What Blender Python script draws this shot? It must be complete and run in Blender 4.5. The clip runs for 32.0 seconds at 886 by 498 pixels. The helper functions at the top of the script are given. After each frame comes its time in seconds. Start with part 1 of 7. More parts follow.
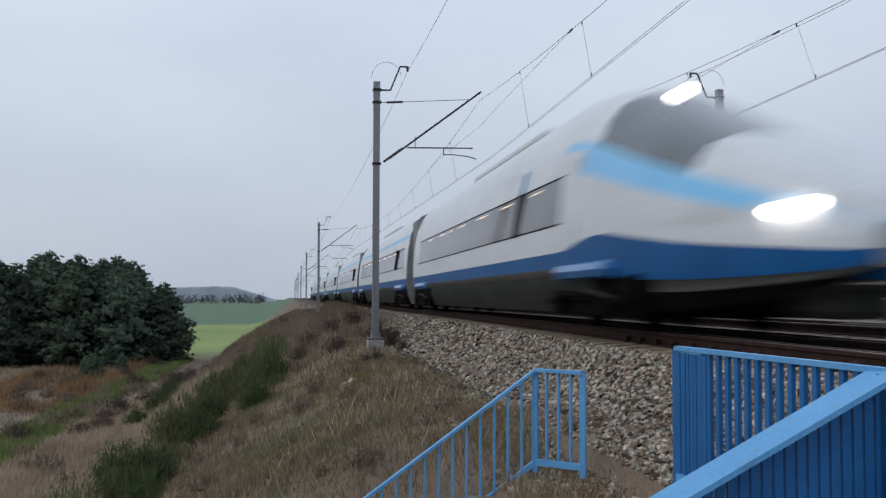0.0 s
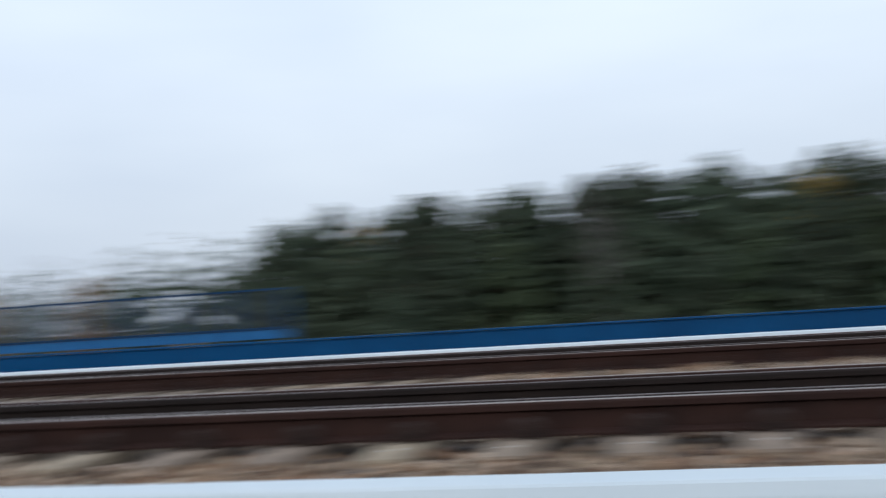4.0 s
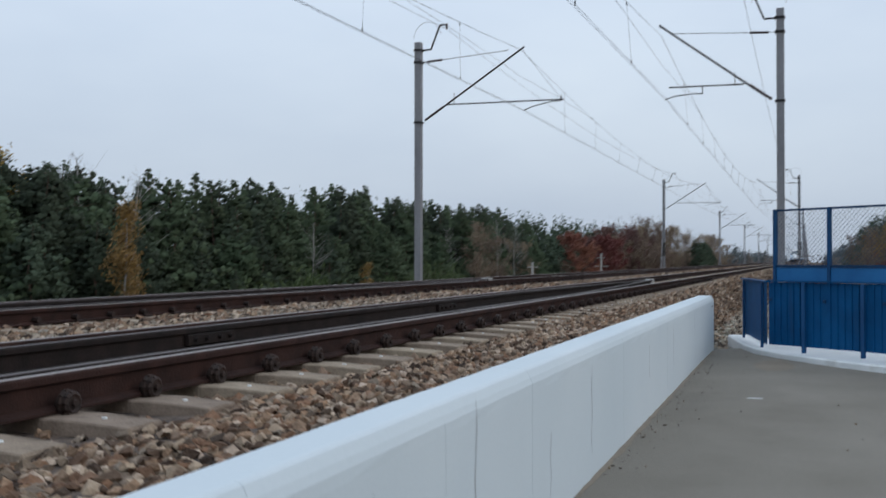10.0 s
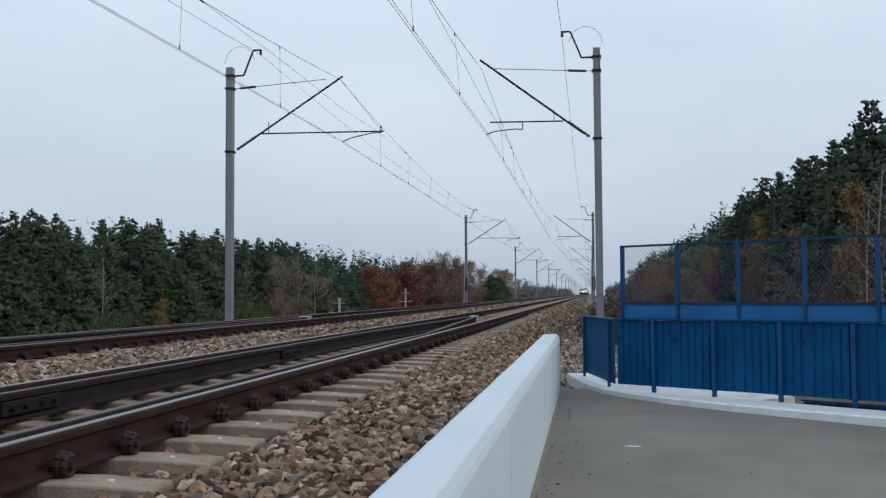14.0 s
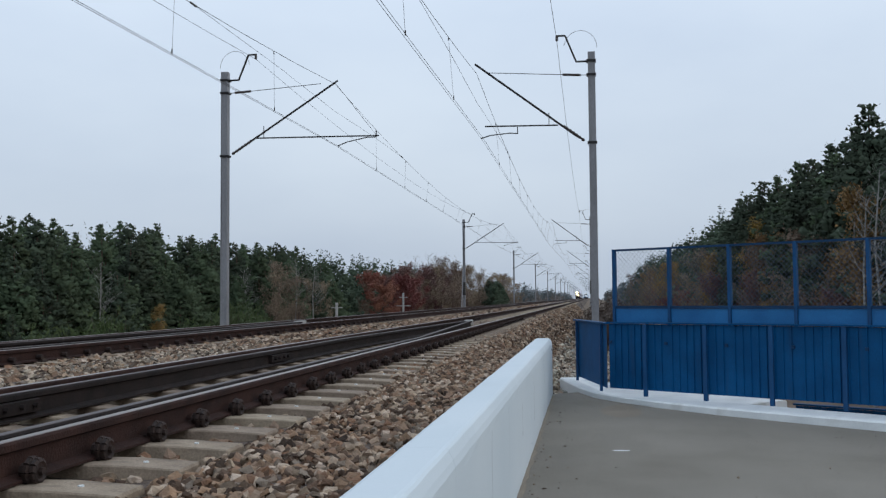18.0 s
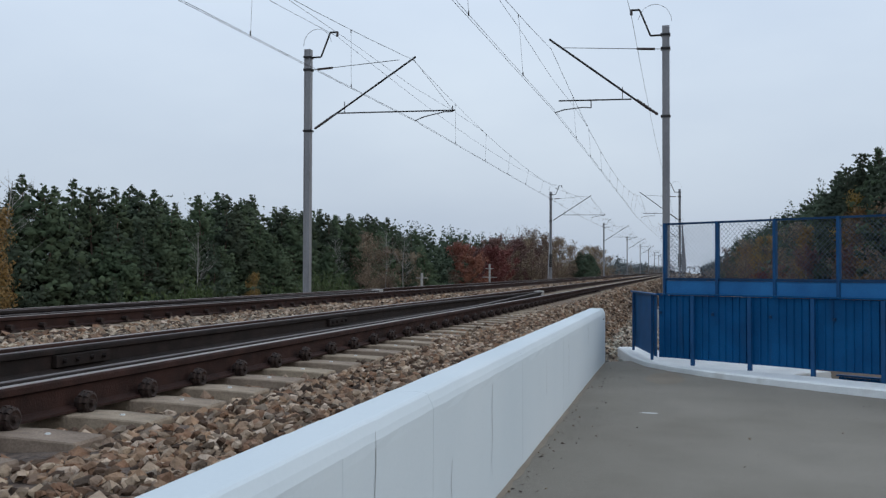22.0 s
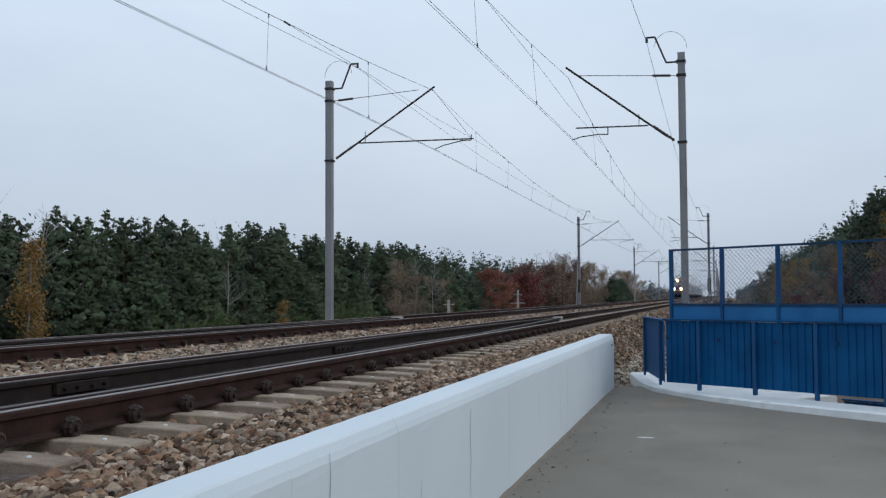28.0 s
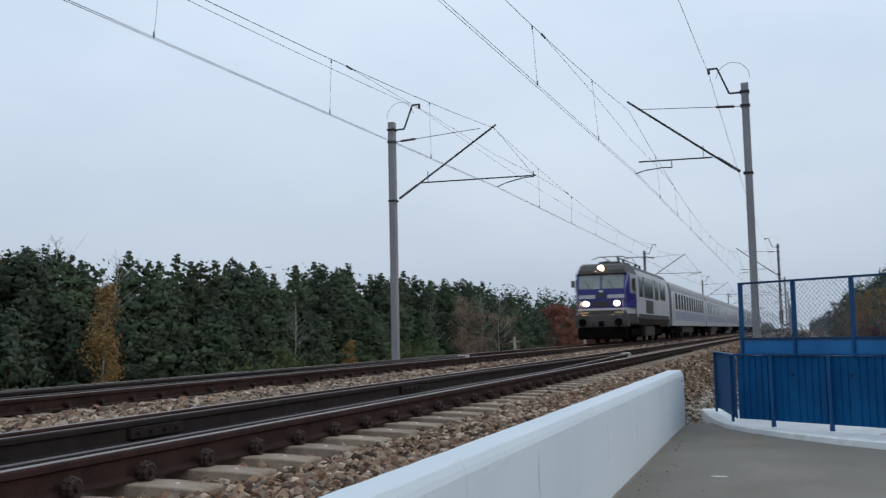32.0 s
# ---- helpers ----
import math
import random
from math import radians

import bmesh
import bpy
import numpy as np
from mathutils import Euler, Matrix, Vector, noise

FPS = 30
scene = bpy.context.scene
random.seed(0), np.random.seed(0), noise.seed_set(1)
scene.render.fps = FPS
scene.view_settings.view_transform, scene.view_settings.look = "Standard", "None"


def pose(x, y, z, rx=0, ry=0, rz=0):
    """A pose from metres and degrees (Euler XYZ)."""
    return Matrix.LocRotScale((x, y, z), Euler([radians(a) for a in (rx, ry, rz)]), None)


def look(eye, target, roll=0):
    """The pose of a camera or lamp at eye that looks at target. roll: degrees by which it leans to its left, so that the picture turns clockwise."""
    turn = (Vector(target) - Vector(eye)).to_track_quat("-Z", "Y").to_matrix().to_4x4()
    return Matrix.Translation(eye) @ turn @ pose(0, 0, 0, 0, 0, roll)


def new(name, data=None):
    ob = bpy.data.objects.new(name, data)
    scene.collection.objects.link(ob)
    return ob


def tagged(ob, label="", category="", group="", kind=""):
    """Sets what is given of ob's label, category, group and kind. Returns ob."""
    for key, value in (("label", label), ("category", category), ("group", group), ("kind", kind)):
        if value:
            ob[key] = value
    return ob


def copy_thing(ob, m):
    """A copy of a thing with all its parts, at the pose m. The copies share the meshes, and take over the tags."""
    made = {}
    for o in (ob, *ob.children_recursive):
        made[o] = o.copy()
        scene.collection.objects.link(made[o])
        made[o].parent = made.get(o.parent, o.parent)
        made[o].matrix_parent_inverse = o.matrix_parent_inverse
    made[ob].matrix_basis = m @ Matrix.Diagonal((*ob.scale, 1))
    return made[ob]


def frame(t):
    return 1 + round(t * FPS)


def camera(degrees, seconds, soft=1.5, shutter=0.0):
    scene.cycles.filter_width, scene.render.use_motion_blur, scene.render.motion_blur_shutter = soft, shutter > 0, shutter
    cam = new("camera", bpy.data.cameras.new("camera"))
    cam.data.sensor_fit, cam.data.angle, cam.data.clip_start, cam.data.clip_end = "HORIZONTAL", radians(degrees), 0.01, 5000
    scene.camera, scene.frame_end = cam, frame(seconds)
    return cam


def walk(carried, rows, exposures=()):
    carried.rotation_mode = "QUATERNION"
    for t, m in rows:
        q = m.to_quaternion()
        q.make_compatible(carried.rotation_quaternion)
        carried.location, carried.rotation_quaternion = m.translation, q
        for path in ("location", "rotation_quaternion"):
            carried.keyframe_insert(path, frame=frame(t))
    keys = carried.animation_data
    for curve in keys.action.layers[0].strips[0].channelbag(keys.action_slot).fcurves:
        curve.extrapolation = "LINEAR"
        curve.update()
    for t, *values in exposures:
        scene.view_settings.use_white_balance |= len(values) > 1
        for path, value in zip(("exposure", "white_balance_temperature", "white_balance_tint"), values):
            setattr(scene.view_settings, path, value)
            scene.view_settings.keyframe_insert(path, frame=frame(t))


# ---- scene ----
cam = camera(48.42, 32.0, soft=1.3, shutter=0.6)
PATH = [
    (0, (0.381, -5.500, 0.454), (-1.597, -5.220, 0.553), 0.15),
    (0.5, (0.399, -5.502, 0.456), (-1.573, -5.187, 0.561), 0.23),
    (1, (0.398, -5.500, 0.461), (-1.570, -5.159, 0.565), 0.07),
    (1.5, (0.398, -5.505, 0.459), (-1.569, -5.156, 0.560), 0.33),
    (2, (0.397, -5.499, 0.464), (-1.568, -5.142, 0.564), 0.33),
    (2.5, (0.394, -5.499, 0.460), (-1.569, -5.134, 0.567), 0.40),
    (3, (0.387, -5.493, 0.457), (-1.569, -5.093, 0.576), 0.42),
    (3.3, (0.434, -5.507, 0.435), (-1.502, -5.022, 0.567), 0.84),
    (3.4, (0.405, -5.524, 0.441), (-1.502, -4.937, 0.572), 0.59),
    (3.5, (0.332, -5.570, 0.447), (-1.538, -4.874, 0.577), -0.04),
    (3.6, (0.231, -5.632, 0.455), (-1.493, -4.628, 0.583), -0.91),
    (3.7, (0.122, -5.700, 0.464), (-1.364, -4.367, 0.590), -1.85),
    (3.8, (0.022, -5.762, 0.476), (-1.162, -4.155, 0.601), -2.71),
    (3.9, (-0.052, -5.807, 0.493), (-0.886, -3.994, 0.616), -3.34),
    (4, (-0.080, -5.825, 0.499), (-0.529, -3.880, 0.622), -3.59),
    (4.1, (-0.088, -5.826, 0.499), (-0.141, -3.830, 0.619), -3.27),
    (4.2, (-0.113, -5.827, 0.499), (0.234, -3.861, 0.611), -2.48),
    (4.3, (-0.152, -5.830, 0.498), (0.580, -3.972, 0.601), -1.45),
    (4.4, (-0.204, -5.834, 0.498), (0.884, -4.159, 0.591), -0.42),
    (4.5, (-0.268, -5.839, 0.497), (1.120, -4.401, 0.583), 0.37),
    (4.6, (-0.343, -5.844, 0.498), (1.232, -4.614, 0.581), 0.69),
    (4.7, (-0.427, -5.850, 0.500), (1.268, -4.791, 0.583), 0.69),
    (4.8, (-0.518, -5.857, 0.502), (1.246, -4.919, 0.585), 0.69),
    (4.9, (-0.615, -5.864, 0.503), (1.188, -5.004, 0.586), 0.69),
    (5, (-0.718, -5.872, 0.505), (1.109, -5.062, 0.588), 0.69),
    (6.5, (-1.892, -5.958, 0.530), (0.018, -5.372, 0.613), 0.69),
    (7, (-1.891, -5.929, 0.532), (0.025, -5.362, 0.607), 0.93),
    (7.5, (-1.945, -5.850, 0.492), (-0.028, -5.280, 0.535), 1.26),
    (8, (-1.796, -5.677, 0.483), (0.115, -5.086, 0.518), 0.34),
    (8.5, (-1.624, -5.436, 0.497), (0.283, -4.834, 0.491), 1.05),
    (9, (-1.866, -4.877, 0.508), (0.019, -4.210, 0.469), -1.16),
    (9.5, (-1.433, -4.465, 0.493), (0.396, -3.661, 0.414), -1.00),
    (10, (-1.467, -3.998, 0.517), (0.408, -3.302, 0.540), -0.00),
    (10.5, (-1.049, -3.606, 0.507), (0.860, -3.008, 0.499), -1.16),
    (11, (-0.767, -3.308, 0.523), (1.157, -2.761, 0.524), -0.57),
    (11.5, (-0.684, -3.102, 0.542), (1.278, -2.713, 0.578), -0.98),
    (12, (-0.596, -2.970, 0.564), (1.379, -2.656, 0.618), -0.40),
    (12.5, (-0.570, -2.957, 0.579), (1.405, -2.649, 0.655), 0.32),
    (13, (-0.567, -2.998, 0.573), (1.409, -2.699, 0.649), -0.18),
    (13.5, (-0.563, -3.025, 0.584), (1.413, -2.730, 0.669), -0.14),
    (14, (-0.560, -3.050, 0.580), (1.416, -2.754, 0.672), -0.37),
    (14.5, (-0.542, -3.089, 0.577), (1.434, -2.796, 0.671), -0.65),
    (16.5, (-0.535, -3.148, 0.579), (1.442, -2.866, 0.683), -0.30),
    (17, (-0.526, -3.149, 0.580), (1.453, -2.871, 0.679), -0.18),
    (17.5, (-0.522, -3.159, 0.582), (1.455, -2.876, 0.682), -0.56),
    (18, (-0.521, -3.158, 0.575), (1.454, -2.864, 0.676), -0.46),
    (18.5, (-0.528, -3.163, 0.580), (1.448, -2.871, 0.679), -0.51),
    (19, (-0.544, -3.182, 0.573), (1.427, -2.855, 0.660), -0.02),
    (19.5, (-0.657, -3.209, 0.567), (1.313, -2.877, 0.670), -0.53),
    (20, (-0.807, -3.298, 0.548), (1.158, -2.937, 0.636), -0.04),
    (20.5, (-0.888, -3.404, 0.562), (1.082, -3.064, 0.627), 0.05),
    (21, (-0.919, -3.589, 0.550), (1.020, -3.104, 0.619), 1.66),
    (21.5, (-0.988, -3.756, 0.572), (0.946, -3.253, 0.644), 0.82),
    (22, (-1.148, -3.840, 0.550), (0.793, -3.360, 0.594), 0.16),
    (22.5, (-1.270, -3.923, 0.558), (0.671, -3.443, 0.605), 0.52),
    (23, (-1.298, -4.073, 0.560), (0.632, -3.550, 0.611), 1.14),
    (23.5, (-1.303, -4.209, 0.551), (0.624, -3.676, 0.595), 1.54),
    (24, (-1.306, -4.265, 0.553), (0.613, -3.703, 0.594), 0.39),
    (24.5, (-1.302, -4.269, 0.557), (0.616, -3.705, 0.601), -0.39),
    (25, (-1.297, -4.284, 0.560), (0.627, -3.738, 0.606), -0.76),
    (25.5, (-1.294, -4.278, 0.562), (0.627, -3.727, 0.622), -0.87),
    (26, (-1.297, -4.275, 0.560), (0.626, -3.728, 0.626), -0.62),
    (26.5, (-1.305, -4.266, 0.566), (0.616, -3.714, 0.645), -0.15),
    (28.5, (-1.321, -4.276, 0.570), (0.601, -3.733, 0.674), -0.45),
    (29, (-1.318, -4.282, 0.571), (0.602, -3.733, 0.682), -0.59),
    (29.5, (-1.324, -4.287, 0.576), (0.594, -3.733, 0.689), -0.96),
    (30, (-1.315, -4.282, 0.577), (0.596, -3.707, 0.708), -0.89),
    (30.5, (-1.324, -4.288, 0.580), (0.583, -3.703, 0.719), -0.78),
    (31, (-1.327, -4.285, 0.582), (0.576, -3.688, 0.729), -0.82),
    (31.5, (-1.338, -4.288, 0.583), (0.554, -3.661, 0.745), -1.05),
    (32, (-1.343, -4.284, 0.592), (0.535, -3.619, 0.766), -1.26),
]
walk(cam, [(t, look(eye, target, roll)) for t, eye, target, roll in PATH], [(0.0, -0.12, 6560, 12.5), (0.8, 0.0, 6650, 13), (2.0, 0.1, 6650, 13), (3.3, 0.14, 6640, 13), (3.9, 0.2, 6560, 11), (4.4, 0.2, 6500, 10), (5.4, 0.0, 6460, 10), (32.0, 0.0, 6460, 10)])

# ---- light ----
world = bpy.data.worlds.new("world")
scene.world = world
world.use_nodes = True
wn, wl = world.node_tree.nodes, world.node_tree.links
wn.clear()
sky = wn.new("ShaderNodeTexSky")
sky.sky_type, sky.sun_disc = "NISHITA", False
sky.sun_elevation, sky.sun_rotation = radians(24), radians(200)
sky.air_density, sky.dust_density = 1.4, 4.0
w_out, w_bg, w_mix = wn.new("ShaderNodeOutputWorld"), wn.new("ShaderNodeBackground"), wn.new("ShaderNodeMixRGB")
w_scale, w_tex, w_noise, w_ramp = wn.new("ShaderNodeMixRGB"), wn.new("ShaderNodeTexCoord"), wn.new("ShaderNodeTexNoise"), wn.new("ShaderNodeValToRGB")
w_scale.blend_type, w_scale.inputs[0].default_value, w_scale.inputs[2].default_value = "MULTIPLY", 1.0, (0.07, 0.07, 0.07, 1)
wl.new(sky.outputs[0], w_scale.inputs[1])
w_map = wn.new("ShaderNodeMapping")
w_map.inputs["Scale"].default_value = (1.0, 1.0, 2.6)
w_noise.inputs["Scale"].default_value, w_noise.inputs["Detail"].default_value = 2.2, 5
wl.new(w_tex.outputs["Generated"], w_map.inputs[0])
wl.new(w_map.outputs[0], w_noise.inputs["Vector"])
wl.new(w_noise.outputs[0], w_ramp.inputs[0])
# an even grey cloud cover with faint structure
w_ramp.color_ramp.elements[0].position, w_ramp.color_ramp.elements[0].color = 0.3, (0.66, 0.775, 0.935, 1)
w_ramp.color_ramp.elements[1].position, w_ramp.color_ramp.elements[1].color = 0.72, (0.79, 0.905, 1.04, 1)
w_mix.inputs[0].default_value = 0.9
wl.new(w_scale.outputs[0], w_mix.inputs[1])
wl.new(w_ramp.outputs[0], w_mix.inputs[2])
# an overcast sky is dimmer towards the horizon
w_sep, w_grad, w_dim = wn.new("ShaderNodeSeparateXYZ"), wn.new("ShaderNodeValToRGB"), wn.new("ShaderNodeMixRGB")
wl.new(w_tex.outputs["Generated"], w_sep.inputs[0])
wl.new(w_sep.outputs[2], w_grad.inputs[0])
ge = w_grad.color_ramp.elements
ge[0].position, ge[0].color = 0.0, (0.72, 0.72, 0.725, 1)
ge[1].position, ge[1].color = 1.0, (1.18, 1.18, 1.18, 1)
for gp, gv in ((0.14, 0.88), (0.29, 1.02)):
    ge.new(gp).color = (gv, gv, gv, 1)
w_dim.blend_type, w_dim.inputs[0].default_value = "MULTIPLY", 1.0
wl.new(w_mix.outputs[0], w_dim.inputs[1]), wl.new(w_grad.outputs[0], w_dim.inputs[2])
wl.new(w_dim.outputs[0], w_bg.inputs[0])
w_bg.inputs[1].default_value = 1.0
wl.new(w_bg.outputs[0], w_out.inputs[0])
sun_data = bpy.data.lights.new("sun", "SUN")
sun_data.energy, sun_data.angle, sun_data.color = 0.5, radians(25), (1.0, 0.95, 0.88)
sun = new("sun", sun_data)
sun.matrix_world = look((0, 0, 50), (-18, 60, 14))


# ---- materials ----
def material(name, rough=0.7, metal=0.0, colors=((0.5, 0.5, 0.5), (0.4, 0.4, 0.4)), scale=4.0, fine=60.0, bump=0.2, stretch=(1, 1, 1),
             extra=None, random_tint=0.0, island=False, spec=0.5, grain=0.35, dirt=None):
    m = bpy.data.materials.new(name)
    m.use_nodes = True
    n, l = m.node_tree.nodes, m.node_tree.links
    b = n["Principled BSDF"]
    b.inputs["Roughness"].default_value, b.inputs["Metallic"].default_value = rough, metal
    b.inputs["Specular IOR Level"].default_value = spec
    tc, mp = n.new("ShaderNodeTexCoord"), n.new("ShaderNodeMapping")
    geo = n.new("ShaderNodeNewGeometry")
    mp.inputs["Scale"].default_value = stretch
    l.new(tc.outputs["Object"], mp.inputs[0])
    n1, n2 = n.new("ShaderNodeTexNoise"), n.new("ShaderNodeTexNoise")
    n1.inputs["Scale"].default_value, n1.inputs["Detail"].default_value = scale, 6
    n2.inputs["Scale"].default_value, n2.inputs["Detail"].default_value = fine, 3
    l.new(mp.outputs[0], n1.inputs["Vector"]), l.new(mp.outputs[0], n2.inputs["Vector"])
    r = n.new("ShaderNodeValToRGB")
    els = r.color_ramp.elements
    els[0].position, els[1].position = 0.3, 0.7
    els[0].color, els[1].color = (*colors[0], 1), (*colors[1], 1)
    for k, c in enumerate(colors[2:]):
        e = els.new(0.42 + 0.12 * k)
        e.color = (*c, 1)
    l.new(n1.outputs[0], r.inputs[0])
    col = r.outputs[0]
    mixf = n.new("ShaderNodeMixRGB")
    mixf.blend_type, mixf.inputs[0].default_value = "OVERLAY", grain
    l.new(col, mixf.inputs[1]), l.new(n2.outputs[0], mixf.inputs[2])
    col = mixf.outputs[0]
    if random_tint:
        oi, hsv, mr = n.new("ShaderNodeObjectInfo"), n.new("ShaderNodeHueSaturation"), n.new("ShaderNodeMapRange")
        src = geo.outputs["Random Per Island"] if island else oi.outputs["Random"]
        mr.inputs[3].default_value, mr.inputs[4].default_value = 1 - random_tint, 1 + random_tint
        l.new(src, mr.inputs[0]), l.new(mr.outputs[0], hsv.inputs["Value"]), l.new(col, hsv.inputs["Color"])
        mh = n.new("ShaderNodeMapRange")
        mh.inputs[3].default_value, mh.inputs[4].default_value = 0.5 - 0.04 * random_tint, 0.5 + 0.06 * random_tint
        l.new(src, mh.inputs[0]), l.new(mh.outputs[0], hsv.inputs["Hue"])
        col = hsv.outputs[0]
    if dirt:
        n3, mp3, r3, mx = n.new("ShaderNodeTexNoise"), n.new("ShaderNodeMapping"), n.new("ShaderNodeValToRGB"), n.new("ShaderNodeMixRGB")
        mp3.inputs["Scale"].default_value = dirt[2]
        l.new(tc.outputs["Object"], mp3.inputs[0]), l.new(mp3.outputs[0], n3.inputs["Vector"])
        n3.inputs["Scale"].default_value, n3.inputs["Detail"].default_value = 1.0, 5
        r3.color_ramp.elements[0].position, r3.color_ramp.elements[1].position = dirt[1], min(1, dirt[1] + 0.16)
        r3.color_ramp.elements[0].color, r3.color_ramp.elements[1].color = (0, 0, 0, 1), (dirt[3], dirt[3], dirt[3], 1)
        l.new(n3.outputs[0], r3.inputs[0]), l.new(r3.outputs[0], mx.inputs[0]), l.new(col, mx.inputs[1])
        mx.inputs[2].default_value = (*dirt[0], 1)
        col = mx.outputs[0]
    l.new(col, b.inputs["Base Color"])
    if bump:
        bp = n.new("ShaderNodeBump")
        bp.inputs["Strength"].default_value, bp.inputs["Distance"].default_value = bump, 0.02
        l.new(n2.outputs[0], bp.inputs["Height"]), l.new(bp.outputs[0], b.inputs["Normal"])
    return m


def stone_material(name, island, cast=(1, 1, 1)):
    """Broken stone whose colour differs from piece to piece: rust brown, grey, buff and near black."""
    m = material(name, 0.92, 0, ((0.5, 0.47, 0.45), (1.0, 0.98, 0.95)), 14.0, 60, 0.6, spec=0.25)
    n, l = m.node_tree.nodes, m.node_tree.links
    b = n["Principled BSDF"]
    old = b.inputs["Base Color"].links[0].from_socket
    src = n.new("ShaderNodeNewGeometry").outputs["Random Per Island"] if island else n.new("ShaderNodeObjectInfo").outputs["Random"]
    ramp, mul = n.new("ShaderNodeValToRGB"), n.new("ShaderNodeMixRGB")
    e = ramp.color_ramp.elements
    e[0].position, e[0].color = 0.0, (0.045, 0.030, 0.022, 1)
    e[1].position, e[1].color = 1.0, (0.62, 0.51, 0.42, 1)
    for p, c in ((0.16, (0.125, 0.082, 0.058)), (0.30, (0.30, 0.172, 0.108)), (0.44, (0.26, 0.22, 0.18)), (0.58, (0.41, 0.272, 0.178)), (0.72, (0.075, 0.052, 0.038)), (0.86, (0.51, 0.40, 0.295))):
        e.new(p).color = (c[0] * cast[0], c[1] * cast[1], c[2] * cast[2], 1)
    mul.blend_type, mul.inputs[0].default_value = "MULTIPLY", 1.0
    l.new(src, ramp.inputs[0]), l.new(ramp.outputs[0], mul.inputs[1]), l.new(old, mul.inputs[2]), l.new(mul.outputs[0], b.inputs["Base Color"])
    return m


def glow(name, color, strength):
    m = bpy.data.materials.new(name)
    m.use_nodes = True
    b = m.node_tree.nodes["Principled BSDF"]
    b.inputs["Base Color"].default_value = (*color, 1)
    b.inputs["Emission Color"].default_value, b.inputs["Emission Strength"].default_value = (*color, 1), strength
    return m


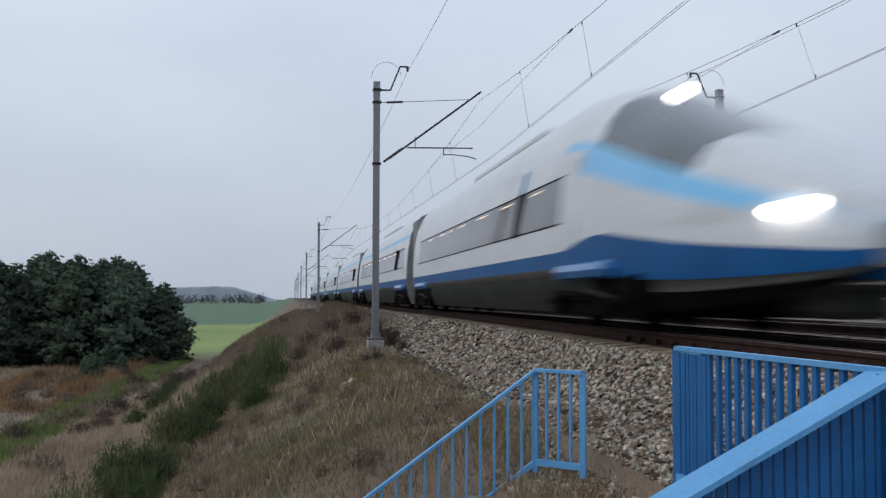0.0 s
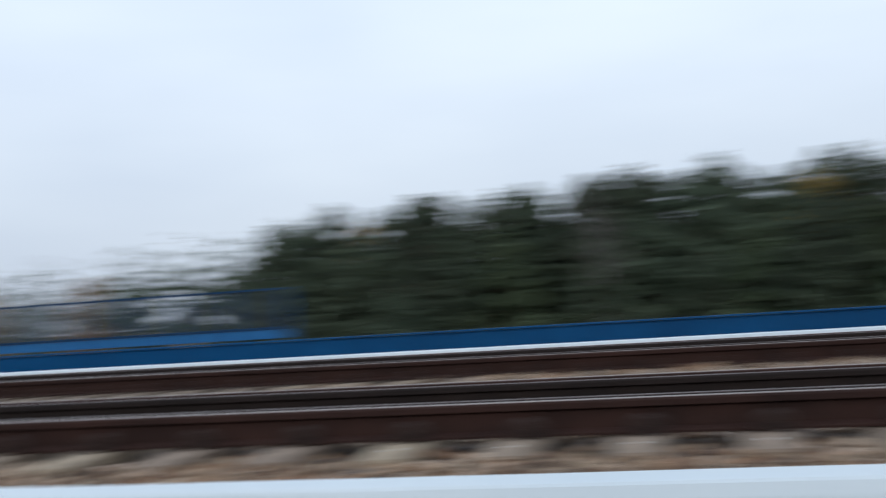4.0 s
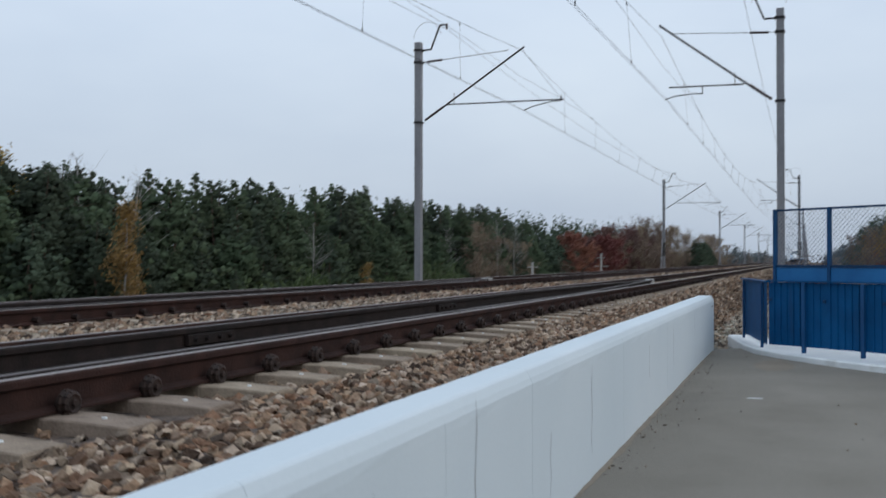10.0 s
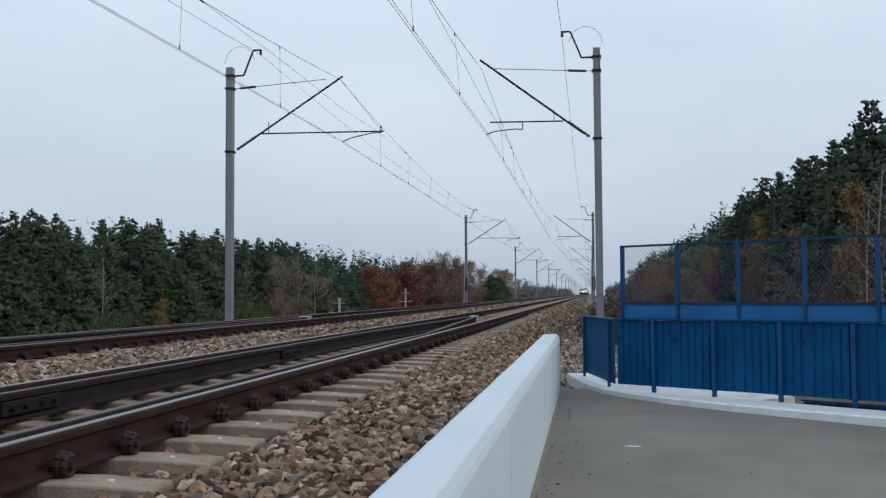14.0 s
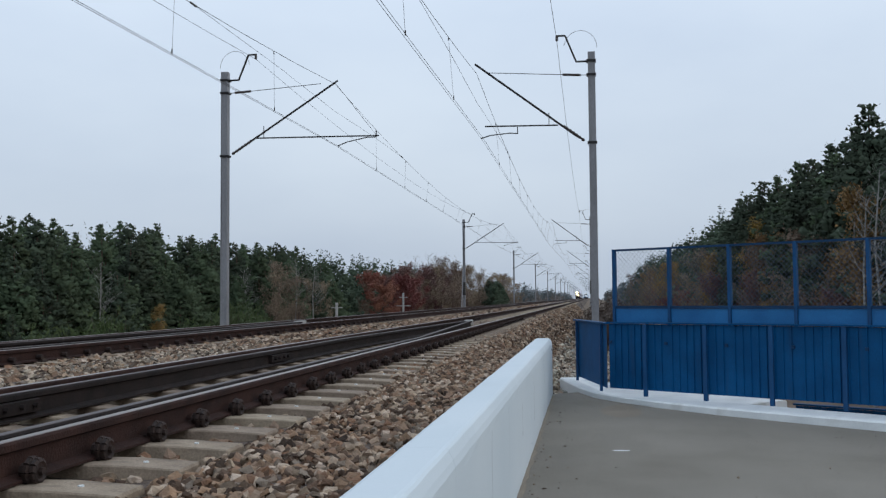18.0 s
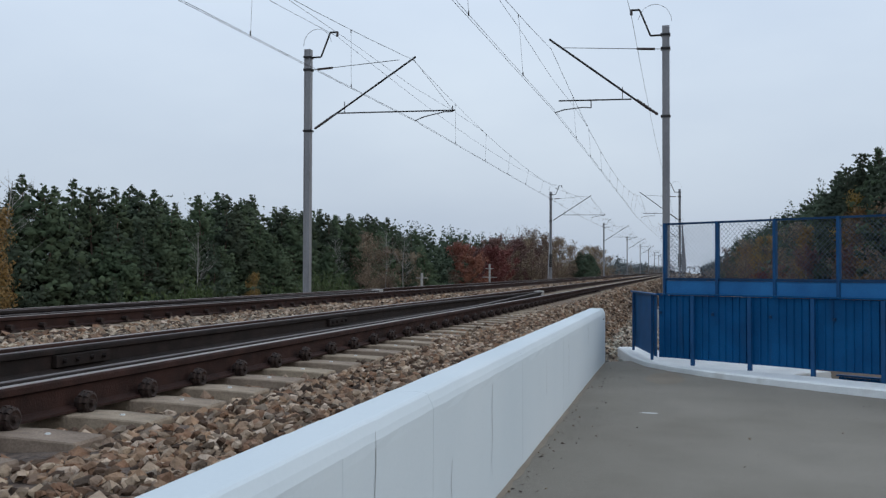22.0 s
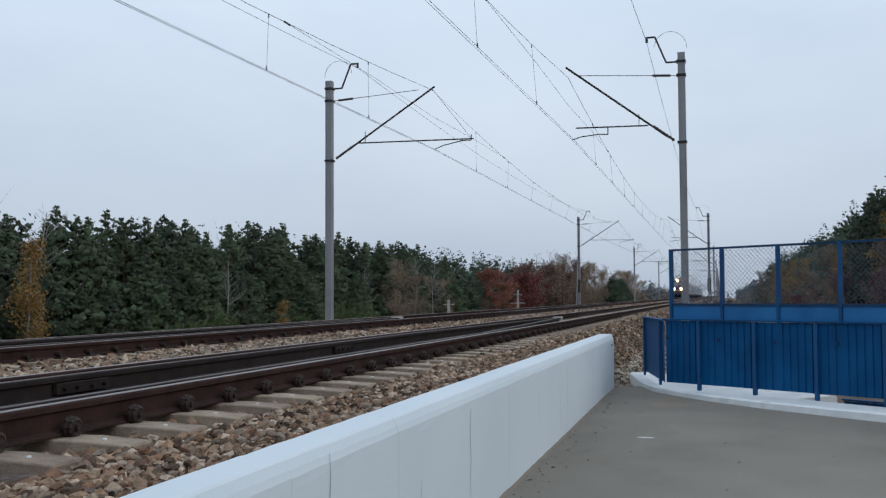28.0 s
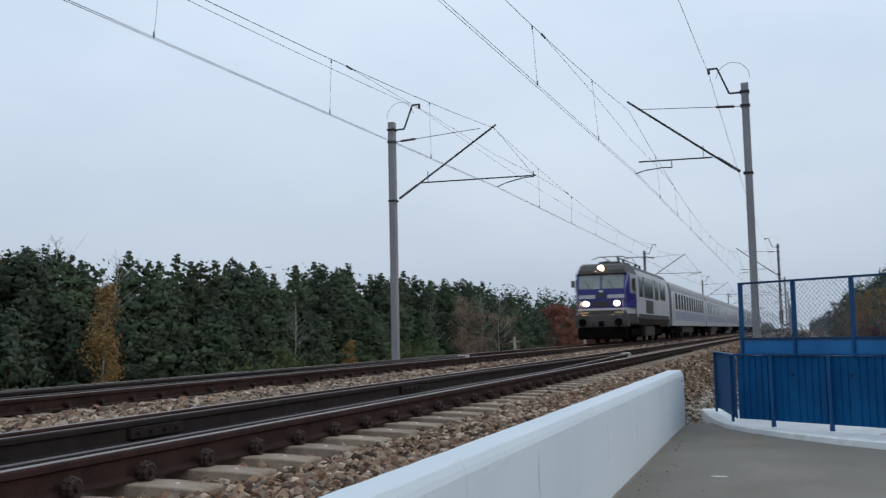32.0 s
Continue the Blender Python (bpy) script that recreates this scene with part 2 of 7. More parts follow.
M = dict(
    white_wall=material("white_painted_concrete", 0.75, 0, ((0.55, 0.62, 0.662), (0.61, 0.672, 0.708)), 0.5, 45, 0.02, grain=0.05, dirt=((0.40, 0.43, 0.44), 0.64, (0.8, 1.6, 0.5), 0.16)),
    crack=material("grey_crack_stain", 0.9, 0, ((0.24, 0.25, 0.26), (0.34, 0.36, 0.37)), 9, 60, 0.1),
    white_kerb=material("white_kerb_paint", 0.8, 0, ((0.62, 0.65, 0.66), (0.78, 0.8, 0.8)), 2.0, 70, 0.2, dirt=((0.30, 0.29, 0.26), 0.6, (2, 2, 2), 0.5)),
    paving=material("grey_screed", 0.85, 0, ((0.158, 0.140, 0.113), (0.215, 0.195, 0.164), (0.182, 0.164, 0.135)), 0.7, 120, 0.35, dirt=((0.12, 0.108, 0.09), 0.57, (0.35, 0.9, 1), 0.4)),
    patch=material("tan_stain", 0.9, 0, ((0.185, 0.155, 0.12), (0.225, 0.19, 0.148)), 2.0, 90, 0.2),
    concrete=material("sleeper_concrete", 0.9, 0, ((0.175, 0.128, 0.092), (0.33, 0.26, 0.195)), 5.0, 80, 0.25, random_tint=0.2, dirt=((0.06, 0.042, 0.028), 0.52, (9, 3, 6), 0.5)),
    old_concrete=material("old_concrete", 0.9, 0, ((0.30, 0.29, 0.27), (0.42, 0.41, 0.39)), 3.0, 60, 0.3),
    rust=material("rusty_steel", 0.8, 0.15, ((0.017, 0.008, 0.0065), (0.046, 0.020, 0.015)), 6.0, 90, 0.3, spec=0.25),
    guard=material("dark_check_rail_steel", 0.8, 0.15, ((0.010, 0.0075, 0.007), (0.026, 0.017, 0.015)), 6.0, 90, 0.3, spec=0.25),
    railhead=material("worn_rail_head", 0.40, 0.85, ((0.19, 0.155, 0.14), (0.30, 0.25, 0.23)), 8.0, 120, 0.05, stretch=(0.05, 1, 1)),
    guardhead=material("dull_rail_head", 0.55, 0.4, ((0.055, 0.042, 0.040), (0.105, 0.08, 0.075)), 8.0, 120, 0.1, stretch=(0.1, 1, 1)),
    clip=material("clip_iron", 0.7, 0.3, ((0.014, 0.009, 0.008), (0.045, 0.024, 0.018)), 20, 100, 0.2),
    stone=stone_material("ballast_stone", True),
    stone_grey=stone_material("grey_ballast_stone", True, (1.38, 1.72, 2.0)),
    stone_mid=stone_material("pale_ballast_stone", True, (1.14, 1.26, 1.34)),
    stone_one=stone_material("ballast_stone_single", False),
    # near-black tones put the shade between the stones into the bed
    bed=material("ballast_bed", 0.95, 0, ((0.016, 0.011, 0.009), (0.15, 0.108, 0.084), (0.06, 0.043, 0.034)), 14.0, 30, 1.0),
    blue=material("blue_paint", 0.5, 0, ((0.0015, 0.053, 0.150), (0.003, 0.078, 0.21)), 2.5, 70, 0.08, spec=0.12, dirt=((0.02, 0.045, 0.09), 0.6, (6, 6, 0.6), 0.5)),
    blue_post=material("post_blue_paint", 0.5, 0, ((0.002, 0.045, 0.13), (0.004, 0.065, 0.18)), 2.5, 70, 0.08, spec=0.3),
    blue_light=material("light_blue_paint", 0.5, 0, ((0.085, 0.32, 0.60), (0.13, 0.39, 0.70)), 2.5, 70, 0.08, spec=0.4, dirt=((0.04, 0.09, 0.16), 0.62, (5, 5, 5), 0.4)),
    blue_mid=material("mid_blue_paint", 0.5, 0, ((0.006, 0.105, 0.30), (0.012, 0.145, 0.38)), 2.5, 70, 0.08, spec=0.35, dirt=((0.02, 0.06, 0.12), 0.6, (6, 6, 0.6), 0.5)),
    band_blue=material("plate_blue_paint", 0.5, 0, ((0.006, 0.105, 0.28), (0.014, 0.145, 0.36)), 2.5, 70, 0.08, spec=0.35),
    # darkened copy of the fence blue, standing in for bars in silhouette
    blue_shaded=material("shaded_blue_paint", 0.5, 0, ((0.003, 0.028, 0.075), (0.005, 0.042, 0.11)), 2.5, 70, 0.08, spec=0.25),
    wire_mesh=material("dark_wire_mesh", 0.5, 0.3, ((0.035, 0.055, 0.09), (0.05, 0.075, 0.12)), 6, 60, 0.0),
    mast=material("galvanised_mast", 0.6, 0.25, ((0.22, 0.22, 0.235), (0.30, 0.30, 0.315)), 2.0, 50, 0.1, stretch=(1, 1, 0.2), dirt=((0.16, 0.13, 0.12), 0.6, (4, 4, 0.5), 0.6)),
    tube=material("dark_cantilever_tube", 0.6, 0.3, ((0.012, 0.012, 0.014), (0.028, 0.026, 0.026)), 8, 60, 0.05),
    insulator=material("brown_insulator", 0.3, 0, ((0.03, 0.022, 0.02), (0.05, 0.03, 0.028)), 8, 60, 0.0),
    copper=material("weathered_wire", 0.6, 0.6, ((0.06, 0.06, 0.065), (0.1, 0.095, 0.095)), 8, 60, 0.0),
    train_white=material("white_train_paint", 0.32, 0, ((0.56, 0.58, 0.60), (0.64, 0.66, 0.68)), 0.7, 20, 0.02, dirt=((0.42, 0.41, 0.40), 0.56, (0.25, 1, 2.5), 0.5)),
    train_blue=material("deep_blue_train_paint", 0.45, 0, ((0.001, 0.072, 0.225), (0.002, 0.10, 0.30)), 0.8, 20, 0.02, spec=0.2, dirt=((0.03, 0.07, 0.14), 0.58, (0.2, 1, 3), 0.4)),
    fairing=material("glossy_blue_fairing", 0.22, 0, ((0.02, 0.13, 0.36), (0.05, 0.19, 0.45)), 1.5, 20, 0.02, dirt=((0.03, 0.07, 0.14), 0.55, (1, 1, 3), 0.5)),
    train_sky=material("light_blue_train_paint", 0.35, 0, ((0.16, 0.48, 0.78), (0.2, 0.54, 0.84)), 0.8, 20, 0.0),
    train_grey=material("dark_grey_skirt", 0.55, 0.1, ((0.012, 0.013, 0.012), (0.026, 0.027, 0.024)), 0.9, 25, 0.1, spec=0.15, dirt=((0.05, 0.048, 0.042), 0.55, (0.3, 1, 2), 0.5)),
    train_lip=material("grey_sill", 0.5, 0.1, ((0.055, 0.058, 0.054), (0.085, 0.086, 0.08)), 1.2, 25, 0.05),
    glass=material("tinted_train_glass", 0.08, 0, ((0.035, 0.036, 0.042), (0.15, 0.085, 0.065), (0.06, 0.055, 0.058)), 0.6, 6, 0.0, spec=0.6),
    blind=material("grey_brown_patch", 0.12, 0, ((0.10, 0.085, 0.082), (0.17, 0.125, 0.11)), 1.2, 8, 0.0, spec=0.6),
    frame_grey=material("dusty_bogie_grey", 0.7, 0.2, ((0.012, 0.012, 0.011), (0.034, 0.033, 0.030)), 3, 40, 0.2, spec=0.2),
    screen=material("cab_windscreen_glass", 0.08, 0, ((0.035, 0.045, 0.055), (0.09, 0.105, 0.12)), 0.8, 10, 0.0, spec=0.9),
    cab_glass=material("pale_cab_glass", 0.1, 0, ((0.16, 0.185, 0.18), (0.26, 0.29, 0.28)), 0.9, 10, 0.0, spec=0.6),
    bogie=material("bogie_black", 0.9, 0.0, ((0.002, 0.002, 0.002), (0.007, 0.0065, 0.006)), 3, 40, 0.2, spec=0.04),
    bellows=material("gangway_rubber", 0.85, 0, ((0.18, 0.185, 0.19), (0.27, 0.275, 0.28)), 3, 30, 0.2),
    loco_blue=material("violet_blue_paint", 0.35, 0, ((0.018, 0.021, 0.15), (0.028, 0.033, 0.21)), 1.2, 20, 0.02),
    loco_white=material("light_grey_loco_paint", 0.4, 0, ((0.40, 0.41, 0.45), (0.49, 0.50, 0.54)), 1.0, 20, 0.02, dirt=((0.25, 0.24, 0.23), 0.6, (1, 1, 2), 0.5)),
    loco_dark=material("sooty_grey_paint", 0.6, 0.1, ((0.026, 0.024, 0.023), (0.055, 0.05, 0.046)), 1.5, 25, 0.1),
    beam_grey=material("dusty_beam_paint", 0.7, 0.0, ((0.035, 0.032, 0.030), (0.08, 0.072, 0.064)), 3, 30, 0.2),
    coach_cream=material("amber_lens", 0.3, 0, ((0.45, 0.34, 0.16), (0.55, 0.42, 0.2)), 3, 20, 0.0),
    coach_violet=material("violet_grey_coach_paint", 0.4, 0, ((0.26, 0.28, 0.38), (0.33, 0.35, 0.46)), 1.0, 20, 0.02),
    coach_grey=material("light_grey_coach_paint", 0.4, 0, ((0.44, 0.46, 0.49), (0.54, 0.56, 0.59)), 1.0, 20, 0.02, dirt=((0.28, 0.27, 0.25), 0.6, (0.3, 1, 2), 0.5)),
    bark=material("pine_bark", 0.9, 0, ((0.06, 0.04, 0.03), (0.13, 0.085, 0.06)), 3, 30, 0.6, stretch=(1, 1, 0.3)),
    birch_bark=material("pale_birch_bark", 0.85, 0, ((0.16, 0.15, 0.14), (0.36, 0.35, 0.33)), 3, 14, 0.3, stretch=(0.6, 0.6, 2.5)),
    twig=material("brown_twig", 0.9, 0, ((0.06, 0.045, 0.038), (0.11, 0.085, 0.07)), 2, 20, 0.1),
    # the paler of two needle tones, putting haze over the farther pines
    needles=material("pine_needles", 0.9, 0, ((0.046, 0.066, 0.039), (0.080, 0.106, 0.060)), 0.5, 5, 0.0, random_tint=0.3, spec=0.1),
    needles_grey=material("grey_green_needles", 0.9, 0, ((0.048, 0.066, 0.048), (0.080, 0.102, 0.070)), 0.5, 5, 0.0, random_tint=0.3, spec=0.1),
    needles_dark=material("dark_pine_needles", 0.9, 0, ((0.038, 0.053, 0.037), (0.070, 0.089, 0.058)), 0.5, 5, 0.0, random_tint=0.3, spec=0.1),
    leaf_orange=material("orange_birch_leaves", 0.7, 0, ((0.155, 0.083, 0.026), (0.29, 0.165, 0.052)), 1.0, 14, 0.0, random_tint=0.25),
    leaf_yellow=material("yellow_leaves", 0.7, 0, ((0.22, 0.14, 0.025), (0.38, 0.25, 0.05)), 1.0, 14, 0.0, random_tint=0.2),
    leaf_red=material("red_brown_leaves", 0.75, 0, ((0.15, 0.045, 0.036), (0.25, 0.080, 0.058)), 1.0, 14, 0.0, random_tint=0.3),
    leaf_maroon=material("maroon_leaves", 0.75, 0, ((0.095, 0.044, 0.042), (0.17, 0.08, 0.07)), 1.0, 14, 0.0, random_tint=0.3),
    # dry brown of the leaves, lightened as well for haze on far hornbeams
    leaf_brown=material("dry_brown_leaves", 0.8, 0, ((0.145, 0.104, 0.075), (0.25, 0.182, 0.128)), 1.0, 14, 0.0, random_tint=0.3),
    broom_green=material("green_broom_shoots", 0.75, 0, ((0.055, 0.070, 0.020), (0.128, 0.145, 0.042)), 1.5, 14, 0.0, random_tint=0.25),
    broom_dark=material("dark_green_broom", 0.8, 0, ((0.030, 0.050, 0.012), (0.070, 0.100, 0.026)), 1.5, 14, 0.0, random_tint=0.2),
    grass_dry=material("dry_grass", 0.85, 0, ((0.155, 0.108, 0.072), (0.36, 0.27, 0.185), (0.25, 0.183, 0.125)), 0.5, 8, 0.0, random_tint=0.45, island=True, spec=0.1),
    grass_pale=material("pale_dead_grass", 0.85, 0, ((0.30, 0.225, 0.165), (0.52, 0.41, 0.31)), 0.5, 8, 0.0, random_tint=0.35, island=True, spec=0.1),
    bracken=material("rusty_bracken", 0.85, 0, ((0.17, 0.095, 0.05), (0.30, 0.18, 0.10)), 0.5, 8, 0.0, random_tint=0.35, island=True, spec=0.1),
    grass_green=material("short_green_grass", 0.85, 0, ((0.075, 0.10, 0.035), (0.15, 0.175, 0.07)), 0.8, 8, 0.0, random_tint=0.35, island=True),
    grass_path=material("bright_green_grass", 0.85, 0, ((0.11, 0.15, 0.045), (0.21, 0.25, 0.085)), 0.8, 8, 0.0, random_tint=0.3, island=True, spec=0.1),
    moss=material("olive_moss", 0.9, 0, ((0.10, 0.105, 0.04), (0.27, 0.225, 0.10)), 0.9, 9, 0.0, random_tint=0.35, island=True, spec=0.1),
    heather=material("brown_weeds", 0.9, 0, ((0.115, 0.081, 0.058), (0.28, 0.203, 0.15)), 1.0, 10, 0.0, random_tint=0.35, island=True),
    thorn=material("dark_thorn_twigs", 0.9, 0, ((0.05, 0.036, 0.03), (0.10, 0.072, 0.058)), 1.0, 10, 0.0, random_tint=0.35),
    # woods near the horizon: distance haze is mixed into these base colours
    haze_blue=material("haze_blue_wood", 0.95, 0, ((0.22, 0.255, 0.30), (0.27, 0.305, 0.35)), 0.05, 1, 0.0),
    haze_green=material("haze_green_wood", 0.95, 0, ((0.085, 0.105, 0.115), (0.12, 0.14, 0.145)), 0.05, 1, 0.0),
    haze_brown=material("haze_paled_leafless_wood", 0.95, 0, ((0.15, 0.135, 0.125), (0.21, 0.185, 0.165)), 0.05, 1, 0.0),
    lamp_white=glow("white_headlamp", (1.0, 0.97, 0.92), 8.0),
    lamp_warm=glow("warm_headlamp", (1.0, 0.56, 0.26), 420.0),
    lamp_tail=glow("pink_tail_lamp", (1.0, 0.12, 0.16), 25.0),
    lamp_strip=glow("cabin_lamp", (1.0, 0.80, 0.60), 1.1),
)


def ground_material():
    """Dry grass, soil and moss; arable green on the open field beside the line."""
    m = material("ground_cover", 0.95, 0, ((0.085, 0.06, 0.045), (0.21, 0.15, 0.108), (0.14, 0.10, 0.072)), 0.5, 11, 1.0, dirt=((0.085, 0.096, 0.044), 0.52, (0.22, 0.22, 0.22), 0.7))
    n, l = m.node_tree.nodes, m.node_tree.links
    b = n["Principled BSDF"]
    old = b.inputs["Base Color"].links[0].from_socket
    geo, sep = n.new("ShaderNodeNewGeometry"), n.new("ShaderNodeSeparateXYZ")
    l.new(geo.outputs["Position"], sep.inputs[0])
    ramp_x, ramp_y, both, mix, nz, fr = (n.new("ShaderNodeMapRange"), n.new("ShaderNodeMapRange"), n.new("ShaderNodeMath"), n.new("ShaderNodeMixRGB"),
                                         n.new("ShaderNodeTexNoise"), n.new("ShaderNodeValToRGB"))
    ramp_x.inputs[1].default_value, ramp_x.inputs[2].default_value = -92, -104
    ramp_y.inputs[1].default_value, ramp_y.inputs[2].default_value = -11.0, -13.5
    both.operation = "MULTIPLY"
    l.new(sep.outputs[0], ramp_x.inputs[0]), l.new(sep.outputs[1], ramp_y.inputs[0])
    l.new(ramp_x.outputs[0], both.inputs[0]), l.new(ramp_y.outputs[0], both.inputs[1])
    nz.inputs["Scale"].default_value = 0.02
    mpn = n.new("ShaderNodeMapping")
    mpn.inputs["Scale"].default_value = (1, 0.1, 1)
    l.new(geo.outputs["Position"], mpn.inputs[0]), l.new(mpn.outputs[0], nz.inputs["Vector"])
    fr.color_ramp.elements[0].position, fr.color_ramp.elements[0].color = 0.35, (0.17, 0.235, 0.07, 1)
    fr.color_ramp.elements[1].position, fr.color_ramp.elements[1].color = 0.65, (0.235, 0.30, 0.09, 1)
    l.new(nz.outputs[0], fr.inputs[0])
    # two crops: bright winter corn, and duller grass past it
    strip, crop = n.new("ShaderNodeMapRange"), n.new("ShaderNodeMixRGB")
    strip.inputs[1].default_value, strip.inputs[2].default_value = -205, -215
    l.new(sep.outputs[0], strip.inputs[0]), l.new(strip.outputs[0], crop.inputs[0]), l.new(fr.outputs[0], crop.inputs[1])
    crop.inputs[2].default_value = (0.085, 0.15, 0.085, 1)
    l.new(both.outputs[0], mix.inputs[0]), l.new(old, mix.inputs[1]), l.new(crop.outputs[0], mix.inputs[2])
    l.new(mix.outputs[0], b.inputs["Base Color"])
    return m


M["ground"] = ground_material()


# ---- mesh helpers ----
def mesh_from(name, bm, mat):
    me = bpy.data.meshes.new(name)
    bm.to_mesh(me)
    bm.free()
    me.materials.append(mat)
    return me


def raw_mesh(name, verts, faces, mat, smooth=False):
    me = bpy.data.meshes.new(name)
    me.from_pydata(verts, [], faces)
    me.materials.append(mat)
    if smooth:
        me.polygons.foreach_set("use_smooth", [True] * len(me.polygons))
    return me


def part(name, bm, mat, parent=None, label="", m=None):
    """One mesh object, under a thing or a part."""
    ob = new(name, bm if isinstance(bm, bpy.types.Mesh) else mesh_from(name, bm, mat))
    ob.parent = parent
    if m is not None:
        ob.matrix_basis = m
    if label:
        ob["label"] = label
    return ob


def thing(name, label, category, group="", kind="", m=None):
    ob = new(name)
    ob.empty_display_size = 0.2
    if m is not None:
        ob.matrix_basis = m
    return tagged(ob, label, category, group, kind)


def box(bm, x0, x1, y0, y1, z0, z1, bevel=0.0):
    geo = bmesh.ops.create_cube(bm, size=1.0)
    vs = geo["verts"]
    for v in vs:
        v.co = Vector((x0 + (v.co.x + 0.5) * (x1 - x0), y0 + (v.co.y + 0.5) * (y1 - y0), z0 + (v.co.z + 0.5) * (z1 - z0)))
    if bevel:
        es = list({e for v in vs for e in v.link_edges})
        bmesh.ops.bevel(bm, geom=es, offset=bevel, segments=2, affect="EDGES", profile=0.5)
    return bm


def boxed(*a):
    return box(bmesh.new(), *a)


def tube(bm, p, q, r, n=6, r2=None):
    p, q = Vector(p), Vector(q)
    d = (q - p)
    if d.length < 1e-6:
        return bm
    rot = d.to_track_quat("Z", "Y").to_matrix()
    r2 = r if r2 is None else r2
    lo, hi = [], []
    for k in range(n):
        a = 2 * math.pi * k / n
        o = Vector((math.cos(a), math.sin(a), 0))
        lo.append(bm.verts.new(p + rot @ (o * r)))
        hi.append(bm.verts.new(q + rot @ (o * r2)))
    for k in range(n):
        bm.faces.new((lo[k], lo[(k + 1) % n], hi[(k + 1) % n], hi[k]))
    bm.faces.new(lo[::-1]), bm.faces.new(hi)
    return bm


def tubed(pts, r, n=6):
    bm = bmesh.new()
    for a, b in zip(pts, pts[1:]):
        tube(bm, a, b, r, n)
    return bm


def prism(profile, path, mat, name):
    """A closed (y, z) outline carried along points (x, y, z)."""
    verts, faces, n = [], [], len(profile)
    for x, oy, oz in path:
        verts += [(x, oy + y, oz + z) for y, z in profile]
    for k in range(len(path) - 1):
        for j in range(n):
            a, b = k * n + j, k * n + (j + 1) % n
            faces.append((a, b, b + n, a + n))
    faces += [tuple(range(n))[::-1], tuple(range((len(path) - 1) * n, len(path) * n))]
    return raw_mesh(name, verts, faces, mat)


# ---- plan ----
FAR = 4.55            # centre line of the second track; the first lies on y = 0, rail tops on z = 0
PLAT = -0.93          # top of the paved landing at its kerb


def floor_z(x):
    """The landing falls gently away from the kerb."""
    return PLAT - 0.012 * max(0.0, 13.5 - x)


BEND_X, BEND = -28.0, 0.0157


def bend(x):
    """How far the line swings aside where it leaves the straight."""
    return BEND * min(0.0, x - BEND_X)


def smooth(a, b, t):
    t = min(1.0, max(0.0, (t - a) / (b - a)))
    return t * t * (3 - 2 * t)


def lerp_rows(rows, v):
    if v <= rows[0][0]:
        return rows[0][1]
    for (a, za), (b, zb) in zip(rows, rows[1:]):
        if v <= b:
            return za + (zb - za) * (v - a) / (b - a)
    return rows[-1][1]


NEAR_SIDE = ((0, -0.40), (1.55, -0.40), (2.6, -1.05), (4.4, -1.12), (12.2, -5.2), (60, -5.3), (3000, -5.4))
FAR_SIDE = ((0, -0.36), (1.9, -0.36), (3.2, -0.75), (4.6, -1.2), (11.5, -5.1), (60, -5.2), (3000, -5.4))


def ground_z(x, y):
    y = y - bend(x)
    z = lerp_rows(NEAR_SIDE, -y) if y < 2 else lerp_rows(FAR_SIDE, y - FAR)
    out = max(-y - 2.2, y - FAR - 2.2, 0)
    z += min(1, out / 4) * (0.22 * noise.noise((x * 0.11, y * 0.11, 3.0)) + 0.10 * noise.noise((x * 0.5, y * 0.5, 1.0)))
    if -4.6 < x < 15.6 and y < -2.4:      # under the landing
        z = min(z, -1.5)
    if -11.0 < x <= -4.3 and y < -2.6:    # cutting of the stairs
        cut = min(z, -1.36 + 0.62 * min(0.0, y + 3.5) - (0.3 if x > -9.1 and y < -3.6 else 0.0))
        z += (cut - z) * smooth(-11.0, -9.2, x)
    return z


# ---- ground ----
def spaced(*runs):
    out = []
    for a, b, step in runs:
        k = max(1, round((b - a) / step))
        out += [a + (b - a) * i / k for i in range(k)]
    return out + [runs[-1][1]]


def build_ground():
    xs = spaced((-2600, -400, 220), (-400, -110, 18), (-110, -45, 3), (-45, 32, 0.7), (32, 110, 3), (110, 400, 18), (400, 2600, 200))
    ys = spaced((-2600, -300, 230), (-300, -60, 24), (-60, -14, 2.5), (-14, -4.4, 0.48), (-4.4, -1.4, 0.15), (-1.4, 5.8, 1.2), (5.8, 17, 0.6), (17, 60, 3), (60, 300, 24), (300, 2600, 230))
    verts = [(x, y, ground_z(x, y)) for x in xs for y in ys]
    n = len(ys)
    faces = [(i * n + j, (i + 1) * n + j, (i + 1) * n + j + 1, i * n + j + 1) for i in range(len(xs) - 1) for j in range(n - 1)]
    ob = new("ground", raw_mesh("ground", verts, faces, M["ground"], True))
    tagged(ob, "dry autumn grass, soil and a green field around the railway embankment", "ground", kind="structure")


build_ground()

# ---- tracks ----
RAIL = ((-0.075, -0.172), (-0.075, -0.160), (-0.012, -0.142), (-0.009, -0.052), (-0.036, -0.040), (-0.036, -0.012), (-0.030, -0.001), (0.030, -0.001),
        (0.036, -0.012), (0.036, -0.040), (0.009, -0.052), (0.012, -0.142), (0.075, -0.160), (0.075, -0.172))
HEAD = ((-0.030, -0.006), (-0.021, 0.002), (0.021, 0.002), (0.030, -0.006))
TRACK_X = (-700, -300, -120, -60, BEND_X, 40, 200, 1600)
SLEEPER_X0 = 3.30


